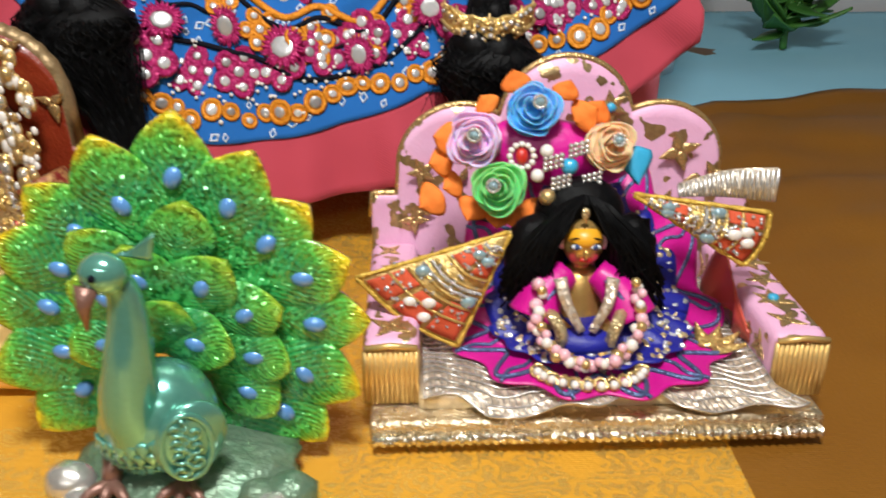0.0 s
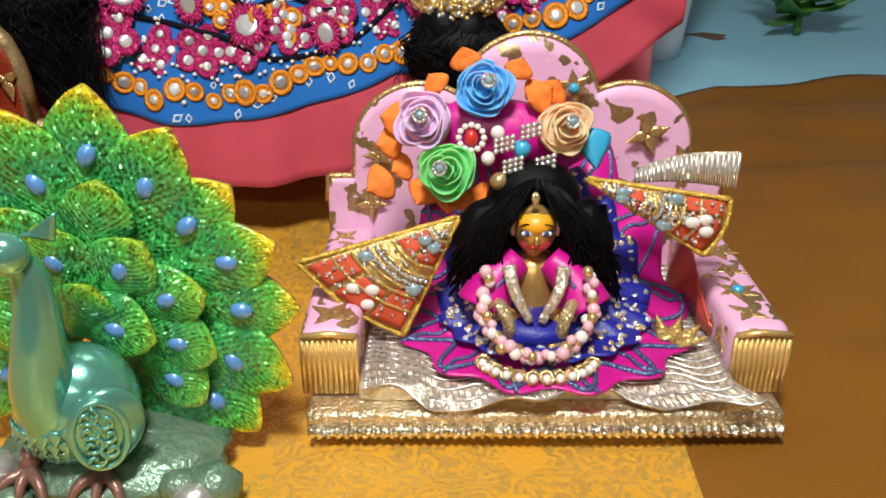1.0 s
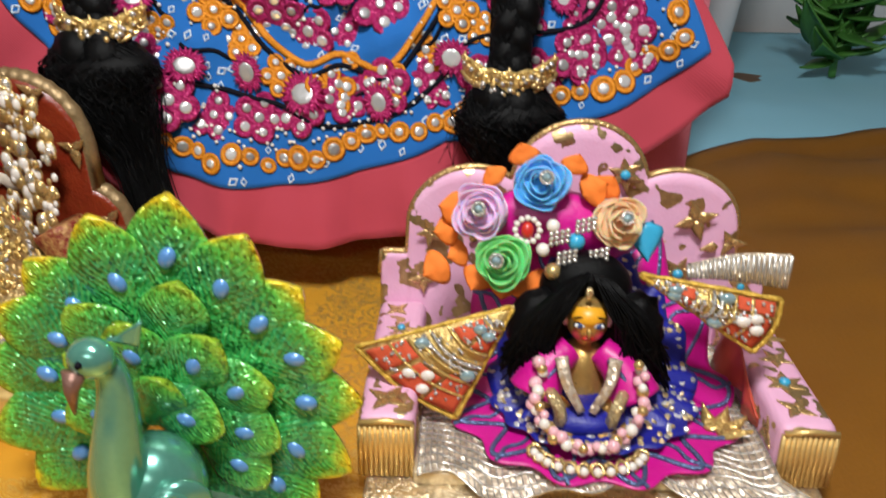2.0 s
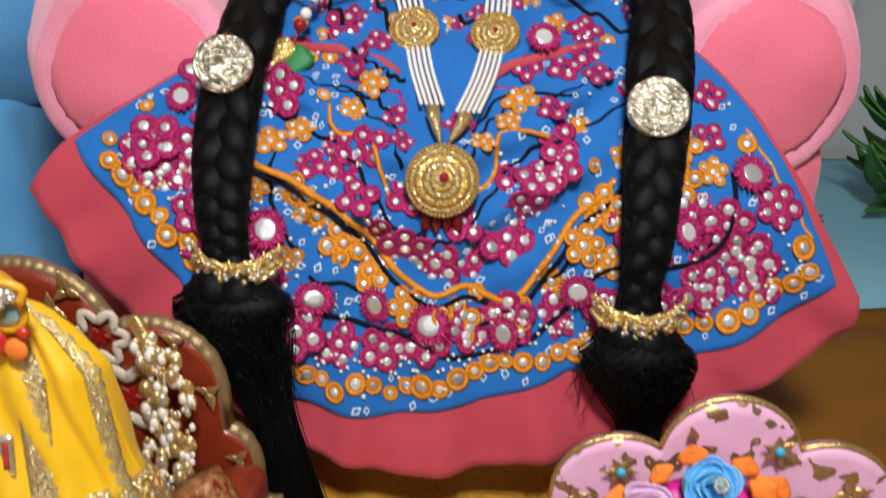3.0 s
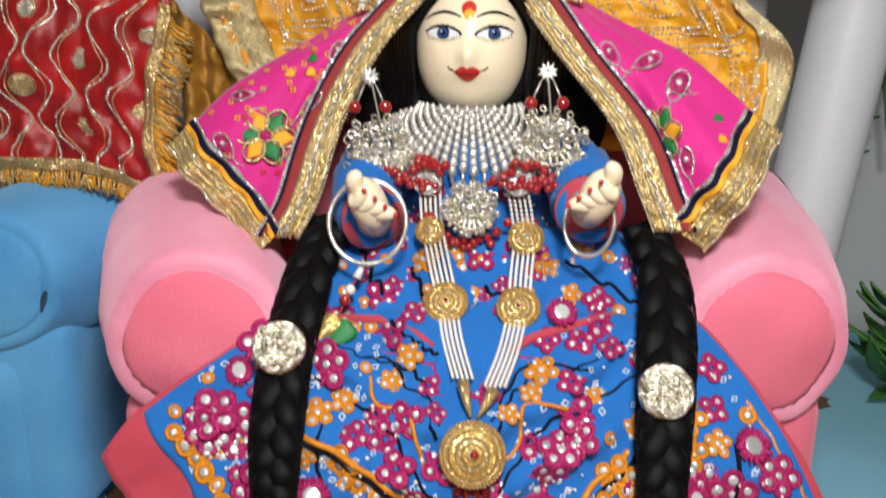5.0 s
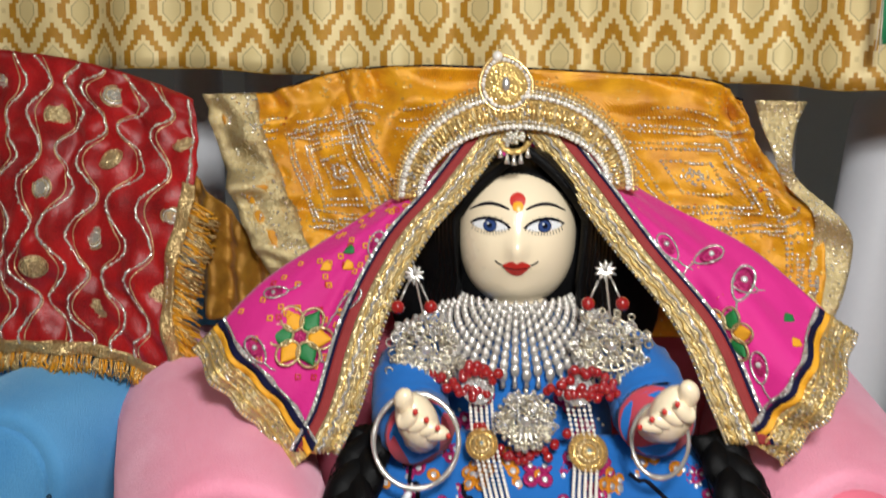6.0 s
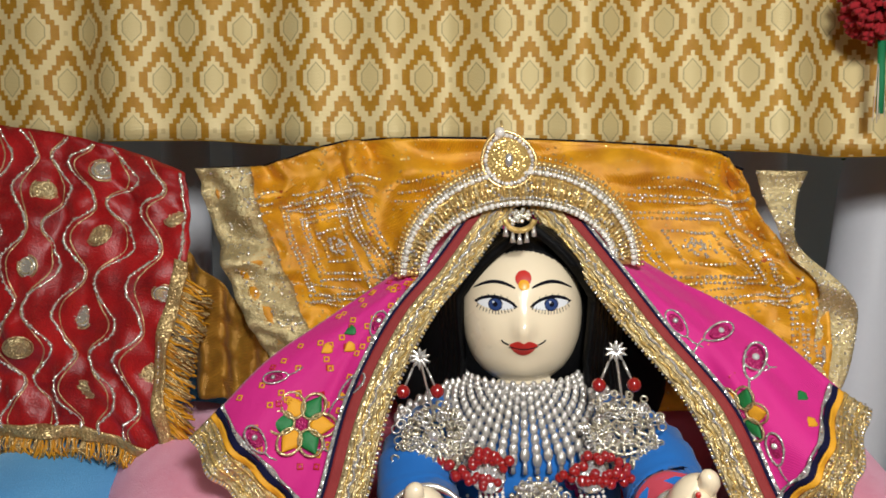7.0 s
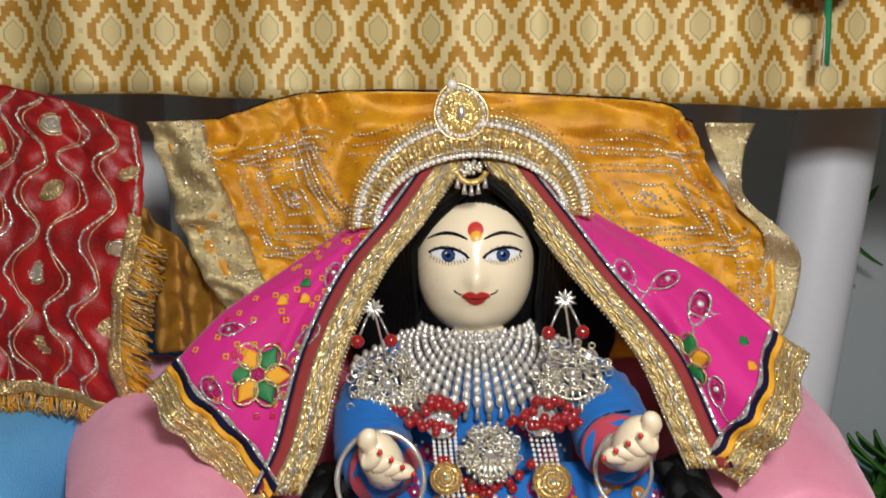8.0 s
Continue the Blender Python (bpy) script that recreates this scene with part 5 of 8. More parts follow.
def vy(x, z):
    return 0.445 + 0.4 * z


def vp(x, z, dy=0.0):
    return Vector((x, vy(x, z) + dy, z))


def veil_side(s, inner, outer, corner, lace_out):
    """One hanging half: inner edge beside the face, outer edge, and lower border from corner to tip."""
    IN = catmull([vp(*p) for p in inner], 40)
    OUT = catmull([vp(*p) for p in outer], 40)

    def fn(u, v):
        k = v * 39
        i = min(int(k), 38)
        a, b = IN[i].lerp(IN[i + 1], k - i), OUT[i].lerp(OUT[i + 1], k - i)
        p = a.lerp(b, u)
        swell = math.sin(math.pi * u) * (0.25 + v)
        p.y += -0.006 * swell + 0.007 * v * math.sin(u * 7 + s) + 0.003 * noise.noise((u * 6, v * 6, s))
        p.y += 0.055 * u * (1 - v) ** 1.3
        return p
    part("side_panel", sheet(fn, 50, 60, 0.0012), MAGENTA, veil)
    # inner trims
    def strip(name, u0, u1, mat, dy, label, extra=0.0):
        part(name, sheet(lambda u, v: fn(0, v) + (Vector((s * 1.0, 0, 0.0)) * (u0 + (u1 - u0) * u)) + Vector((0, dy + 0.0012 * math.sin(v * 70) * extra, 0)), 4, 70, 0.0012), mat, veil, label)
    strip("inner_lace", -0.015, -0.004, DRAPE_LACE, -0.0045, "gold lace edging the face", 1.0)
    strip("inner_lace", -0.006, 0.003, GOLD_PALE, -0.005, "gold braid edging the face", 0.4)
    strip("trim_red", 0.003, 0.0102, DARK_RED_TH, -0.004, "red trim cord")
    strip("trim_navy", 0.0102, 0.0122, NAVY, -0.0044, "navy trim cord")
    strip("trim_silver", 0.0122, 0.0146, SILVER_GLIT, -0.004, "thin silver trim")
    for k, (o, mt) in enumerate(((0.0148, GOLD_PALE), (0.0112, GOLD_GLIT), (0.0078, GOLD_PALE), (0.0046, SILVER_GLIT), (0.0015, GOLD_GLIT))):
        part("lace_cord", tube([fn(0, i / 120) + Vector((-s * (o + 0.0011 * math.sin(i * 1.3 + k) * (k % 2)), -0.0066 + 0.0012 * math.sin(i * 70 / 120), 0)) for i in range(121)], 0.0009, 5), mt, veil, "fine gold lace cord")
    # lower trims along v = 1
    def low(name, d0, d1, mat, dy, label):
        def g(u, v):
            p = fn(v, 1.0)
            q = fn(min(1, v + 0.02), 1.0) - fn(max(0, v - 0.02), 1.0)
            n = Vector((-q.z, 0, q.x)).normalized()
            if n.z > 0:
                n = -n
            return p + n * (d0 + (d1 - d0) * u) + Vector((0, dy + 0.003 * u * math.sin(v * 24 + s), 0))
        part(name, sheet(g, 5, 60, 0.0012), mat, veil, label)
        return g
    low("trim_silver", -0.008, -0.006, SILVER_GLIT, -0.0035, "thin silver trim")
    low("trim_navy", -0.006, -0.002, NAVY, -0.0045, "navy trim cord")
    low("trim_orange", -0.002, 0.0025, YELLOW_PATCH, -0.004, "orange trim cord")
    g = low("lower_lace", 0.0025, lace_out, DRAPE_LACE, -0.003, "wide gold lace with sequins")
    for k in range(4):
        part("lace_cord", tube([g(0.12 + 0.25 * k + 0.03 * math.sin(i * 1.2) * (k % 2), i / 100) + Vector((0, -0.0016, 0)) for i in range(101)], 0.001, 5), (GOLD_GLIT, GOLD_PALE)[k % 2], veil, "fine gold lace cord")
    hh = Heap(GOLD_GLIT, SILVER_GLIT, MAG_TH)
    scatter(hh, g, SEQ, 330, 0.0012, 1.0, 0)
    scatter(hh, g, SEQ, 120, 0.0014, 0.9, 1)
    for i in range(90):
        hh.add(ball(6, 4, 0.0015), Matrix.Translation(g(1.0, i / 89) + Vector((0, -0.001, -0.0008))), i % 2)
    for i in range(110):
        v = i / 109
        hh.add(ball(5, 4, 0.0012), Matrix.Translation(fn(0, v) + Vector((-s * 0.0165, -0.005, 0))), i % 2)
    for i in range(300):
        v = random.random()
        hh.add(SEQ, Matrix.Translation(fn(0, v) + Vector((-s * random.uniform(0.0, 0.015), -0.0062, 0))) @ pose(0, 0, 0, 90 + jit(30), jit(30), 0), i % 3 % 2)
    tagged(hh.part("lace_sequin", veil, "gold sequins on the lace"), "", "", "", "stuff")
    return fn


vl = veil_side(-1, [(-0.117, 0.503), (-0.149, 0.459), (-0.176, 0.426), (-0.2, 0.377), (-0.213, 0.324), (-0.226, 0.296)],
               [(-0.130, 0.505), (-0.165, 0.468), (-0.2, 0.444), (-0.238, 0.419), (-0.27, 0.397), (-0.297, 0.368)], None, 0.021)
vr = veil_side(1, [(-0.083, 0.503), (-0.051, 0.462), (-0.021, 0.422), (0.018, 0.374), (0.037, 0.33), (0.047, 0.306)],
               [(-0.070, 0.505), (-0.027, 0.468), (0.0, 0.45), (0.03, 0.435), (0.06, 0.417), (0.098, 0.383)], None, 0.022)
# crown of the veil over the head
part("head_panel", sheet(lambda u, v: HC + Vector((0.056 * math.sin(math.radians(-100 + 200 * u)) * math.cos(math.radians(20 + 60 * (1 - v))), 0.004 + 0.062 * v, 0.066 * math.sin(math.radians(90 - 58 * abs(2 * u - 1) ** 1.4)) + 0.008)), 30, 16, 0.0012), MAGENTA, veil)
# appliqued flowers, leaves and printed marks
FLW = petal(0.0105, 0.0095, 0.1, 0.02, 7, 6)


def applique(fn, u, v, size=1.0, turn=0.0):
    M = frame_on(fn, u, v, 0.0012, turn, size)
    for k in range(6):
        a = 60 * k + 15
        hh = Heap(GREEN_CLOTH if k % 2 else YELLOW_PATCH, GOLD_PALE)
        P = M @ pose(0, 0, 0, 0, 0, a) @ Matrix.Translation((0, 0.0035, 0.0004))
        hh.add(FLW, P)
        hh.add(moved(tube([(0.0049 * math.cos(t), 0.0053 + 0.0058 * math.sin(t), 0.001) for t in [2 * math.pi * i / 18 for i in range(18)]], 0.0006, 5, True), lambda q: q), P, 1)
        hh.part("petal_patch", veil, "green applique petal" if k % 2 else "yellow applique petal")
    part("flower_heart", moved(disc(0.0035, 0.001, 12), lambda q: M @ q), MAG_TH, veil)


applique(vl, 0.5, 0.8, 1.5, 10)
applique(vr, 0.3, 0.72, 1.3, 30)


def leaf_loop(fn, u, v, turn, size=1.0):
    M = frame_on(fn, u, v, 0.001, turn, size)
    hh = Heap(SILVER_GLIT, MAG_TH, MIRROR)
    hh.add(tube([(0.0038 * math.sin(2 * math.pi * i / 20) * (1 - 0.2 * math.cos(2 * math.pi * i / 20)), 0.0075 * (1 - math.cos(2 * math.pi * i / 20)), 0.0006) for i in range(20)], 0.00055, 5, True), M)
    hh.add(moved(disc(0.0028, 0.0006, 12), lambda q: Vector((q.x, q.y * 1.8 + 0.008, q.z))), M, 1)
    hh.add(disc(0.0014, 0.0009, 10), M @ Matrix.Translation((0, 0.009, 0.0007)), 2)
    hh.add(tube([(0, 0, 0.0005), (0.001, -0.004, 0.0005), (0.004, -0.009, 0.0005)], 0.0005, 5), M)
    hh.part("leaf_embroidery", veil, "silver thread leaf")


for fn, u, v, a, z in ((vl, 0.3, 0.66, -40, 1.1), (vl, 0.25, 0.78, 60, 0.9), (vl, 0.6, 0.95, 30, 1.0), (vl, 0.35, 0.5, -20, 0.9), (vr, 0.55, 0.72, -20, 1.25), (vr, 0.35, 0.5, 30, 1.0), (vr, 0.75, 0.8, 70, 0.9), (vr, 0.3, 0.9, 10, 1.0), (vr, 0.5, 0.55, -60, 1.0), (vl, 0.8, 0.75, 100, 0.8)):
    leaf_loop(fn, u, v, a, z * 1.35)
for fn, u, v, k in ((vl, 0.62, 0.52, 0), (vl, 0.5, 0.55, 1), (vl, 0.7, 0.6, 1), (vr, 0.8, 0.92, 0), (vr, 0.7, 0.95, 1)):
    M = frame_on(fn, u, v, 0.0012, 120, 0.8)
    part("petal_patch", moved(FLW, lambda q: M @ q), GREEN_CLOTH if k == 0 else YELLOW_PATCH, veil, "green applique petal" if k == 0 else "yellow applique petal")
hh = Heap(YELLOW_PATCH, RED_PAINT)
for fn in (vl, vr):
    for _ in range(80):
        hh.add(torus(0.0021, 0.0008, 4, 4), frame_on(fn, random.uniform(0.18, 0.97), random.uniform(0.25, 0.96), 0.0006, 45) @ squash(1, 1, 0.4), random.choice((0, 0, 1)))
tagged(hh.part("printed_mark", veil, "yellow printed bandhani squares"), "", "", "", "stuff")

# ---- crown ----
crown = thing("gold_tiara", (-0.1025, 0.638, 0.455), "gold beaded arch crown with a drop shaped jewel", "crown")
CC = Vector((-0.1025, 0.638, 0.457))


def arch(a, k):
    """a: 0 to 180 degrees; k: 0 inner edge to 1 outer edge."""
    r = math.radians(a)
    return CC + Vector((math.cos(r) * (0.0635 + 0.017 * k), -0.006 * math.sin(r), math.sin(r) * (0.044 + 0.027 * k) - 0.002 + 0.008 * (a / 180 - 0.5) * -1))


part("plate", sheet(lambda u, v: arch(180 * u, v) + Vector((0, 0.002, 0)), 70, 8, 0.002), GOLD_GLIT, crown)
hh = Heap(GOLD, PEARL, SILVER_GLIT)
for i in range(75):
    a = 180 * i / 74
    hh.add(ball(7, 5, 0.0022), Matrix.Translation(arch(a, 1.04)), 0)
    hh.add(ball(6, 4, 0.0012), Matrix.Translation(arch(a, 1.2)), 0)
tagged(hh.part("gold_bead", crown, "gold beads"), "", "", "", "stuff")
for k, rr in ((0.82, 0.0021), (0.06, 0.0021)):
    hh = Heap(PEARL, SILVER_BRIGHT)
    for i in range(96):
        hh.add(ball(7, 5, rr * random.uniform(0.85, 1.05)), Matrix.Translation(arch(1 + 178 * i / 95, k) + Vector((0, -0.002, 0))), i % 2)
        hh.add(ball(6, 4, rr * 0.6), Matrix.Translation(arch(1 + 178 * i / 95, k + 0.13) + Vector((0, -0.002, 0))), 1)
    tagged(hh.part("white_bead", crown, "band of white beads"), "", "", "", "stuff")
for i in range(58):
    a = 5 + 170 * i / 57
    part("zari_bar", tube([arch(a, 0.18) + Vector((0, -0.0012, 0)), arch(a + 0.7, 0.68) + Vector((0, -0.0012, 0))], 0.0014, 5), GOLD if i % 3 else GOLD_PALE, crown)
hh = Heap(GOLD_GLIT, SILVER_GLIT)
for i in range(240):
    hh.add(ball(5, 4, 0.0011), Matrix.Translation(arch(random.uniform(4, 176), random.uniform(0.15, 0.72)) + Vector((0, -0.0025, 0))), i % 4 == 0)
tagged(hh.part("grain", crown, "fine gold grains"), "", "", "", "stuff")
JC = Vector((-0.109, 0.631, 0.5288))


def drop(t, k):
    """A drop outline, its tip upwards and leaning."""
    r = 0.0155 * k
    x, z = r * math.cos(t), r * math.sin(t)
    if z > 0:
        s = z / 0.0165
        x *= 1 - 0.1 * s
        z *= 1 + 0.07 * s
        x -= 0.003 * s * s
    return JC + Vector((x, 0, z))


part("jewel_plate", rings_shape([[drop(2 * math.pi * j / 40, k) + Vector((0, y, 0)) for j in range(40)] for k, y in ((1, 0.003), (1, -0.001), (0.8, -0.003), (0.4, -0.004), (0.05, -0.004))]), GOLD_GLIT, crown)
for j in range(34):
    part("rim_bead", moved(ball(7, 5, 0.0016), lambda v: v + drop(2 * math.pi * j / 34, 1.0) + Vector((0, -0.0018, 0))), PEARL if j % 3 else SILVER, crown)
part("jewel_rim", tube([drop(2 * math.pi * j / 60, 1.16) + Vector((0, -0.0005, 0)) for j in range(60)], 0.0013, 7, True), GOLD, crown, "gold beaded rim")
part("stone", moved(ball(12, 8, 1), lambda v: JC + Vector((v.x * 0.0028, -0.0055 + v.y * 0.002, v.z * 0.0048))), SILVER, crown, "clear drop stone")
part("pearl_tip", moved(ball(12, 8, 0.0036), lambda v: v + JC + Vector((-0.006, -0.002, 0.0185))), PEARL, crown, "white pearl")
part("top_pin", tube([JC + Vector((-0.0045, 0, 0.018)), JC + Vector((-0.005, 0, 0.0265))], 0.0009, 6), GOLD, crown)

# forehead jewel
tikka = thing("forehead_jewel", (-0.1, 0.606, 0.492), "silver crescent forehead jewel with hanging drops", "jewellery")
TC = Vector((-0.103, 0.6, 0.492))
part("crescent", tube([TC + Vector((0.0095 * math.cos(math.radians(a)), 0, 0.0085 * math.sin(math.radians(a)))) for a in range(190, 351, 10)], 0.0019, 7), GOLD_GLIT, tikka)
for i in range(26):
    a, r0 = random.uniform(0, 6.28), 0.0065 * math.sqrt(random.random())
    part("crystal", moved(ball(6, 5, 0.0015), lambda v: v + TC + Vector((r0 * math.cos(a), -0.0015, r0 * math.sin(a)))), SILVER_BRIGHT, tikka)
for k in range(5):
    x = -0.0088 + 0.0044 * k
    z = -0.0085 * math.sqrt(1 - (x / 0.0098) ** 2)
    part("hanging_drop", tube([TC + Vector((x, 0, z - 0.001)), TC + Vector((x, -0.0005, z - 0.005)), TC + Vector((x, -0.0005, z - 0.0085))], lambda t: 0.0006 + 0.0014 * t, 6), SILVER, tikka)

# ---- necklaces ----
choker = thing("silver_collar", (-0.1, 0.6, 0.345), "silver bead collar with many hanging strands", "necklace")


def collar(a, k):
    r = math.radians(a)
    R = 0.035 + 0.043 * k
    drop_ = (0.041 + 0.0 * abs(a) / 90) * k * (1 - 0.38 * (abs(a) / 85) ** 2)
    return Vector((-0.1 + R * math.sin(r) * 1.12, 0.644 - (0.033 + 0.026 * k) * math.cos(r) * 0.98, 0.381 - drop_ + 0.002 * (abs(a) / 80)))


cb = ball(8, 6, 1)
COLLAR_BEAD = mesh_of("collar_bead", cb[0], cb[1], [SILVER])
for i in range(33):
    a = -80 + 160 * i / 32
    for j in range(8):
        k = (j + (0.5 if i % 2 else 0.0)) / 7.5
        s = 0.0023 + 0.0010 * k
        put("bead", COLLAR_BEAD, choker, "", Matrix.Translation(collar(a, k)) @ squash(s, s, s * 1.6))
    e = collar(a, 1.0)
    part("hanging_drop", tube([e, e + Vector((0, 0, -0.004)), e + Vector((0, 0, -0.0085))], lambda t: 0.0009 + 0.0012 * t, 6), SILVER, choker)
for k in (0.0, 0.1):
    part("wire_band", tube([collar(-82 + 164 * i / 50, k) for i in range(51)], 0.0013, 6), SILVER, choker)

ear_n = 0
for s, cx, cz in ((-1, -0.157, 0.357), (1, -0.04, 0.363)):
    e = thing("filigree_earring", (cx, 0.585, cz), "large round oxidised silver filigree earring with chains", "earring", "silver earrings beside the face")
    C = Vector((cx, 0.583, cz))
    for R in (0.0055, 0.0165):
        part("filigree_ring", moved(torus(R, 0.0011, 30, 5), lambda v: facing(C, (0.0, -1, 0.3)) @ v), SILVER_OLD, e)
    for k in range(20):
        a = 18 * k
        part("filigree_petal", moved(petal(0.009, 0.004, 0.15, 0.1, 5, 3), lambda v: facing(C, (0, -1, 0.3), a) @ Matrix.Translation((0, 0.008, 0.0005)) @ v), SILVER_OLD, e)
        q = facing(C, (0, -1, 0.3), a) @ Vector((0, 0.0185, 0))
        part("hanging_chain", tube([q, q + Vector((0, -0.001, -0.005)), q + Vector((0, -0.001, -0.0105))], lambda t: 0.0008 + 0.0010 * t, 5), SILVER_OLD, e)
    part("boss", moved(ball(12, 8, 0.0042), lambda v: v + C + Vector((0, -0.002, 0))), SILVER, e)
    hh = Heap(SILVER_OLD, SILVER)
    for k in range(150):
        a, q0 = random.uniform(0, 6.28), 0.0235 * math.sqrt(random.random())
        q = C + Vector((q0 * math.cos(a) * 1.05, -0.002 - random.uniform(0, 0.003), q0 * math.sin(a) - (0.008 if random.random() < 0.4 else 0)))
        hh.add(torus(random.uniform(0.0014, 0.0032), 0.0006, 10, 4), Matrix.Translation(q) @ pose(0, 0, 0, 90 + jit(50), jit(60), 0), k % 2)
    tagged(hh.part("filigree_loop", e, "tangled fine silver loops"), "", "", "", "stuff")
    # star above with red beads
    S = Vector((-0.166, 0.588, 0.404)) if s < 0 else Vector((-0.044, 0.588, 0.409))
    for k in range(10):
        part("star_ray", moved(petal(0.0072, 0.004, 0.12, 0.06, 5, 3), lambda v: facing(S, (0, -1, 0.1), 36 * k) @ v), SILVER, e)
    part("hook_chain", tube([S + Vector((0, 0, 0.006)), S + Vector((0, 0.002, 0.0)), C + Vector((0, 0, 0.012))], 0.0009, 5), SILVER, e)
    for dx, dz in ((-0.0105, -0.021), (0.011, -0.0205)):
        b = S + Vector((dx, -0.001, dz))
        part("red_drop", moved(ball(12, 8, 0.0046), lambda v: v + b), RED_BEAD, e, "shiny red bead")
        part("drop_chain", tube([S + Vector((dx * 0.4, 0, -0.006)), b], 0.0008, 5), SILVER, e)

coral = thing("red_bead_necklace", (-0.09, 0.58, 0.31), "strings of dark red beads with silver fittings", "necklace")
for pts in (((-0.162, 0.592, 0.34), (-0.145, 0.577, 0.338), (-0.13, 0.572, 0.333), (-0.118, 0.573, 0.329)), ((-0.122, 0.573, 0.312), (-0.117, 0.571, 0.302), (-0.11, 0.57, 0.296), (-0.1, 0.569, 0.294), (-0.09, 0.569, 0.294), (-0.078, 0.57, 0.297), (-0.068, 0.571, 0.306)),
            ((-0.078, 0.573, 0.334), (-0.066, 0.572, 0.344), (-0.056, 0.573, 0.348), (-0.042, 0.576, 0.342), (-0.026, 0.584, 0.342)), ((-0.132, 0.573, 0.343), (-0.125, 0.572, 0.349), (-0.112, 0.57, 0.343)), ((-0.066, 0.571, 0.334), (-0.05, 0.573, 0.335), (-0.036, 0.578, 0.334))):
    line = catmull(pts, 12)
    for i, p in enumerate(line):
        for j in range(2):
            q = p + Vector((jit(0.002), jit(0.0015) - 0.003, jit(0.0035)))
            part("bead", moved(ball(9, 6, random.uniform(0.0028, 0.0036)), lambda v: v + q), RED_BEAD, coral)
pend2 = thing("filigree_pendant", (-0.092, 0.568, 0.319), "round oxidised silver filigree pendant on the chest", "pendant")
C = Vector((-0.093, 0.563, 0.3185))
for R in (0.005, 0.010, 0.0145):
    part("filigree_ring", moved(torus(R, 0.0013, 30, 5), lambda v: facing(C, (0, -1, 0.35)) @ v), SILVER_OLD, pend2)
for k in range(22):
    a = 360 / 22 * k
    part("filigree_petal", moved(petal(0.0095, 0.0042, 0.16, 0.1, 5, 3), lambda v: facing(C, (0, -1, 0.35), a) @ Matrix.Translation((0, 0.007, 0.0006)) @ v), SILVER_OLD if k % 2 else SILVER, pend2)
    q = facing(C, (0, -1, 0.35), a) @ Vector((0, 0.0175, 0))
    part("hanging_grain", moved(ball(7, 5, 0.0017), lambda v: v + q), SILVER_OLD, pend2)
part("stone", moved(ball(12, 8, 0.0036), lambda v: Vector((v.x, v.y * 0.6 - 0.003, v.z)) + C), SILVER, pend2)
hh = Heap(SILVER_OLD, SILVER)
for k in range(130):
    a, q0 = random.uniform(0, 6.28), 0.019 * math.sqrt(random.uniform(0.05, 1))
    q = C + Vector((q0 * math.cos(a), -0.003 - random.uniform(0, 0.002), q0 * math.sin(a) * 0.95))
    hh.add(torus(random.uniform(0.0012, 0.0028), 0.0006, 10, 4), Matrix.Translation(q) @ pose(0, 0, 0, 80 + jit(50), jit(60), 0), k % 2)
tagged(hh.part("filigree_loop", pend2, "fine tangled silver loops"), "", "", "", "stuff")

haar = thing("pearl_band_necklace", (-0.08, 0.5, 0.22), "long five strand pearl necklace with gold medallions", "necklace")


PEARLS = Heap(PEARL)


def pearl_band(pts, gap):
    for k in range(5):
        o = (k - 2) * gap
        line = catmull(pts, 60)
        length = sum((line[i + 1] - line[i]).length for i in range(59))
        n = int(length / 0.0024)
        for i in range(n):
            s = i / n * 59
            j = int(s)
            p = line[j].lerp(line[min(59, j + 1)], s - j)
            PEARLS.add(ball(6, 5, 0.00135), Matrix.Translation(p + Vector((o, -0.001 + 0.0005 * abs(k - 2), 0))))


pearl_band([(-0.122, 0.575, 0.334), (-0.119, 0.566, 0.306), (-0.111, 0.548, 0.279), (-0.105, 0.536, 0.262)], 0.0034)
pearl_band([(-0.105, 0.534, 0.26), (-0.099, 0.512, 0.242), (-0.09, 0.49, 0.224)], 0.003)
pearl_band([(-0.062, 0.577, 0.334), (-0.056, 0.564, 0.302), (-0.057, 0.549, 0.278), (-0.058, 0.538, 0.26)], 0.0034)
pearl_band([(-0.058, 0.535, 0.258), (-0.063, 0.511, 0.238), (-0.071, 0.487, 0.221)], 0.003)


tagged(PEARLS.part("pearl", haar, "strung small white pearls"), "", "", "", "stuff")


def medallion(C, R, n, name, stone):
    M = facing(C, n)
    for k, (r0, hgt, mat) in enumerate(((1.0, 0.0016, GOLD_GLIT), (0.74, 0.0026, GOLD_PALE), (0.48, 0.0034, GOLD_GLIT), (0.28, 0.0042, GOLD_PALE))):
        part("medallion_tier", moved(disc(R * r0, hgt, 30, 0.1), lambda v: M @ v), mat, haar)
    hh = Heap(GOLD, PEARL)
    for r0, cnt, sz, h0 in ((1.02, 40, 0.0011, 0.001), (0.86, 34, 0.001, 0.0024), (0.6, 24, 0.001, 0.0034), (0.38, 16, 0.0009, 0.0042)):
        for i in range(cnt):
            a = 2 * math.pi * i / cnt
            hh.add(ball(6, 4, sz * R / 0.0135), M @ Matrix.Translation((R * r0 * math.cos(a), R * r0 * math.sin(a), h0)), 0)
    tagged(hh.part("gold_grain", haar, "rows of gold grains"), "", "", "", "stuff")
    part("centre_stone", moved(ball(8, 6, R * 0.12), lambda v: M @ (v + Vector((0, 0, 0.005)))), stone, haar, "small red stone")


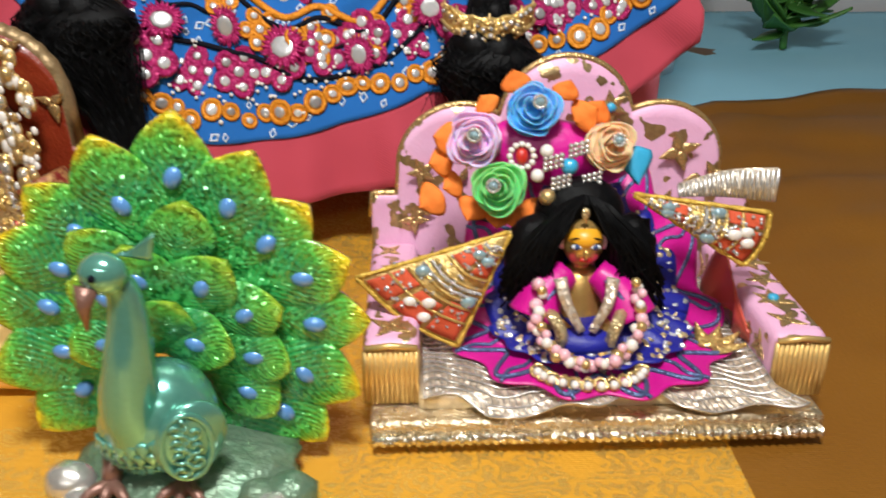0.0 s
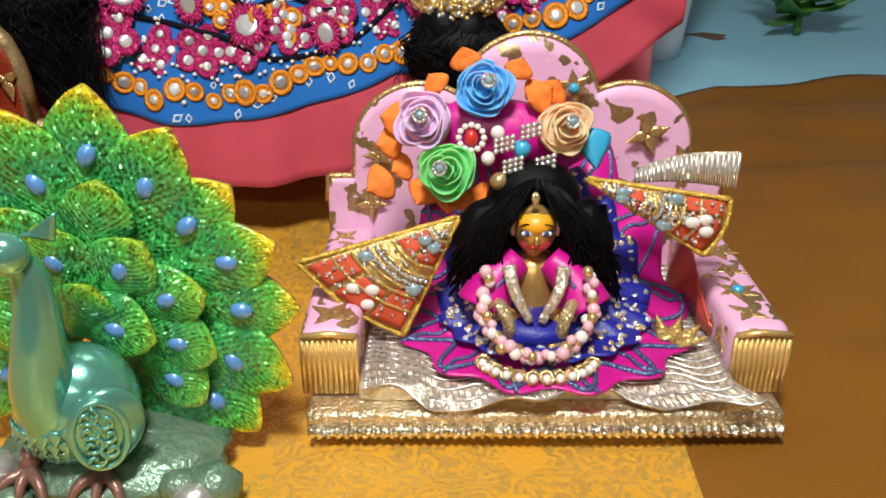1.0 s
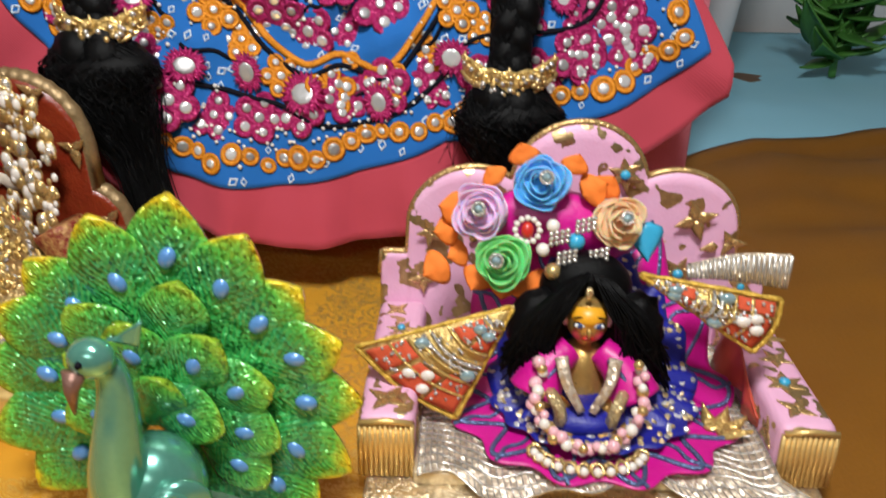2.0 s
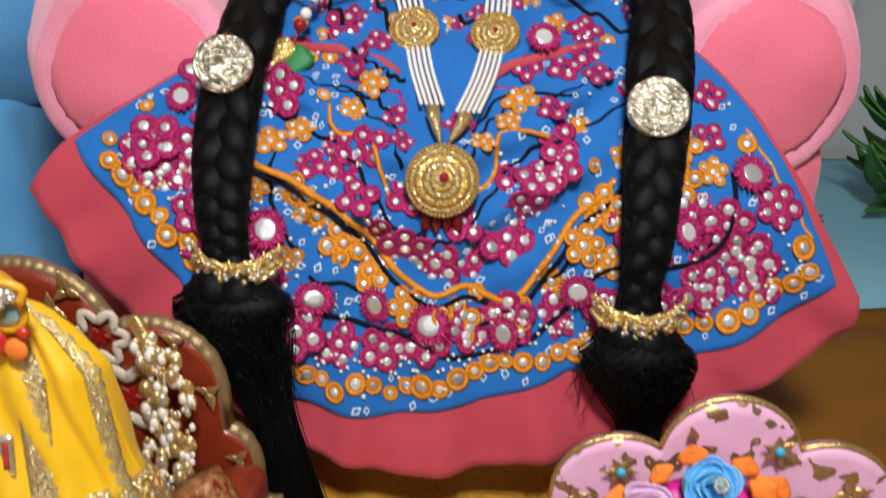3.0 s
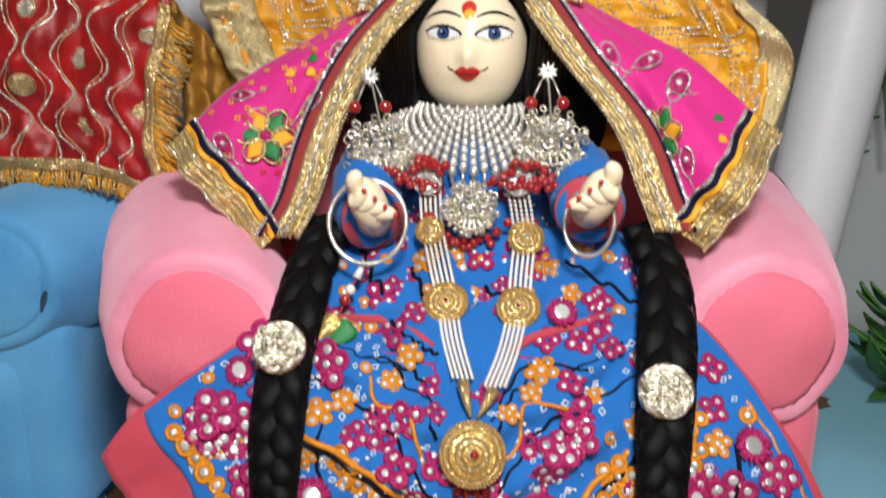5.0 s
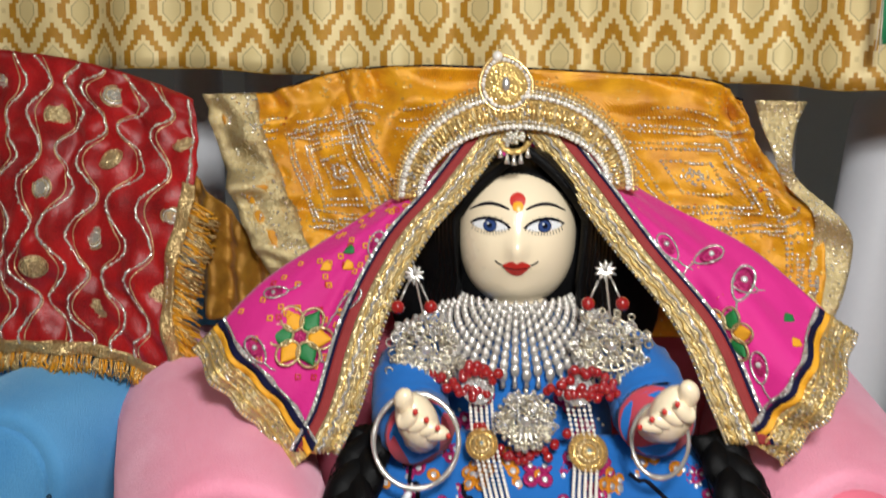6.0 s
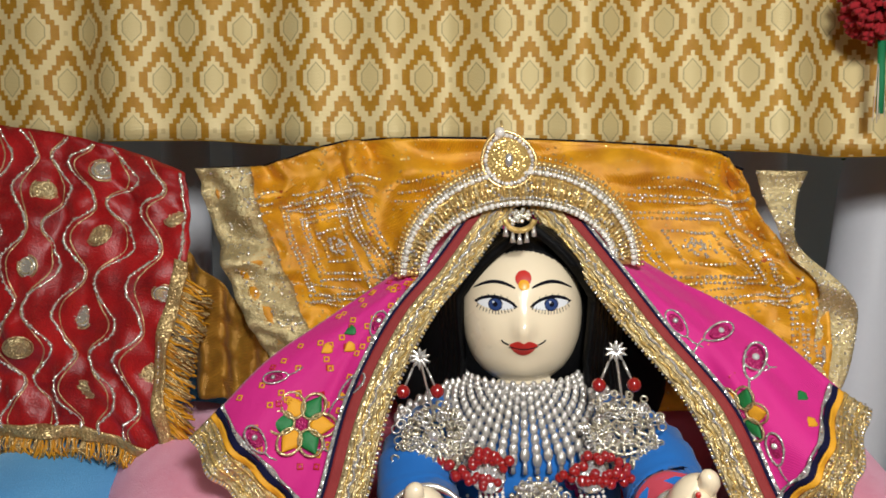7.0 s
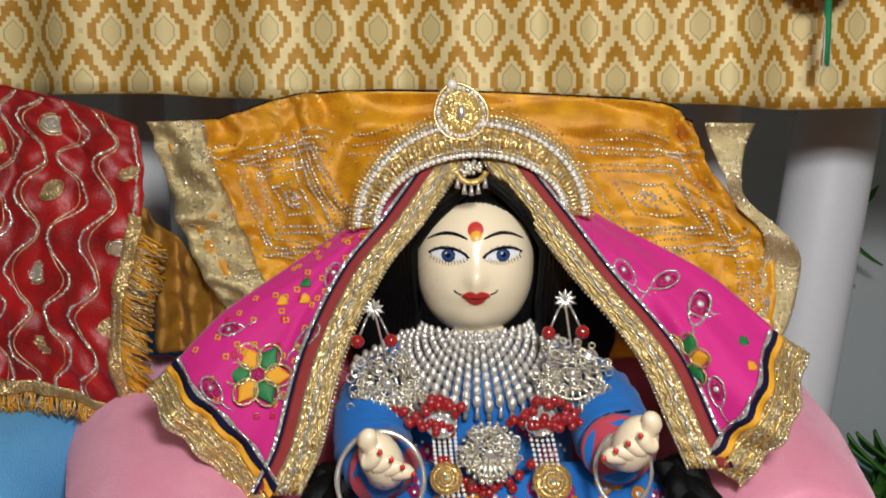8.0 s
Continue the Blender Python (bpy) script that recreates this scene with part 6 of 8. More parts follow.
medallion(Vector((-0.105, 0.531, 0.261)), 0.0135, (0, -1, 0.75), "a", RED_BEAD)
medallion(Vector((-0.058, 0.533, 0.259)), 0.0135, (0, -1, 0.75), "b", RED_BEAD)
medallion(Vector((-0.0545, 0.562, 0.2995)), 0.0115, (0.1, -1, 0.6), "c", GREY_STONE)
medallion(Vector((-0.12, 0.562, 0.302)), 0.0095, (0, -1, 0.6), "d", GREY_STONE)
for cx, cz in ((-0.123, 0.335), (-0.061, 0.336)):
    M = facing((cx, 0.571, cz), (0, -1, 0.4))
    part("fan_clasp", moved(rings_shape([[(r0 * math.cos(math.radians(a)) * (1 + 0.06 * math.sin(a * 0.6)), r0 * math.sin(math.radians(a)), 0.001 + 0.002 * (1 - r0 / 0.0105)) for a in range(0, 360, 10)] for r0 in (0.0105, 0.0095, 0.006, 0.0005)]), lambda v: M @ v), SILVER_GLIT, haar, "silver fan clasp")
for a, b in (((-0.09, 0.489, 0.223), (-0.084, 0.474, 0.207)), ((-0.071, 0.486, 0.22), (-0.08, 0.474, 0.207))):
    part("chain_end", tube([Vector(a), Vector(a).lerp(Vector(b), 0.5) + Vector((0, -0.002, 0)), Vector(b)], lambda t: 0.0035 * (1 - t) + 0.0009, 7), GOLD_LACE, haar)
PC = Vector((-0.0815, 0.4585, 0.191))
M = facing(PC, (0.05, -1, 0.42))
for r0, hgt, mat in ((0.0185, 0.002, GOLD_PALE), (0.0155, 0.0038, GOLD_GLIT), (0.0115, 0.0054, GOLD_PALE), (0.0078, 0.007, GOLD_GLIT), (0.0045, 0.0084, GOLD_PALE)):
    part("pendant_tier", moved(disc(r0, hgt, 40, 0.1), lambda v: M @ v), mat, haar)
hh = Heap(GOLD)
for r0, cnt, h0, sz in ((0.0188, 54, 0.001, 0.0013), (0.017, 48, 0.0026, 0.001), (0.0135, 40, 0.0042, 0.001), (0.0096, 30, 0.006, 0.0009), (0.006, 20, 0.0076, 0.0009)):
    for i in range(cnt):
        a = 2 * math.pi * i / cnt
        hh.add(ball(6, 4, sz), M @ Matrix.Translation((r0 * math.cos(a), r0 * math.sin(a), h0)))
tagged(hh.part("gold_grain", haar, "rows of gold grains"), "", "", "", "stuff")
part("pendant_stone", moved(ball(10, 8, 0.0026), lambda v: M @ (v + Vector((0.001, 0.0005, 0.0095)))), RED_BEAD, haar, "dark red centre stone")
for k in range(4):
    p = PC + Vector((-0.0075 + 0.005 * k, -0.001, -0.018))
    part("red_drop", tube([p + Vector((0, 0, 0.002)), p + Vector((-0.001 + 0.0007 * k, -0.001, -0.005)), p + Vector((-0.002 + 0.0014 * k, -0.001, -0.0125))], lambda t: 0.0012 + 0.0022 * math.sin(math.pi * min(1, 0.25 + 0.7 * t)), 8), RED_STONE, haar, "dark red glass drop")

# ---- bangles and the hanging charm ----
for C, R, n in ((Vector((-0.1585, 0.538, 0.3115)), 0.0255, (0.05, -1, 0.28)), (Vector((-0.0145, 0.545, 0.3145)), 0.0200, (-0.35, -1, 0.2))):
    b = thing("silver_bangle", C, "plain silver bangle with a twisted surface round the wrist", "bangle", "silver bangles")
    M = facing(C, n) @ squash(0.82 if n[0] < 0 else 1, 1.08, 1)
    part("ring", moved(tube([(R * math.cos(2 * math.pi * i / 120), R * math.sin(2 * math.pi * i / 120), 0) for i in range(120)], lambda t: 0.0016 + 0.00018 * math.sin(t * 700), 8, True), lambda v: M @ v), SILVER, b)
charm = thing("hanging_charm", (-0.178, 0.505, 0.226), "bead charm with enamel leaf hanging from the wrist", "charm")
cl = catmull([(-0.16, 0.535, 0.286), (-0.166, 0.529, 0.272), (-0.172, 0.52, 0.258), (-0.178, 0.508, 0.236), (-0.182, 0.496, 0.216), (-0.184, 0.478, 0.196), (-0.18, 0.462, 0.175)], 40)
part("thread", tube(cl, 0.0007, 5), RED_TH, charm)
part("white_cone", tube([cl[0], cl[5]], lambda t: 0.0008 + 0.0026 * t, 10), WHITE_PAINT, charm)
for i, r0, mat, nm in ((8, 0.0036, PEARL, "pearl"), (11, 0.004, RED_BEAD, "red_bead"), (24, 0.0048, PEARL, "pearl"), (28, 0.0038, GOLD, "gold_bead"), (31, 0.0036, PEARL, "pearl"), (34, 0.004, GOLD, "gold_bead"), (37, 0.0042, RED_BEAD, "red_bead"), (39, 0.004, PEARL, "pearl")):
    part(nm, moved(ball(10, 7, r0), lambda v: v + cl[i] + Vector((0, -0.003, 0))), mat, charm)
M = facing(cl[17] + Vector((0.001, -0.005, 0)), (0, -1, 0.6), 155)
part("enamel_leaf", moved(petal(0.022, 0.02, 0.1, 0.02, 9, 6), lambda v: M @ (v - Vector((0.004, 0.011, 0)))), GREEN_CLOTH, charm, "green enamel leaf")
part("gold_leaf", moved(petal(0.022, 0.016, 0.16, 0.02, 9, 6), lambda v: M @ (v - Vector((-0.005, 0.011, -0.001)))), GOLD_GLIT, charm, "gold leaf")


# ---- small throne with a crowned idol ----
TH = pose(0.06, 0.2525, 0.0, 0, 0, 2.0)


def foil_print():
    """Pink paper printed with leaf shapes in bronze gold foil."""
    m, nt, b = nodes_of("pink_foil_paper")
    v = coords(nt)
    warp = nt.nodes.new("ShaderNodeVectorMath")
    warp.operation = "MULTIPLY_ADD"
    nz = nt.nodes.new("ShaderNodeTexNoise")
    nz.inputs["Scale"].default_value = 140
    nt.links.new(v, nz.inputs["Vector"])
    warp.inputs[1].default_value = (0.010,) * 3
    nt.links.new(nz.outputs["Color"], warp.inputs[0])
    nt.links.new(v, warp.inputs[2])
    vor = nt.nodes.new("ShaderNodeTexVoronoi")
    vor.feature = "SMOOTH_F1"
    vor.inputs["Scale"].default_value = 105
    nt.links.new(warp.outputs[0], vor.inputs["Vector"])
    foil = val(nt, "LESS_THAN", vor.outputs["Distance"], 0.3)
    foil = val(nt, "MULTIPLY", foil, val(nt, "GREATER_THAN", vor.outputs["Distance"], 0.05))
    drift, fine = noise_at(nt, v, 60), noise_at(nt, v, 700, 2.0)
    gold = mixcol(nt, noise_at(nt, v, 260), (0.78, 0.58, 0.3), (0.26, 0.16, 0.07))
    nt.links.new(mixcol(nt, foil, mixcol(nt, drift, (0.84, 0.5, 0.7), (0.7, 0.34, 0.52)), gold), b.inputs["Base Color"])
    nt.links.new(val(nt, "MULTIPLY", foil, 0.8), b.inputs["Metallic"])
    nt.links.new(val(nt, "SUBTRACT", 0.5, val(nt, "MULTIPLY", foil, 0.22)), b.inputs["Roughness"])
    bump_to(nt, b, val(nt, "ADD", val(nt, "MULTIPLY", foil, 0.8), val(nt, "MULTIPLY", fine, 0.6)), 0.5, 0.0006)
    return m


PINK_BOARD = foil_print()
RIB_GOLD = stuff("ribbed_gold_paper", (0.86, 0.62, 0.26), 0.34, 0.6, (0.66, 0.43, 0.13), 90, 700, 0.4, 0.0005)
ROPE_GOLD = stuff("pale_gold_foil", (0.84, 0.74, 0.55), 0.32, 0.55, (0.66, 0.52, 0.32), 90, 500, 0.6, 0.0008)
GOLD_LEAFM = stuff("bronze_gold_foil", (0.74, 0.52, 0.24), 0.28, 0.75, (0.42, 0.26, 0.09), 200, 900, 0.7, 0.0007)
throne = thing("small_throne", (0.06, 0.3, 0.0), "small pink and gold throne with a scalloped back", "throne")


def tp(name, shape, mat, label="", smooth=True, parent=None):
    return part(name, moved(shape, lambda v: TH @ v), mat, parent or throne, label, smooth)


tp("base_plate", rounded_box(-0.088, 0.088, 0.0, 0.118, 0.0005, 0.0105, 0.0022, 3), stuff("streaked_gold_foil", (0.9, 0.78, 0.56), 0.26, 0.85, (0.6, 0.45, 0.24), 160, 500, 0.9, 0.0016))
rope = []
for i in range(240):
    rope.append((-0.087 + 0.174 * i / 239, -0.001, 0.0036))
tp("rope_trim", tube(rope, lambda t: 0.0024 + 0.0006 * math.sin(t * 330), 8), FOIL, "twisted silver rope trim")
tp("seat_board", rounded_box(-0.069, 0.069, 0.008, 0.108, 0.0105, 0.017, 0.001, 2), ROPE_GOLD)


def back_top(x):
    z = 0.062 if abs(x) < 0.0905 else 0.05
    for cx, cz, r in ((0.0, 0.096, 0.030), (0.044, 0.0745, 0.030), (-0.047, 0.0745, 0.030)):
        if abs(x - cx) < r:
            z = max(z, cz + math.sqrt(r * r - (x - cx) ** 2))
    return z


BX = [-0.0905 + 0.181 * i / 180 for i in range(181)]


def back_at(u, v):
    x = -0.0905 + 0.181 * u
    return Vector((x, 0.106 + 0.004 * (v - 0.5), 0.013 + (back_top(x) - 0.013) * v))


back = tp("back_panel", sheet(lambda u, v: back_at(u, v), 180, 14, 0.006), PINK_BOARD)
tp("back_rim", tube([Vector((x, 0.1095, back_top(x))) for x in BX], 0.0017, 7, False, 1.0), GOLD_LEAFM, "dull gold rim")
for s in (-1, 1):
    x0, x1 = (-0.0905, -0.0685) if s < 0 else (0.0685, 0.0905)
    arm = tp("armrest", rounded_box(x0, x1, 0.013, 0.106, 0.0105, 0.0385, 0.0045, 4), PINK_BOARD)
    for k in range(11):
        xr = x0 + 0.0012 + (x1 - x0 - 0.0024) * k / 10
        tp("gold_rib", tube([(xr, 0.0122, 0.0118), (xr, 0.0118, 0.025), (xr, 0.0125, 0.0352)], 0.00115, 6), RIB_GOLD, "", True, arm)
    tp("front_edge", tube([(x0 + 0.001, 0.0122, 0.0362), ((x0 + x1) / 2, 0.0115, 0.0378), (x1 - 0.001, 0.0122, 0.0362)], 0.0013, 6), RIB_GOLD, "", True, arm)
PET = petal(0.0078, 0.0046, 0.05, 0.02, 6, 4)


def foil_flower(m, n, size, stone, parent, start=0.0):
    for k in range(n):
        put("foil_petal", PETMESH, parent, "", TH @ m @ pose(0, 0, 0, 0, 0, start + 360 * k / n) @ Matrix.Scale(size * 1.05, 4))
    if stone:
        put("blue_stone", STONEMESH, parent, "turquoise blue stone", TH @ m @ Matrix.Scale(size, 4))


PETMESH = mesh_of("foil_petal", PET[0], PET[1], [GOLD_LEAFM])
sd = disc(0.0023, 0.0016, 12, 0.3)
STONEMESH = mesh_of("blue_stone", sd[0], sd[1], [BLUE_STONE])
rt = random.Random(7)
for x, z, n, st, sz in ((0.053, 0.083, 4, False, 1.25), (0.019, 0.104, 6, True, 1.0), (0.048, 0.056, 6, True, 1.1), (0.078, 0.05, 6, True, 0.8), (-0.048, 0.09, 6, True, 1.0), (-0.083, 0.055, 6, True, 0.75), (-0.066, 0.074, 5, False, 0.9), (0.034, 0.07, 5, False, 0.9), (0.07, 0.072, 3, False, 0.9), (0.005, 0.118, 3, False, 0.9), (0.062, 0.1, 3, False, 0.7),
                        (-0.02, 0.116, 3, False, 0.9), (0.03, 0.094, 3, False, 0.8), (-0.07, 0.05, 4, False, 0.9), (-0.035, 0.1, 3, False, 0.8), (0.072, 0.088, 3, False, 0.7)):
    if z < back_top(x) - 0.009:
        foil_flower(facing((x, 0.1035, z), (0, -1, 0)), n, sz, st, back, rt.uniform(0, 60))
for k in range(18):
    x = rt.uniform(-0.086, 0.086)
    z = rt.uniform(0.03, back_top(x) - 0.011)
    if abs(x) > 0.03 or z > 0.105:
        put("foil_petal", PETMESH, back, "", TH @ facing((x, 0.1036, z), (0, -1, 0)) @ pose(0, 0, 0, 0, 0, rt.uniform(0, 360)) @ Matrix.Scale(rt.uniform(0.7, 1.1), 4))
for s in (-1, 1):
    for y, n, st in ((0.025, 4, False), (0.042, 6, True), (0.06, 5, False), (0.078, 6, s < 0), (0.095, 4, False)):
        foil_flower(pose(s * 0.0795 + rt.uniform(-0.003, 0.003), y, 0.0386), n, rt.uniform(0.8, 1.2), st, throne, rt.uniform(0, 60))
        foil_flower(facing((s * 0.0685 - s * 0.0003, y, 0.027), (-s, 0, 0)), 3, 0.9, False, throne, rt.uniform(0, 60))

mat_ = thing("silver_net_mat", (0.06, 0.275, 0.017), "wavy silver net ribbon mat spread on the throne seat", "mat")


def mat_at(u, v):
    x = -0.067 + 0.135 * u + 0.009 * u * max(0.0, 1 - v / 0.09)
    front = 0.0005 + 0.0045 * math.sin(u * 11 + 0.8) + 0.003 * math.sin(u * 24)
    y = front + (0.1 - front) * v
    z = 0.0195 + 0.0022 * math.sin(u * 11 + 2 + v) * (1 - v) + 0.001 * math.sin(u * 37 + v * 9)
    z -= 0.006 * max(0.0, 0.12 - v) / 0.12 * (0.5 + 0.5 * math.sin(u * 11))
    return TH @ Vector((x, y, max(z, 0.0178 if y > 0.0075 else 0.0115 + 0.006 * max(0.0, y / 0.0075))))


NET = glitter("silver_net", (0.78, 0.67, 0.54), 0.4, 700, 0.4, (0.5, 0.39, 0.29), 0.6)
part("net_cloth", sheet(mat_at, 90, 40, 0.0006), NET, mat_)
hh = Heap(SILVER)
for k in range(24):
    hh.add(tube([mat_at(i / 80, k / 24) + Vector((0, 0, 0.0006)) for i in range(81)], 0.0005, 4))
for k in range(60):
    hh.add(tube([mat_at(k / 59, i / 20) + Vector((0, 0, 0.0004)) for i in range(21)], 0.00028, 4))
tagged(hh.part("silver_thread", mat_, "crossing silver threads"), "", "", "", "stuff")

# idol, one mesh
G0 = Vector((0.0565, 0.300, 0.0))
idol = Heap(BRASS, YELLOW_PAINT, WHITE_PAINT, IRIS, RED_PAINT, BLACK, PEARL_PINK)
FC = G0 + Vector((0, -0.003, 0.0645))
idol.add(moved(ball(24, 18, 1), lambda v: FC + Vector((v.x * 0.0082, v.y * 0.0078, v.z * 0.0098))))
idol.add(moved(lathe([(0.0035, 0.05), (0.0035, 0.057)], 14), lambda v: v + G0))
idol.add(moved(lathe([(0.014, 0.024), (0.013, 0.032), (0.009, 0.042), (0.0085, 0.05), (0.004, 0.053)], 20), lambda v: v + G0))
idol.add(moved(ball(18, 10, 1), lambda v: FC + Vector((v.x * 0.0074, -0.0014 + v.y * 0.0072, 0.0033 + v.z * 0.0052))), None, 1)
idol.add(moved(ball(8, 6, 1), lambda v: FC + Vector((v.x * 0.0012, -0.0085 + v.y * 0.0016, -0.0016 + v.z * 0.0022))), None, 0)
for s in (-1, 1):
    e = FC + Vector((s * 0.0036, -0.0069, 0.0012))
    idol.add(moved(ball(12, 8, 1), lambda v: e + Vector((v.x * 0.0027, v.y * 0.0009, v.z * 0.0016))), None, 5)
    idol.add(moved(ball(12, 8, 1), lambda v: e + Vector((v.x * 0.0024, -0.0002 + v.y * 0.0010, v.z * 0.0013))), None, 2)
    idol.add(moved(ball(10, 8, 1), lambda v: e + Vector((v.x * 0.0012, -0.0006 + v.y * 0.0009, v.z * 0.0013))), None, 3)
    idol.add(moved(ball(8, 6, 1), lambda v: FC + Vector((s * 0.0086 + v.x * 0.0014, 0.0005 + v.y * 0.002, v.z * 0.0034))), None, 6)
    idol.add(tube(catmull([e + Vector((-s * 0.0022, 0, 0.0028)), e + Vector((0, -0.0005, 0.0038)), e + Vector((s * 0.0026, 0.0008, 0.0026))], 8), 0.0003, 5), None, 5)
    idol.add(tube(catmull([G0 + Vector((s * 0.009, -0.002, 0.047)), G0 + Vector((s * 0.015, -0.01, 0.038)), G0 + Vector((s * 0.007, -0.02, 0.033))], 10), 0.0028, 10))
    idol.add(tube(catmull([G0 + Vector((s * 0.01, -0.004, 0.026)), G0 + Vector((s * 0.017, -0.018, 0.025)), G0 + Vector((s * 0.004, -0.026, 0.025))], 10), 0.0038, 10))
idol.add(moved(ball(10, 6, 1), lambda v: FC + Vector((v.x * 0.0026, -0.0073 + v.y * 0.001, -0.0045 + v.z * 0.0009))), None, 4)
tagged(idol.part("brass_idol"), "small polished brass idol with painted eyes seated on the throne", "idol")

gown = thing("idol_gown", (0.06, 0.295, 0.02), "magenta and royal blue gathered gown with silver zigzag trim", "gown")


def gown_ring(u, k, amp, n):
    """k: 0 at the waist, 1 at the rim."""
    a = 2 * math.pi * u
    R = 0.01 + 0.0465 * k
    ruff = 1 + 0.05 * k * math.sin(a * n)
    x, y = R * ruff * math.cos(a) * 1.03, R * ruff * math.sin(a) * 0.92
    tilt = 0.30 * y + 0.05 * max(0.0, y / 0.05) ** 1.3
    z = 0.0335 - 0.012 * k ** 1.5 + tilt + amp * k * math.sin(a * n) - 0.004 * k
    return Vector((0.0615 + x, 0.302 + y, max(z, 0.0215)))


SATIN_MAG = stuff("magenta_satin", (0.68, 0.006, 0.3), 0.38, 0.0, (0.45, 0.004, 0.19), 70, 800, 0.3, 0.0005, sheen=0.2)
DENIM_TRIM = glitter("blue_silver_trim", (0.2, 0.28, 0.5), 0.4, 2200, 0.5, (0.03, 0.05, 0.16), 0.6)
part("outer_frill", sheet(lambda u, v: gown_ring(u, 0.35 + 0.65 * v, 0.0035, 13), 208, 12, 0.0008), SATIN_MAG, gown, "magenta satin frill")
part("inner_frill", sheet(lambda u, v: gown_ring(u, 0.05 + 0.62 * v, 0.003, 17) + Vector((0, -0.001, 0.0045)), 200, 10, 0.0008), ROYAL, gown, "royal blue satin frill")
zz = []
for i in range(273):
    u = i / 273
    k = 0.83 + 0.13 * math.sin(2 * math.pi * u * 13 + 0.5)
    zz.append(gown_ring(u, k, 0.0035, 13) + Vector((0, 0, 0.0012)))
part("zigzag_trim", tube(zz, 0.0011, 6, True), DENIM_TRIM, gown, "blue silver cord")
for i in range(13):
    u = (i + 0.25) / 13
    part("spoke_trim", tube([gown_ring(u + 0.004 * math.sin(j), 0.6 + 0.4 * j / 8, 0.0035, 13) + Vector((0, 0, 0.0012)) for j in range(9)], 0.0009, 6), DENIM_TRIM, gown, "blue silver cord")
hh = Heap(SILVER_GLIT, GOLD_PALE, MIRROR)
for i in range(300):
    u, k = random.random(), random.uniform(0.35, 0.66)
    hh.add(disc(0.0014, 0.0004, 5, 0), Matrix.Translation(gown_ring(u, k, 0.003, 17) + Vector((0, -0.001, 0.0055))) @ pose(0, 0, 0, random.uniform(0, 50), jit(30), 0), i % 3)
tagged(hh.part("sequin", gown, "silver and gold sequins"), "", "", "", "stuff")
for s in (-1, 1):
    part("sleeve", moved(tube(catmull([G0 + Vector((s * 0.006, -0.004, 0.052)), G0 + Vector((s * 0.015, -0.009, 0.045)), G0 + Vector((s * 0.0195, -0.013, 0.036))], 14), lambda t: 0.006 + 0.005 * t, 16), lambda v: v + Vector((0, 0, 0.001 * noise.noise(v * 200)))), SATIN_MAG, gown)
    part("sleeve_cord", tube(catmull([G0 + Vector((s * 0.008, -0.014, 0.053)), G0 + Vector((s * 0.017, -0.019, 0.043)), G0 + Vector((s * 0.01, -0.023, 0.038))], 12), 0.0009, 6), DENIM_TRIM, gown)
    part("collar", tube(catmull([G0 + Vector((s * 0.0105, -0.017, 0.0555)), G0 + Vector((s * 0.008, -0.0225, 0.047)), G0 + Vector((s * 0.002, -0.0255, 0.036))], 12), lambda t: 0.0027 - 0.001 * t, 10, False, 0.3), NET, gown, "pale gold V collar")
    part("cuff", moved(torus(0.0062, 0.0026, 18, 6), lambda v: facing(G0 + Vector((s * 0.0125, -0.021, 0.035)), (s * 0.9, -0.4, -0.2)) @ v), GOLD_PALE, gown, "pale gold cuff")
part("lap_cloth", moved(ball(20, 10, 1), lambda v: G0 + Vector((v.x * 0.017, -0.017 + v.y * 0.012, 0.0295 + v.z * 0.006 + 0.001 * noise.noise(v * 6)))), ROYAL, gown, "royal blue lap cloth")

wig2 = thing("idol_wig", (0.06, 0.31, 0.06), "fluffy black wig on the small idol", "wig")
hh = Heap(HAIR)
hh.add(moved(ball(30, 18, 1), lambda v: G0 + Vector((v.x * 0.019, 0.011 + v.y * 0.012, 0.071 + v.z * 0.0165))))
for s in (-1, 1):
    hh.add(moved(ball(24, 14, 1), lambda v: G0 + Vector((s * 0.019 + v.x * 0.0125, 0.003 + v.y * 0.01, 0.056 + v.z * 0.018)) + Vector((0.002, 0, 0.002)) * noise.noise(v * 3)))
hh.part("hair_mass", wig2)
hh = Heap(HAIR)
for i in range(420):
    s = random.choice((-1, 1))
    x = s * random.uniform(0.001, 0.02)
    a = G0 + Vector((x * 0.5, -0.001 - 0.004 * random.random(), 0.085 - abs(x) * 0.25))
    b = G0 + Vector((x + s * 0.008, -0.007 - 0.004 * random.random(), 0.069 - abs(x) * 0.4))
    c = G0 + Vector((s * random.uniform(0.012, 0.034), -0.008 + jit(0.004), random.uniform(0.036, 0.055)))
    hh.add(tube(catmull([a, b, c], 9), random.uniform(0.0003, 0.0007), 3))
tagged(hh.part("loose_hair", wig2, "fine loose black hair"), "", "", "", "stuff")
part("hair_jewel", moved(ball(10, 8, 1), lambda v: G0 + Vector((-0.001 + v.x * 0.0016, -0.0095 + v.y * 0.001, 0.0795 + v.z * 0.0027))), GOLD_PALE, wig2, "small drop jewel")

# turban with cloth roses
turban = thing("idol_turban", (0.04, 0.318, 0.09), "magenta turban with pastel cloth roses, orange petals and silver beads", "turban")
part("wrap", moved(ball(30, 16, 1), lambda v: Vector((0.046, 0.327, 0.092)) + Vector((v.x * 0.034, v.y * 0.011, v.z * 0.0145 + v.x * -0.004)) * (1 + 0.04 * math.sin(v.z * 14 + v.x * 6))), SATIN_MAG, turban)


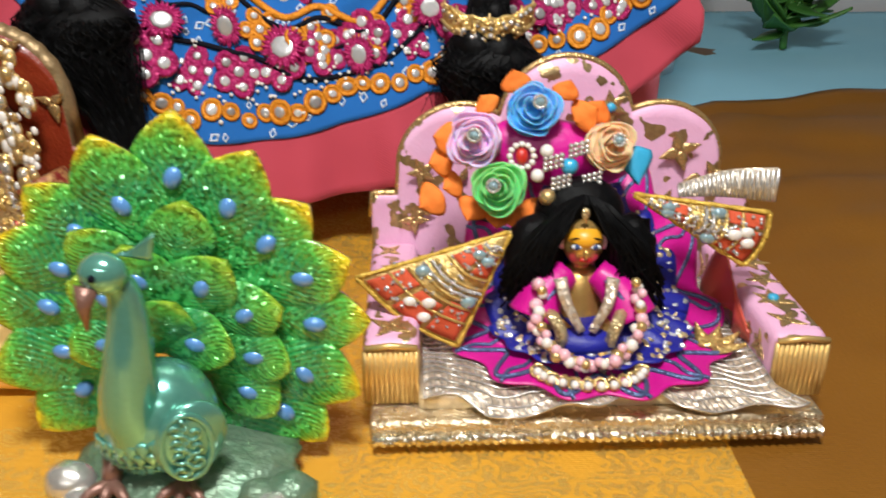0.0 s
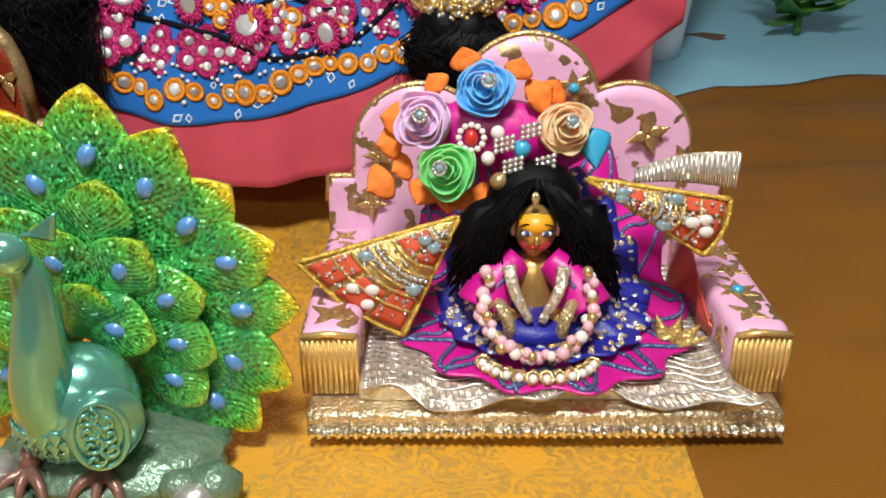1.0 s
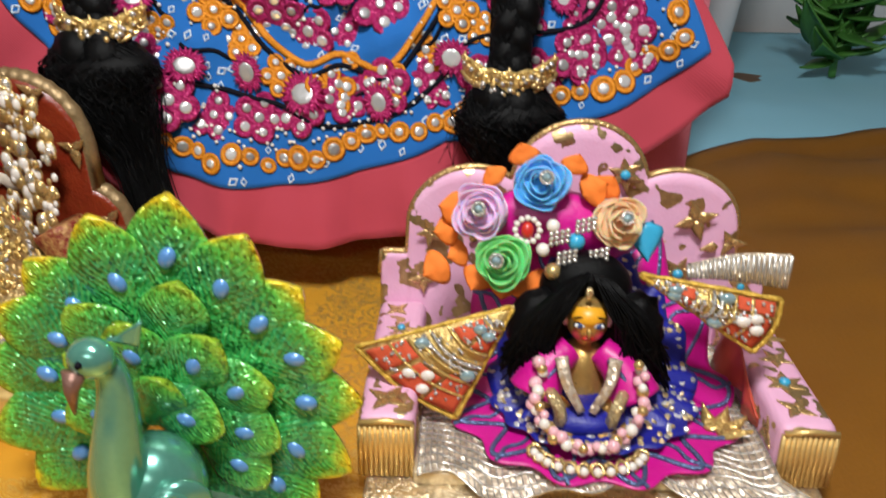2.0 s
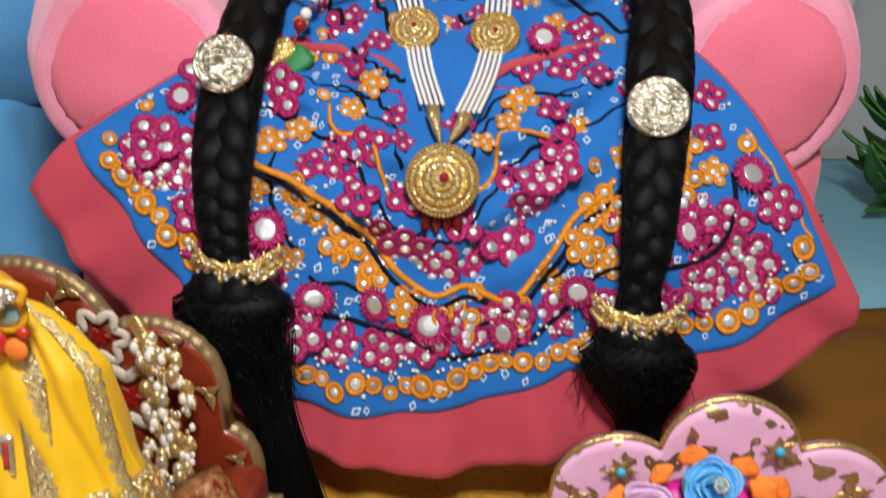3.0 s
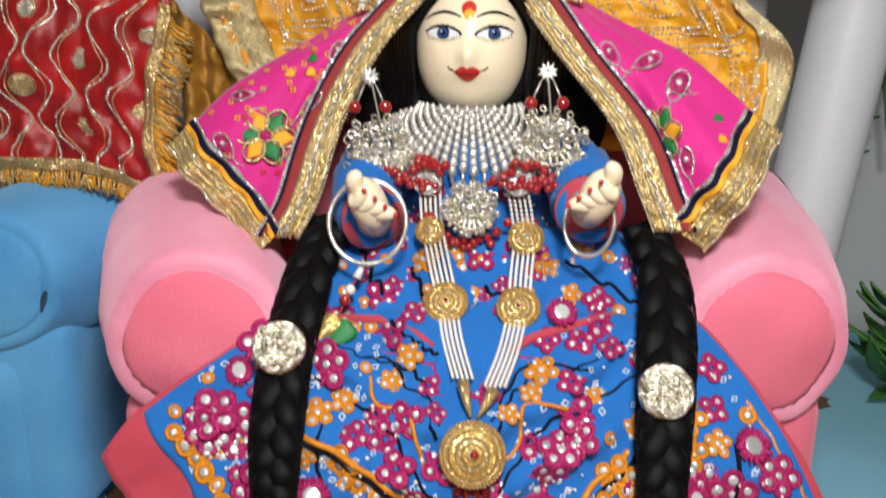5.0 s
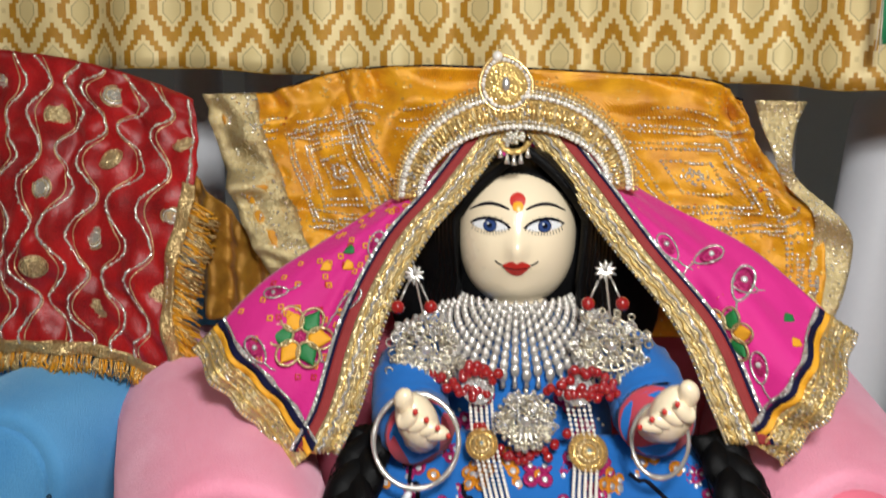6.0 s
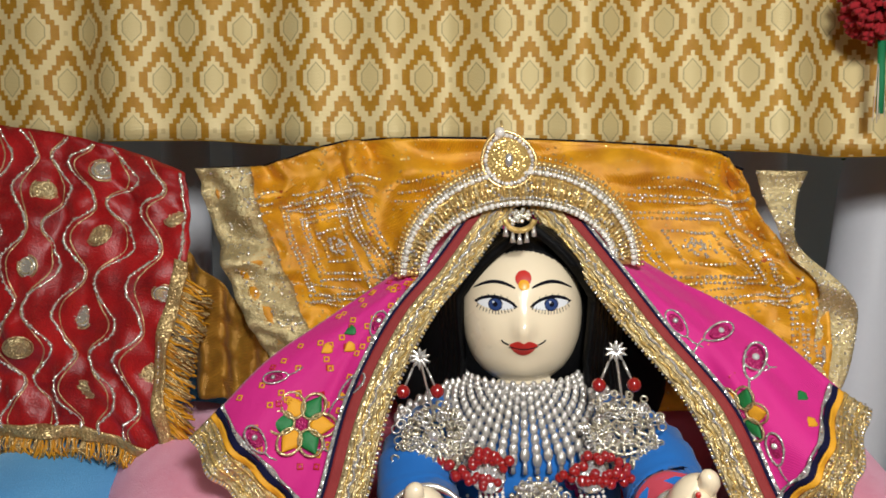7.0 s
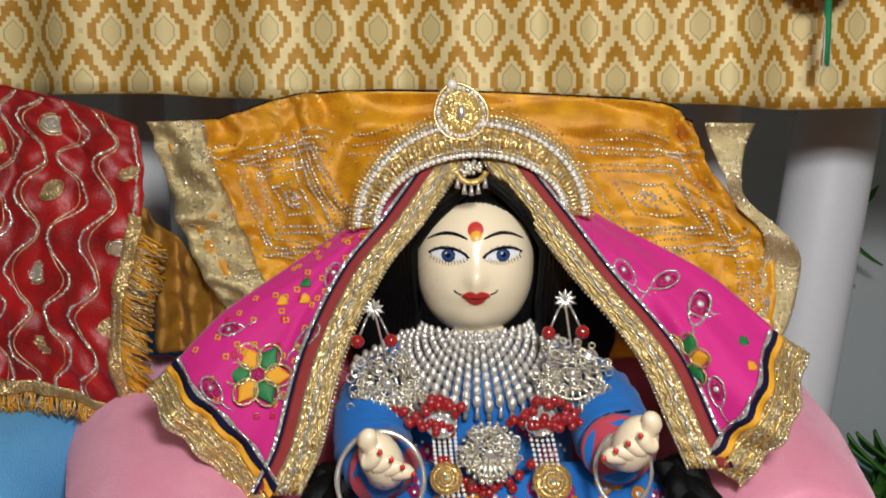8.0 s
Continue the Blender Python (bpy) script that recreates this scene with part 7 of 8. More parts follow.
def rose(C, r, col, n):
    m = stuff("rose_cloth", col, 0.8, 0.0, tuple(c * 0.9 for c in col), 120, 800, 0.3, 0.0005, sheen=0.6)
    m.node_tree.nodes["Principled BSDF"].inputs["Subsurface Weight"].default_value = 0.6
    m.node_tree.nodes["Principled BSDF"].inputs["Subsurface Scale"].default_value = 0.006
    M = facing(C, n, random.uniform(0, 90))
    root = part("rose", moved(lathe([(r * 0.3, -0.004), (r * 0.85, -0.001), (r * 0.7, 0.003), (r * 0.2, 0.004)], 20), lambda v: M @ v), m, turban, "rolled cloth rose")
    for k in range(13):
        a0, rr = 0.9 * k * 2.4 + jit(0.5), r * (1.02 - 0.062 * k + jit(0.05))
        span = 2.2 + 0.1 * k
        hgt = r * (0.30 + 0.045 * k + jit(0.07))
        wv = random.uniform(0, 6)

        def fn(u, v):
            a = a0 + span * (u - 0.5)
            q = rr * (0.82 + 0.2 * v * (1 - abs(2 * u - 1) ** 3))
            q *= 1 + 0.09 * v * math.sin(u * 8 + wv)
            return M @ Vector((q * math.cos(a), q * math.sin(a), hgt * (0.1 + 0.95 * v * (1 - 0.5 * abs(2 * u - 1) ** 2)) + 0.0006 * math.sin(u * 11 + wv)))
        part("rose_petal", sheet(fn, 10, 5, 0.0006), m, root)
    c = M @ Vector((jit(0.002), jit(0.002), r * 0.92))
    hh = Heap(SILVER, GREY_STONE)
    Q = facing(c, n)
    hh.add(torus(r * 0.2, r * 0.06, 14, 5), Q)
    hh.add(ball(10, 6, r * 0.15), Q, 1)
    for i in range(9):
        hh.add(ball(5, 4, r * 0.06), Q @ Matrix.Translation((r * 0.2 * math.cos(i * 0.7), r * 0.2 * math.sin(i * 0.7), r * 0.06)))
    hh.part("rose_jewel", root, "small round crystal stud")


rose(Vector((0.0355, 0.318, 0.1125)), 0.0118, (0.1, 0.42, 0.8), (0.05, -1, 0.5))
rose(Vector((0.0135, 0.315, 0.1015)), 0.0122, (0.8, 0.5, 0.74), (-0.25, -1, 0.35))
rose(Vector((0.0665, 0.315, 0.099)), 0.0115, (0.9, 0.55, 0.32), (0.3, -1, 0.35))
rose(Vector((0.0225, 0.307, 0.0835)), 0.0122, (0.16, 0.62, 0.2), (-0.1, -1, 0.45))
ORANGE_NET = stuff("orange_net_petal", (0.9, 0.24, 0.03), 0.8, 0.0, (0.8, 0.17, 0.018), 120, 800, 0.4, 0.0005, piece=0.5)
op = moved(petal(0.0135, 0.019, 0.16, 0.22, 8, 8, 0.8), lambda v: v + Vector((0, 0, 0.0016)) * noise.noise(v * 260))
OPM = mesh_of("orange_petal", op[0], op[1], [ORANGE_NET])
for x, z, a in ((0.02, 0.112, 40), (0.048, 0.117, -20), (0.004, 0.092, 100), (0.008, 0.083, 110), (0.015, 0.076, 150), (0.03, 0.073, 180), (0.036, 0.076, 200), (0.053, 0.108, -60), (0.06, 0.108, -30), (0.03, 0.12, 15), (0.006, 0.1, 80), (0.024, 0.073, 170), (0.0, 0.078, 120), (0.04, 0.072, 215)):
    put("orange_petal", OPM, turban, "orange net petal", facing((x, 0.3195 - 0.25 * max(0, 0.09 - z), z), (0, -1, 0.35), a, random.uniform(0.6, 0.85)))
part("blue_petal", moved(petal(0.016, 0.014, 0.1, 0.05), lambda v: facing((0.079, 0.319, 0.098), (0, -1, 0.3), 185) @ v), BLUE_STONE, turban, "sky blue net petal")
BRO = Vector((0.0315, 0.3085, 0.097))
part("brooch_stone", moved(ball(14, 8, 1), lambda v: facing(BRO, (0, -1, 0.3)) @ Vector((v.x * 0.0026, v.y * 0.0034, v.z * 0.002))), RED_PAINT, turban, "red brooch stone")
for i in range(12):
    part("brooch_crystal", moved(ball(8, 6, 0.00135), lambda v: facing(BRO, (0, -1, 0.3)) @ (v + Vector((0.0048 * math.cos(i * math.pi / 6), 0.0048 * math.sin(i * math.pi / 6), 0)))), PEARL, turban)
for c, mt in (((0.054, 0.3105, 0.099), 0), ((0.051, 0.3105, 0.0925), 1), ((0.0475, 0.309, 0.0855), 0), ((0.06, 0.3105, 0.086), 0), ((0.0425, 0.308, 0.08), 3), ((0.0415, 0.31, 0.099), 2), ((0.038, 0.309, 0.089), 2), ((0.044, 0.309, 0.094), 0)):
    if mt == 0:
        for a in range(4):
            for b in range(3):
                q = Vector(c) + Vector((-0.003 + 0.0021 * a, -0.002, -0.002 + 0.0021 * b + 0.0006 * a))
                part("crystal_bead", moved(ball(6, 5, 0.0012), lambda v: v + q), SILVER, turban)
    else:
        part("round_bead", moved(ball(12, 8, 0.0036 if mt != 2 else 0.0028), lambda v: v + Vector(c) + Vector((0, -0.001, 0))), (SILVER, BLUE_STONE, PEARL, GOLD)[mt], turban)


# fan shaped wings of the turban
ZARI_CLOTH = glitter("zari_cloth", (0.88, 0.66, 0.28), 0.4, 3600, 0.4, (0.6, 0.4, 0.12), 0.7)
ZARI_CORD = glitter("yellow_zari", (0.82, 0.55, 0.1), 0.45, 1600, 0.4, (0.55, 0.32, 0.04), 0.4)


INLAY = stuff("coral_felt", (0.62, 0.09, 0.03), 0.8, 0.0, (0.5, 0.06, 0.02), 120, 800, 0.4, 0.0005)


def wing(apex, p0, p1, label, net=None):
    w = thing("turban_wing", apex, label, "ornament", "beaded fan wings")
    A, B, C = Vector(apex), Vector(p0), Vector(p1)

    def fn(u, v):
        p = A.lerp(B.lerp(C, u), v)
        out = (B.lerp(C, u) - A).normalized()
        return p + out * (0.05 * v * (B - A).length * math.sin(math.pi * u)) + Vector((0, -0.004 * math.sin(math.pi * v) * math.sin(math.pi * u), 0))
    part("fan_cloth", sheet(fn, 24, 24, 0.001), ZARI_CLOTH, w, "gold zari cloth")
    for pts in ([(0, i / 20) for i in range(21)], [(1, i / 20) for i in range(21)], [(i / 20, 1) for i in range(21)]):
        part("zari_cord", tube([fn(a, max(0.02, b)) + Vector((0, -0.001, 0)) for a, b in pts], lambda t: 0.001 + 0.0002 * math.sin(t * 160), 6), ZARI_CORD, w, "yellow zari cord")
    for u0, u1, v0, v1 in ((0.05, 0.3, 0.7, 0.96), (0.68, 0.95, 0.66, 0.96), (0.36, 0.64, 0.72, 0.96), (0.1, 0.46, 0.2, 0.4), (0.56, 0.92, 0.2, 0.4)):
        part("red_inlay", sheet(lambda u, v: fn(u0 + (u1 - u0) * u, v0 + (v1 - v0) * v) + Vector((0, -0.0019, 0)), 6, 5, 0.0004), INLAY, w, "red orange inlay")
    for v0 in (0.2, 0.42, 0.5, 0.62, 0.68, 0.8):
        part("cell_cord", tube([fn(0.04 + 0.92 * i / 16, v0) + Vector((0, -0.0024, 0)) for i in range(17)], 0.0007, 5), GOLD_GLIT, w)
    for u0, v0, r0, mt in ((0.4, 0.84, 0.0025, PEARL), (0.52, 0.76, 0.0027, PEARL), (0.6, 0.88, 0.0026, PEARL), (0.85, 0.62, 0.0031, GREY_STONE), (0.15, 0.62, 0.003, GREY_STONE), (0.35, 0.26, 0.0026, GREY_STONE), (0.68, 0.27, 0.0026, GREY_STONE)):
        part("pearl" if mt is PEARL else "glass_stone", moved(ball(10, 8, 1), lambda v: fn(u0, v0) + Vector((v.x * r0 * 1.1, -0.0026 + v.y * r0 * 0.6, v.z * r0 * 0.85))), mt, w)
    hh = Heap(SILVER_GLIT)
    for i in range(130):
        hh.add(ball(5, 4, random.uniform(0.0006, 0.001)), Matrix.Translation(fn(random.uniform(0.06, 0.94), random.uniform(0.12, 0.95)) + Vector((0, -0.0024, 0))))
    for i in range(40):
        hh.add(ball(5, 4, 0.0009), Matrix.Translation(fn(0.06 + 0.88 * (i % 20) / 19, 0.53 + 0.05 * (i // 20)) + Vector((0, -0.0026, 0))))
    tagged(hh.part("crystal", w, "row of tiny crystals"), "", "", "", "stuff")
    return w


wing((0.0275, 0.2965, 0.07), (-0.0345, 0.287, 0.054), (0.006, 0.2835, 0.0245), "gold zari fan wing with red cells and pearls")
wing((0.074, 0.298, 0.0855), (0.1265, 0.2905, 0.0805), (0.1185, 0.287, 0.0595), "gold zari fan wing with coral cells and pearls")
flap = thing("silver_net_flap", (0.11, 0.3, 0.085), "stiff silver net ribbon flap behind the fan wing", "ribbon")
ffn = coons([(0.094, 0.304, 0.087), (0.11, 0.299, 0.0945), (0.1285, 0.294, 0.0975)], [(0.094, 0.3, 0.083), (0.11, 0.296, 0.0845), (0.128, 0.292, 0.084)], [(0.094, 0.304, 0.087), (0.094, 0.3, 0.083)], [(0.1285, 0.294, 0.0975), (0.128, 0.292, 0.084)])
part("net_cloth", sheet(ffn, 20, 8, 0.0006), NET, flap)
for k in range(22):
    part("silver_bar", tube([ffn(k / 21, 0.03) + Vector((0, -0.0008, 0)), ffn(k / 21, 0.97) + Vector((0, -0.0008, 0))], 0.0007, 5), SILVER, flap)

# garland of pink and gold beads on the lap
gar = thing("bead_garland", (0.056, 0.275, 0.03), "garland of pink pearls, crystals and gold beads round the idol", "garland")
gl = catmull([(0.039, 0.283, 0.052), (0.0365, 0.277, 0.043), (0.038, 0.271, 0.036), (0.043, 0.266, 0.031), (0.05, 0.263, 0.0285), (0.058, 0.262, 0.0275), (0.066, 0.264, 0.0295), (0.0735, 0.269, 0.034), (0.0775, 0.275, 0.042), (0.076, 0.282, 0.052)], 26)
for i, p in enumerate(gl):
    for j in range(2):
        mt = (PEARL_PINK, PEARL, PEARL_PINK, GOLD)[(i + j * 2) % 4]
        q = p + Vector((jit(0.0016), jit(0.001) - 0.001 * j, jit(0.0012) + 0.002 * j))
        part("pink_pearl" if mt is PEARL_PINK else ("crystal_bead" if mt is PEARL else "gold_bead"), moved(ball(9, 6, random.uniform(0.0019, 0.0027)), lambda v: v + q), mt, gar)
for i in range(12):
    a = math.pi * (1.08 + 0.84 * i / 11)
    q = Vector((0.057 + 0.021 * math.cos(a), 0.268 + 0.013 * math.sin(a), 0.0245))
    part("gold_link", moved(torus(0.0024, 0.0009, 10, 5), lambda v: Matrix.Translation(q) @ pose(0, 0, 0, 50, jit(40), 0) @ v), GOLD, gar)
    part("crystal_bead", moved(ball(8, 6, 0.0018), lambda v: v + q + Vector((0, -0.002, 0.0008))), PEARL, gar)
# coral cushion edge and the gold leaf on the seat
CORAL = stuff("coral_sheer", (0.62, 0.09, 0.05), 0.4, 0.0, (0.5, 0.07, 0.04), 60, 600, 0.2, 0.0004, coat=0.4)
scarf = part("coral_scarf", sheet(lambda u, v: Vector((0.119 + 0.004 * u + 0.006 * v * u, 0.332 - 0.034 * u - 0.014 * v, 0.0225 + 0.031 * math.sin(math.pi * u) ** 0.7 * (1 - v) + 0.008 * math.sin(math.pi * u) * v)), 20, 10, 0.0008), CORAL)
tagged(scarf, "small sheer coral scarf leaning against the throne's armrest", "scarf")
lf = thing("gold_leaf_ornament", (0.118, 0.288, 0.02), "orange and gold leaf ornament lying on the throne seat", "ornament")
for a in (-50, -10, 30, 75):
    part("leaf", moved(petal(0.014, 0.008, 0.12, 0.1, 7, 4), lambda v: pose(0.11, 0.284, 0.0222, 12, 0, a - 60) @ v), GOLD_GLIT if a % 20 else ORANGE_NET, lf)


# ---- peacock figurine ----
PK = Vector((-0.0945, 0.25, 0.06))


def peacock_paint(name, stops):
    """Metallic enamel that runs along each feather, with barbs in relief and glitter in the lacquer."""
    m, nt, b = nodes_of(name)
    v = coords(nt)
    at = nt.nodes.new("ShaderNodeAttribute")
    at.attribute_name = "quill"
    sep = nt.nodes.new("ShaderNodeSeparateColor")
    nt.links.new(at.outputs["Color"], sep.inputs[0])
    across = val(nt, "ABSOLUTE", val(nt, "SUBTRACT", sep.outputs[0], 0.5))
    along = sep.outputs[1]
    mottle = val(nt, "SUBTRACT", noise_at(nt, v, 150), 0.5)
    edge = val(nt, "MULTIPLY", val(nt, "MULTIPLY", across, across), 0.3)
    ramp = nt.nodes.new("ShaderNodeValToRGB")
    nt.links.new(val(nt, "ADD", val(nt, "ADD", along, edge), val(nt, "MULTIPLY", mottle, 0.24)), ramp.inputs[0])
    el = ramp.color_ramp.elements
    el[0].position, el[0].color = stops[0][0], (*stops[0][1], 1)
    el[1].position, el[1].color = stops[-1][0], (*stops[-1][1], 1)
    for p_, c_ in stops[1:-1]:
        el.new(p_).color = (*c_, 1)
    barb = val(nt, "SINE", val(nt, "SUBTRACT", val(nt, "MULTIPLY", across, 70.0), val(nt, "MULTIPLY", along, 120.0)))
    vor = nt.nodes.new("ShaderNodeTexVoronoi")
    vor.inputs["Scale"].default_value = 1000
    nt.links.new(v, vor.inputs["Vector"])
    off = nt.nodes.new("ShaderNodeVectorMath")
    off.operation = "MULTIPLY_ADD"
    off.inputs[1].default_value, off.inputs[2].default_value = (1.1,) * 3, (-0.55,) * 3
    nt.links.new(vor.outputs["Color"], off.inputs[0])
    add = nt.nodes.new("ShaderNodeVectorMath")
    nt.links.new(off.outputs[0], add.inputs[0])
    rel = nt.nodes.new("ShaderNodeBump")
    rel.inputs["Strength"].default_value, rel.inputs["Distance"].default_value = 0.6, 0.0005
    nt.links.new(val(nt, "ADD", val(nt, "MULTIPLY", barb, 0.35), noise_at(nt, v, 500, 3.0)), rel.inputs["Height"])
    nt.links.new(rel.outputs[0], add.inputs[1])
    nt.links.new(add.outputs[0], b.inputs["Normal"])
    lines = val(nt, "MULTIPLY", val(nt, "MULTIPLY", val(nt, "ADD", barb, 1.0), noise_at(nt, v, 120)), 0.12)
    nt.links.new(mixcol(nt, lines, ramp.outputs[0], (0.42, 0.5, 0.06)), b.inputs["Base Color"])
    b.inputs["Metallic"].default_value, b.inputs["Roughness"].default_value = 0.2, 0.22
    b.inputs["Coat Weight"].default_value, b.inputs["Coat Roughness"].default_value = 0.8, 0.14
    return m


DEEP, EMERALD, LEAFY, LIME, YELLOW = (0.022, 0.3, 0.1), (0.032, 0.44, 0.1), (0.1, 0.54, 0.07), (0.36, 0.58, 0.04), (0.92, 0.7, 0.02)
PAINT = peacock_paint("peacock_tail_enamel", ((0.2, EMERALD), (0.5, EMERALD), (0.7, DEEP), (0.86, LEAFY), (0.94, LIME), (1.0, YELLOW)))
PAINT_MID = peacock_paint("peacock_scale_enamel", ((0.1, EMERALD), (0.4, EMERALD), (0.62, DEEP), (0.88, LEAFY), (1.0, LIME)))
TEAL = stuff("teal_pearl_paint", (0.2, 0.54, 0.44), 0.2, 0.6, (0.09, 0.33, 0.25), 60, 600, 0.12, 0.0004, coat=1.0)
SPOT = stuff("blue_pearl_spot", (0.14, 0.36, 0.74), 0.22, 0.2, (0.1, 0.25, 0.6), 300, 900, 0.1, 0.0003, coat=0.6)
ROCK = stuff("green_rock_paint", (0.07, 0.2, 0.12), 0.35, 0.4, (0.3, 0.36, 0.26), 90, 500, 0.7, 0.001)
CLAW = stuff("bronze_claw_paint", (0.3, 0.16, 0.12), 0.35, 0.4, (0.18, 0.09, 0.07), 90, 500, 0.4, 0.0008)
pea = thing("peacock_figurine", (-0.09, 0.24, 0.0), "green metallic peacock figurine with fanned tail standing on gold cloth", "figurine")


def feather(name, a, r0, r1, wide, y, mat):
    """A tail feather from radius r0 to r1 at angle a, cupped, with a rounded tip."""
    ra = math.radians(a)
    d, t = Vector((math.cos(ra), 0, math.sin(ra))), Vector((-math.sin(ra), 0, math.cos(ra)))
    nu, nv = 16, 22

    def fn(u, v):
        w = wide * (0.3 + 0.7 * min(1.0, v / 0.62)) * (1.0 if v < 0.68 else max(0.04, max(0.0, 1 - ((v - 0.68) / 0.32) ** 1.5) ** 0.8))
        q = 2 * u - 1
        cup = -0.003 * (1 - q * q) * math.sin(math.pi * min(1, v * 0.85 + 0.15)) - 0.005 * v * v
        return PK + d * (r0 + (r1 - r0) * v) + t * (w * 0.5 * q) + Vector((0, y + cup, 0))
    vs, fs = sheet(fn, nu, nv, 0.0025)
    me = mesh_of(name, vs, fs, [mat])
    quill = me.attributes.new("quill", "FLOAT_COLOR", "POINT")
    flat = [c for _ in range(2) for j in range(nv + 1) for i in range(nu + 1) for c in (i / nu, j / nv, 0.0, 1.0)]
    quill.data.foreach_set("color", flat)
    return put(name, me, pea)


def spot(a, r, y, sz=1.0):
    ra = math.radians(a)
    M = facing(PK + Vector((math.cos(ra) * r, y, math.sin(ra) * r)), (0, -1, 0.05), a - 90 + 25 * math.sin(a))
    part("eye_spot", moved(ball(14, 8, 1), lambda v: M @ Vector((v.x * 0.0029 * sz, v.y * 0.0040 * sz, v.z * 0.002))), SPOT, pea, "blue pearl eye spot")


# outer row: angle, tip and eye spot
OUT = ((-62, 0.0735, 0.057), (-46, 0.072, 0.054), (-26, 0.0705, 0.0507), (-2, 0.068, 0.050), (19, 0.0658, 0.0495), (39, 0.064, 0.0455), (60, 0.068, 0.048), (82, 0.0725, 0.052),
       (104, 0.066, 0.043), (130, 0.0615, 0.041), (152, 0.061, 0.039), (175, 0.0645, 0.0412), (200, 0.0687, 0.0415), (221, 0.071, 0.046))
for i, (a, tip, eye) in enumerate(OUT):
    feather("outer_feather", a, 0.01, tip + 0.0015, 0.028, 0.0012 * (i % 2), PAINT)
    spot(a - 1.0, eye, -0.0065)
# middle rows of shorter scales, each with its spot
for a, eye, y in ((-48, 0.0377, -0.004), (-24, 0.0316, -0.005), (8, 0.0277, -0.005), (46, 0.0213, -0.007), (108, 0.0188, -0.007), (150, 0.021, -0.006), (198, 0.0225, -0.006), (-22, 0.012, -0.010), (75, 0.033, -0.004), (128, 0.03, -0.004)):
    feather("middle_feather", a, max(-0.012, eye - 0.024), eye + 0.0135, 0.0225, y, PAINT_MID)
    if eye not in (0.033, 0.03):
        spot(a, eye, y - 0.0062, 0.95)
feather("inner_feather", 60, -0.008, 0.014, 0.018, -0.012, PAINT_MID)
BC = Vector((-0.0965, 0.2245, 0.0335))
body = part("body", moved(ball(34, 24, 1), lambda v: BC + Vector((v.x * 0.0205 * (1 - 0.1 * v.z), v.y * 0.0165, v.z * 0.0205 + v.x * 0.003))), TEAL, pea)
for k in range(46):
    ring, pos = k // 10, k % 10
    ang, hgt = math.radians(-150 + 12 * pos + 6 * (ring % 2)), 0.05 - 0.24 * ring
    nrm = Vector((math.cos(ang) * math.cos(hgt), math.sin(ang) * math.cos(hgt), math.sin(hgt)))
    p = BC + Vector((nrm.x * 0.0205, nrm.y * 0.0165, nrm.z * 0.0205 + nrm.x * 0.003))
    part("breast_scale", moved(petal(0.0062, 0.0056, 0.12, 0.04, 5, 4), lambda v: facing(p, nrm, 180) @ v), TEAL, body)
part("neck", tube(catmull([(-0.1, 0.221, 0.03), (-0.1005, 0.2165, 0.045), (-0.0985, 0.215, 0.06), (-0.0965, 0.2155, 0.075), (-0.0965, 0.215, 0.086), (-0.0995, 0.2125, 0.0925)], 36), lambda t: 0.0085 * (1 - t) ** 1.6 + 0.0046 - 0.0004 * t, 22), TEAL, pea)
part("head", moved(ball(20, 14, 1), lambda v: Vector((-0.0995, 0.2115, 0.0935)) + Vector((v.x * 0.0072, v.y * 0.0058, v.z * 0.0066))), TEAL, pea)
part("eye", moved(ball(10, 8, 0.0012), lambda v: v + Vector((-0.1005, 0.2058, 0.0945))), BLACK, pea, "dark painted eye")
part("beak", tube([(-0.1035, 0.2085, 0.0905), (-0.1045, 0.2062, 0.085), (-0.1045, 0.2055, 0.0775)], lambda t: 0.0034 * (1 - t) + 0.0005, 10), CLAW, pea, "bronze beak")
part("crest", sheet(lambda u, v: Vector((-0.096 + 0.010 * v + 0.002 * u, 0.216, 0.098 + 0.009 * u * v - 0.002 * v)), 6, 6, 0.0016), TEAL, pea, "green crest")
WC = Vector((-0.0815, 0.2115, 0.0335))
wing_p = part("folded_wing", moved(ball(26, 18, 1), lambda v: WC + Vector((v.x * 0.0105 + v.z * 0.0015, v.y * 0.005 + v.x * 0.005, v.z * 0.0145))), TEAL, pea)
WM = facing(WC + Vector((0, -0.0046, 0)), (0.45, -1, 0.05))
part("wing_rim", moved(tube([(0.0078 * math.cos(2 * math.pi * i / 40), 0.0118 * math.sin(2 * math.pi * i / 40), -0.0006) for i in range(40)], 0.0012, 7, True), lambda v: WM @ v), TEAL, wing_p)
for k in range(7):
    cx, cy, q = (0.0026 if k % 2 else -0.0026), 0.0078 - 0.0026 * k, (-1 if k % 2 else 1)
    part("wing_scroll", moved(tube([(cx + q * (0.0004 + 0.00028 * i) * math.cos(i * 0.62), cy + (0.0004 + 0.00026 * i) * math.sin(i * 0.62), 0.0006) for i in range(13)], 0.0007, 6), lambda v: WM @ v), TEAL, wing_p)
part("rock_base", moved(ball(44, 20, 1), lambda v: Vector((-0.092, 0.233, 0.006)) + Vector((v.x * 0.04, v.y * 0.026, max(-0.0055, v.z * 0.010))) * (1 + 0.14 * noise.noise(v * 4.5) + 0.1 * noise.noise(v * 11))), ROCK, pea)
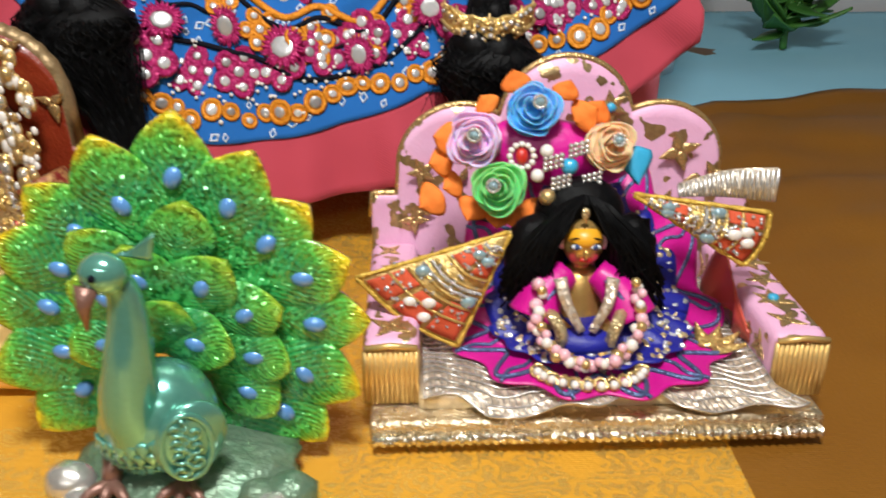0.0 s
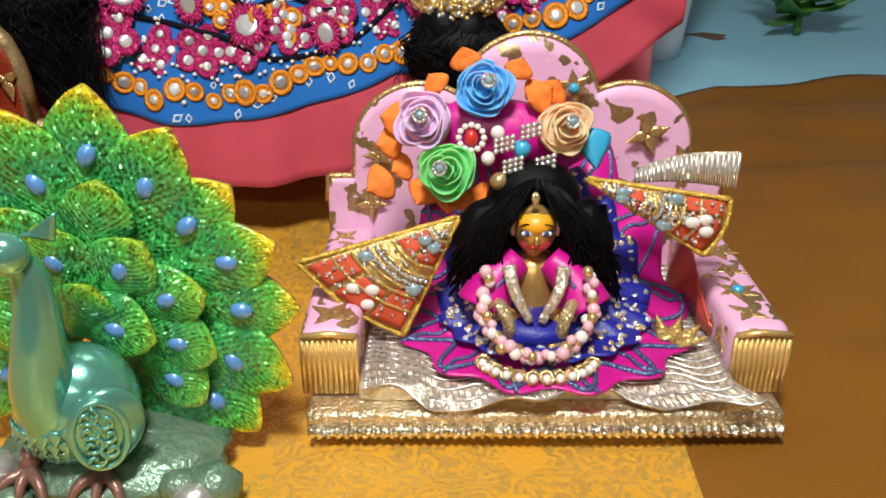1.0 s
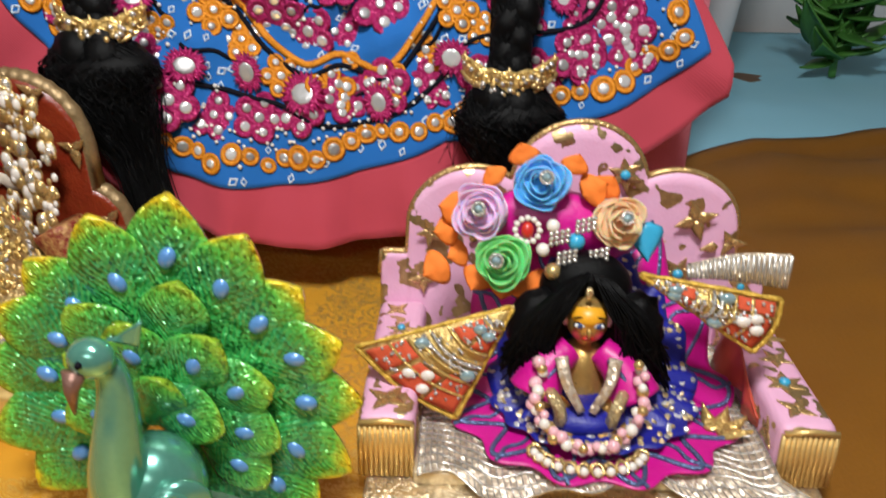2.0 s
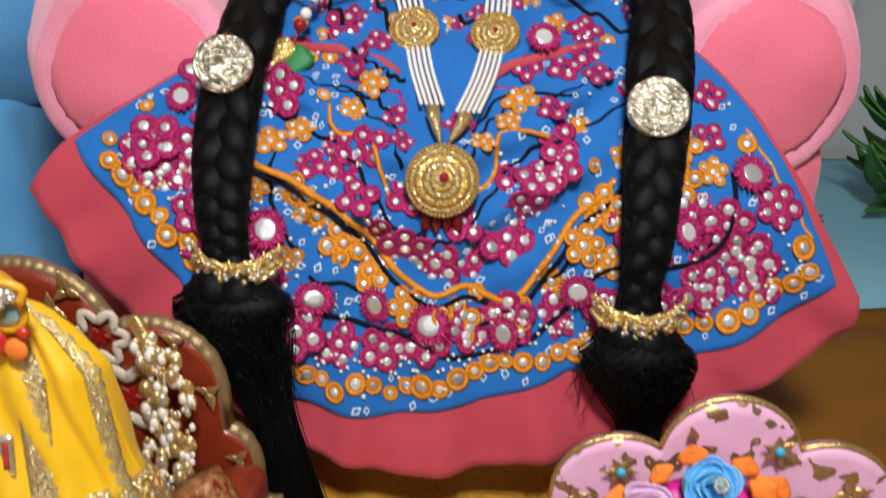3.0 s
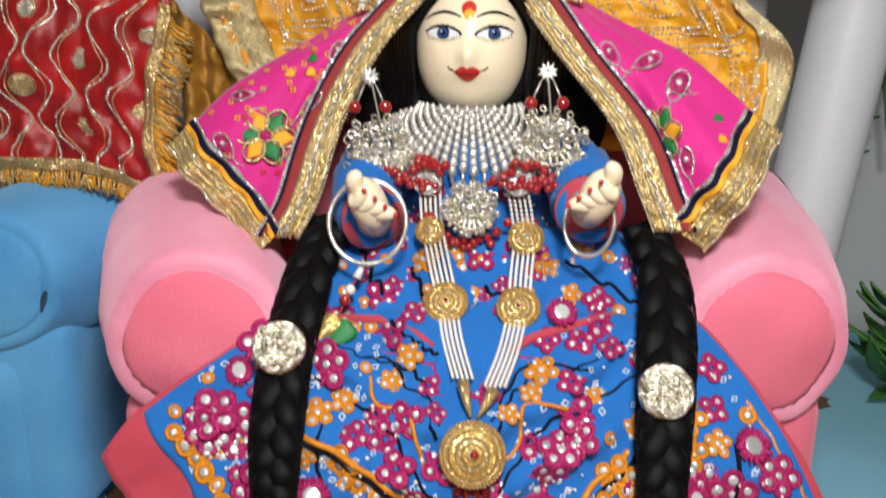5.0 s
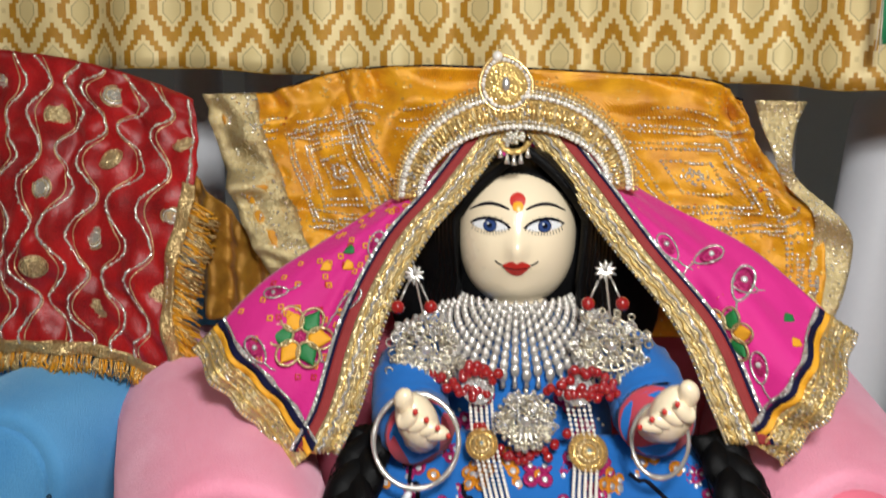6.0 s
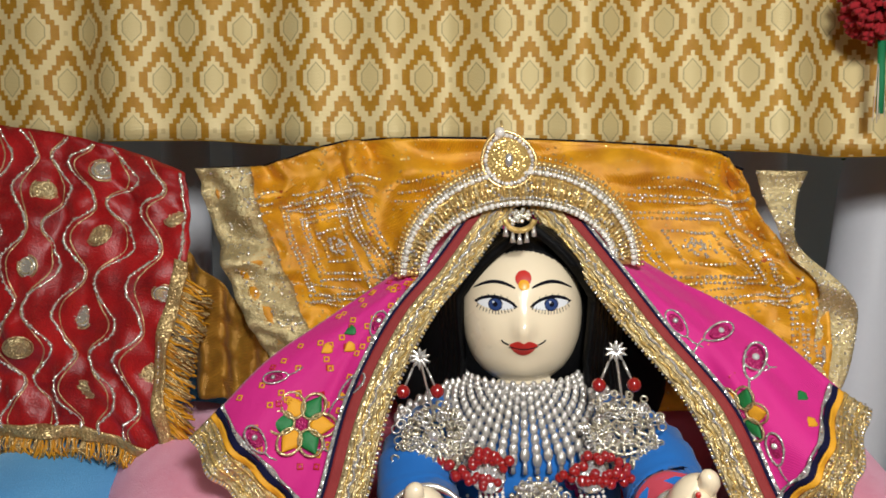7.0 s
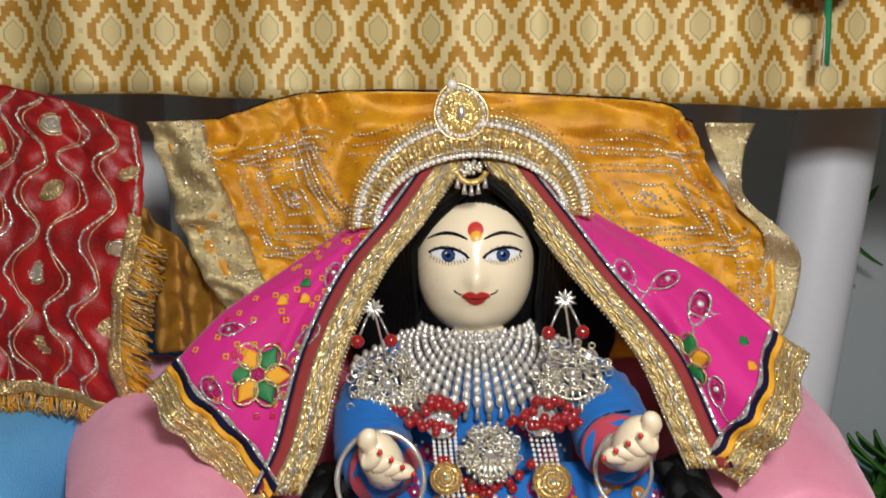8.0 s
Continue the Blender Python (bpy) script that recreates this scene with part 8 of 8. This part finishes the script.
for x, y, z, r0, mt in ((-0.127, 0.217, 0.011, 0.009, SILVER), (-0.121, 0.211, 0.007, 0.0075, SILVER), (-0.131, 0.224, 0.007, 0.007, ROCK), (-0.052, 0.216, 0.007, 0.0095, ROCK), (-0.057, 0.21, 0.006, 0.0075, SILVER), (-0.063, 0.214, 0.008, 0.007, ROCK), (-0.116, 0.207, 0.006, 0.007, ROCK)):
    part("pebble", moved(ball(16, 10, 1), lambda v: Vector((x, y, z)) + Vector((v.x * r0, v.y * r0 * 0.8, v.z * r0 * 0.8)) * (1 + 0.12 * noise.noise(v * 2 + Vector((x * 90, 0, 0))))), mt, pea, "painted pebble")
for s, fx in ((-1, -0.112), (1, -0.087)):
    part("leg", tube([(fx, 0.221, 0.022), (fx, 0.214, 0.012)], 0.0034, 10), CLAW, pea)
    for k in (-1, 0, 1):
        part("claw", tube(catmull([(fx, 0.214, 0.013), (fx + 0.006 * k, 0.2085, 0.0125), (fx + 0.0095 * k, 0.2035, 0.006)], 8), lambda t: 0.0027 * (1 - 0.6 * t), 8), CLAW, pea)


# ---- second throne with the yellow robed idol ----
lthrone = thing("velvet_throne", (-0.26, 0.37, 0.0), "maroon velvet throne with a scalloped gold rim", "throne")


def lt_top(x):
    z = 0.03
    for cx, cz, r in ((-0.283, 0.113, 0.047), (-0.22, 0.098, 0.034), (-0.193, 0.055, 0.022), (-0.346, 0.098, 0.034), (-0.373, 0.055, 0.022)):
        if abs(x - cx) < r:
            z = max(z, cz + math.sqrt(r * r - (x - cx) ** 2))
    return z


def lt_at(u, v):
    x = -0.398 + 0.24 * u
    return Vector((x, 0.388, 0.004 + (lt_top(x) - 0.004) * v))


lback = part("back_panel", sheet(lt_at, 200, 20, 0.012), DARK_VELVET, lthrone)
part("gold_rim", tube([lt_at(i / 240, 1.0) + Vector((0, 0.005, 0)) for i in range(241)], lambda t: 0.0045 + 0.0003 * math.sin(t * 300), 8), stuff("tarnished_gold_rim", (0.4, 0.28, 0.14), 0.42, 0.5, (0.2, 0.13, 0.06), 150, 800, 0.5, 0.0007, gain=1.8), lthrone, "dull gold rim")
part("seat", rounded_box(-0.39, -0.168, 0.285, 0.392, 0.0, 0.024, 0.004, 3), RIB_GOLD, lthrone)
for x0 in (-0.184, -0.395):
    part("armrest", rounded_box(x0, x0 + 0.022, 0.33, 0.388, 0.024, 0.06, 0.008, 4), DARK_VELVET, lthrone)
CREAM = stuff("cream_felt", (0.7, 0.62, 0.52), 0.9, 0.0, (0.58, 0.5, 0.4), 90, 800, 0.4, 0.0005)
for cx, cz, sz in ((-0.231, 0.093, 1.0), (-0.242, 0.126, 0.8), (-0.325, 0.1, 1.0)):
    M = facing((cx, 0.3865, cz), (0, -1, 0))
    part("felt_flower", moved(tube([((0.0145 + 0.0035 * math.cos(6 * t)) * sz * math.cos(t), (0.0145 + 0.0035 * math.cos(6 * t)) * sz * math.sin(t), 0.0006) for t in [2 * math.pi * i / 60 for i in range(60)]], 0.0032 * sz, 6, True), lambda v: M @ Vector((v.x, v.y, v.z * 0.4))), CREAM, lback, "cream felt flower outline")
    for k in range(6):
        part("felt_petal", moved(petal(0.007 * sz, 0.006 * sz, 0.1, 0.02), lambda v: M @ pose(0, 0, 0, 0, 0, 60 * k + 30) @ v), RED_VELVET, lback)
for cx, cz in ((-0.256, 0.15), (-0.29, 0.152), (-0.205, 0.125), (-0.19, 0.098), (-0.178, 0.06), (-0.186, 0.04), (-0.265, 0.14)):
    for k in range(3):
        put("foil_petal", PETMESH, lback, "", facing((cx, 0.3862, cz), (0, -1, 0), 120 * k + cx * 900, random.uniform(0.9, 1.4)))
# rolled cushion edge in front of the throne's side
roll = tagged(part("brocade_bolster", moved(tube(catmull([(-0.186, 0.352, 0.072), (-0.176, 0.35, 0.052), (-0.178, 0.342, 0.034)], 16), 0.0125, 14), lambda v: v + Vector((0, 0, 0.002 * noise.noise(v * 120)))), stuff("maroon_gold_brocade", (0.2, 0.012, 0.01), 0.4, 0.2, (0.5, 0.28, 0.1), 330, 900, 0.6, 0.001, gain=4.0)), "small maroon and gold brocade bolster on the throne", "bolster")

jew = thing("kundan_ornament", (-0.203, 0.378, 0.06), "hanging gold ornament crowded with pearl white stones", "ornament")
jl = catmull([(-0.219, 0.38, 0.139), (-0.213, 0.378, 0.129), (-0.206, 0.377, 0.118), (-0.203, 0.374, 0.1), (-0.203, 0.37, 0.08), (-0.207, 0.364, 0.06)], 60)
for i in range(6):
    part("gold_link", moved(torus(0.0028, 0.001, 12, 5), lambda v: Matrix.Translation(jl[i * 2] + Vector((0, -0.002, 0))) @ pose(0, 0, 0, 90, 40 * (i % 2), 0) @ v), GOLD, jew)
for i in range(170):
    k = random.randrange(10, 60)
    w = 0.004 + 0.0085 * min(1, (k - 8) / 22)
    q = jl[k] + Vector((random.uniform(-w, w), -0.002 - random.uniform(0, 0.004), jit(0.002)))
    big = random.random() < 0.4
    r0 = random.uniform(0.0026, 0.0036) if big else random.uniform(0.0015, 0.0022)
    stone = part("kundan_stone", moved(ball(9, 6, 1), lambda v: q + Vector((v.x * r0 * 0.8, v.y * r0 * 0.6, v.z * r0 * 1.1))), PEARL if random.random() < 0.45 else (GOLD if random.random() < 0.6 else SILVER_BRIGHT), jew)
    if big:
        part("setting", moved(torus(r0 * 0.95, r0 * 0.22, 12, 4), lambda v: facing(q, (0, -1, 0.1)) @ Vector((v.x * 0.85, v.y * 1.15, v.z))), GOLD, stone)

robe = thing("idol_robe", (-0.268, 0.335, 0.024), "yellow satin idol robe with gold zari bands and sequinned skirt", "robe")
RC = Vector((-0.262, 0.337, 0))


def robe_at(a, z):
    """a in degrees, 270 towards the front."""
    k = max(0.0, (0.168 - z) / 0.14)
    R = 0.014 + 0.03 * min(1.0, k * 5) ** 0.6 + 0.02 * k + 0.04 * max(0.0, k - 0.5) ** 1.2
    r = math.radians(a)
    return RC + Vector((R * math.cos(r) * 1.02, R * math.sin(r) * (0.3 + 0.4 * k), z + 0.012 * math.cos(r) * max(0, k - 0.55)))


part("upper_robe", sheet(lambda u, v: robe_at(180 + 190 * u, 0.168 - 0.085 * v) + Vector((0, 0.0022 * math.sin(u * 46 + 2 * math.sin(v * 5)), 0)), 80, 24, 0.001), YELLOW_SATIN, robe)
part("skirt", sheet(lambda u, v: robe_at(180 + 200 * u, 0.088 - 0.062 * v) + Vector((0, 0.002 * math.sin(u * 60) * v, 0)), 110, 20, 0.001), GOLD_LACE, robe, "gold zari skirt")
for a in (252, 300, 338, 226):
    part("zari_band", sheet(lambda u, v: robe_at(a + 13 * (u - 0.5) * (1.4 - 0.6 * v), 0.17 - 0.1 * v) + Vector((0, 0.0006 * math.sin(v * 90 + u * 5), 0)) + (robe_at(a, 0.1) - RC - Vector((0, 0, 0.1))).normalized() * 0.0016, 5, 30, 0.001), DRAPE_LACE, robe, "crinkled gold zari band")
part("woven_patch", sheet(lambda u, v: robe_at(268 + 22 * u, 0.118 - 0.018 * v) + Vector((0, -0.0014, 0)), 8, 6, 0.0008), SILVER_OLD, robe, "woven silver patch")
for k in range(4):
    part("red_stripe", sheet(lambda u, v: robe_at(270 + 5.2 * k + 2.4 * u, 0.115 - 0.011 * v) + Vector((0, -0.0024, 0)), 3, 5, 0.0006), RED_TH, robe, "red woven stripe")
hh = Heap(SILVER_GLIT, GOLD_GLIT, RED_PAINT)
for i in range(900):
    a, z = random.uniform(200, 378), random.uniform(0.028, 0.086)
    hh.add(disc(0.0017, 0.0005, 5, 0.0), Matrix.Translation(robe_at(a, z) + Vector((0.001 * math.cos(math.radians(a)), -0.0018, 0))) @ pose(0, 0, 0, 70 + jit(35), jit(35), 0), 2 if i % 40 == 0 else (0 if z < 0.045 or i % 3 == 0 else 1))
for i in range(160):
    a = 200 + 178 * i / 160
    for j in range(3):
        hh.add(ball(6, 4, 0.0017), Matrix.Translation(robe_at(a + jit(0.5), 0.0275 + 0.0025 * j) + Vector((0, -0.002, 0))), 0)
tagged(hh.part("sequin", robe, "silver and gold sequins"), "", "", "", "stuff")
for i in range(16):
    a = 262 + 6.5 * i
    p = robe_at(a, 0.026)
    part("bead_tassel", tube([p + Vector((0, -0.003, 0)), p + Vector((0.002, -0.006, -0.011)), p + Vector((0.001 + jit(0.002), -0.008, -0.0235))], lambda t: 0.0013 + 0.0005 * math.sin(t * 40), 6), CREAM, robe, "white bead tassel")

lid = Heap(YELLOW_PAINT, RED_PAINT, BLACK)
lid.add(moved(ball(22, 16, 1), lambda v: RC + Vector((v.x * 0.02, v.y * 0.016 - 0.004, 0.163 + v.z * 0.021))))
lid.add(moved(lathe([(0.028, 0.025), (0.03, 0.07), (0.02, 0.12), (0.014, 0.15)], 22), lambda v: RC + Vector((v.x, v.y * 0.65, v.z))))
tagged(lid.part("robed_idol"), "small yellow painted idol wearing a satin robe and crown", "idol")
lcr = thing("paisley_crown", (-0.268, 0.325, 0.165), "painted crown with green fan, paisleys and glitter stones", "crown")
for k in range(9):
    a = -64 + 16 * k
    part("green_plume", moved(petal(0.02, 0.0085, 0.12, 0.05, 7, 4), lambda v: facing((-0.274, 0.322, 0.172), (0, -1, 0.25), a) @ v), GREEN_CLOTH, lcr, "green plume")
    q = facing((-0.274, 0.321, 0.172), (0, -1, 0.25), a) @ Vector((0, 0.0155, 0.003))
    part("plume_eye", moved(ball(9, 6, 0.002), lambda v: v + q), YELLOW_PAINT, lcr)
part("paisley", tube(catmull([(-0.262, 0.313, 0.156), (-0.256, 0.311, 0.166), (-0.248, 0.312, 0.173), (-0.243, 0.314, 0.171)], 16), lambda t: 0.0045 * math.sin(math.pi * (0.15 + 0.7 * t)) + 0.001, 10, False, 0.5), SILVER_GLIT, lcr, "white glitter paisley")
part("paisley_edge", tube(catmull([(-0.266, 0.313, 0.154), (-0.261, 0.311, 0.167), (-0.25, 0.311, 0.178), (-0.24, 0.313, 0.175), (-0.2415, 0.313, 0.169)], 20), 0.0018, 7), YELLOW_PAINT, lcr, "yellow paisley edge")
part("eye_stone", moved(ball(14, 8, 1), lambda v: Vector((-0.2505, 0.3165, 0.1625)) + Vector((v.x * 0.0062, v.y * 0.002, v.z * 0.0052))), GREY_STONE, lcr, "turquoise glitter stone")
part("eye_rim", moved(torus(0.0072, 0.0017, 22, 6), lambda v: facing((-0.2505, 0.3175, 0.1625), (0, -1, 0)) @ v), YELLOW_PAINT, lcr)
for x, z, r0, mt in ((-0.258, 0.150, 0.0065, RED_PAINT), (-0.268, 0.154, 0.004, GREEN_CLOTH), (-0.249, 0.147, 0.005, ORANGE_NET), (-0.275, 0.163, 0.0045, SILVER_GLIT), (-0.282, 0.157, 0.004, RED_PAINT), (-0.245, 0.1545, 0.0028, RED_PAINT)):
    part("enamel_boss", moved(ball(12, 8, 1), lambda v: Vector((x, 0.3165, z)) + Vector((v.x * r0, v.y * 0.002, v.z * r0))), mt, lcr)

lcr.matrix_basis = Matrix.Translation((0.012, 0, 0.009)) @ lcr.matrix_basis

# ---- plant, pompom hanging from the valance ----
plant = thing("artificial_plant", (0.42, 1.06, -0.006), "green leafy artificial plant beside the pillar", "plant")
part("stem", tube(catmull([(0.44, 1.06, -0.007), (0.435, 1.055, 0.04), (0.43, 1.05, 0.1)], 12), 0.005, 8), LEAF_GREEN, plant)
lm = petal(0.08, 0.044, 0.05, 0.2, 10, 5)
LEAFM = mesh_of("leaf", lm[0], lm[1], [LEAF_GREEN])
for i in range(46):
    a, e = random.uniform(0, 360), random.uniform(-25, 70)
    put("leaf", LEAFM, plant, "", pose(0.435 + jit(0.015), 1.055 + jit(0.015), 0.012 + 0.1 * (i / 46), e, 0, a) @ Matrix.Scale(random.uniform(0.6, 1.1), 4))
vine = thing("hanging_vine", (0.47, 1.25, 0.6), "dark green leafy vine hanging behind the pillar", "plant")
part("stem", tube(catmull([(0.44, 1.3, 1.598), (0.44, 1.3, 0.95), (0.46, 1.28, 0.7), (0.45, 1.27, 0.45), (0.47, 1.26, 0.3)], 20), 0.003, 6), LEAF_GREEN, vine)
for i in range(26):
    put("leaf", LEAFM, vine, "", pose(0.455 + jit(0.02), 1.27 + jit(0.02), 0.3 + 0.62 * i / 26, random.uniform(-60, 20), 0, random.uniform(0, 360)) @ Matrix.Scale(random.uniform(0.5, 0.9), 4))

pom = thing("red_pompom", (0.161, 0.7, 0.635), "red wool pompom with a green tassel cord hanging before the valance", "pompom")
hh = Heap(stuff("red_wool", (0.42, 0.012, 0.02), 0.9, 0.0, (0.26, 0.006, 0.012), 120, 900, 0.5, 0.001, sheen=0.4))
PCN = Vector((0.163, 0.7, 0.644))
for i in range(700):
    d = Vector((random.gauss(0, 1), random.gauss(0, 1), random.gauss(0, 1))).normalized()
    L = random.uniform(0.022, 0.029)
    hh.add(tube([PCN + d * 0.006, PCN + d * L + Vector((jit(0.003), jit(0.003), jit(0.003) - 0.001))], lambda t: 0.0012 + 0.0012 * t, 4))
hh.part("wool_ball", pom)
CORD = stuff("green_cord", (0.01, 0.26, 0.1), 0.7, 0.0, (0.005, 0.14, 0.05), 120, 900, 0.5, 0.0006)
part("green_cord", tube([(0.163, 0.7, 0.618), (0.1635, 0.7, 0.59), (0.163, 0.7, 0.564)], 0.0028, 8), CORD, pom, "green twisted cord")
for k in range(7):
    part("cord_thread", tube([(0.1605 + 0.0008 * k, 0.699, 0.6), (0.159 + 0.001 * k + jit(0.002), 0.698, 0.56 + jit(0.004))], 0.0004, 4), CREAM, pom)
part("hanging_thread", tube([(0.163, 0.7, 0.66), (0.163, 0.722, 0.8), (0.163, 0.742, 0.944)], 0.0008, 5), CORD, pom)
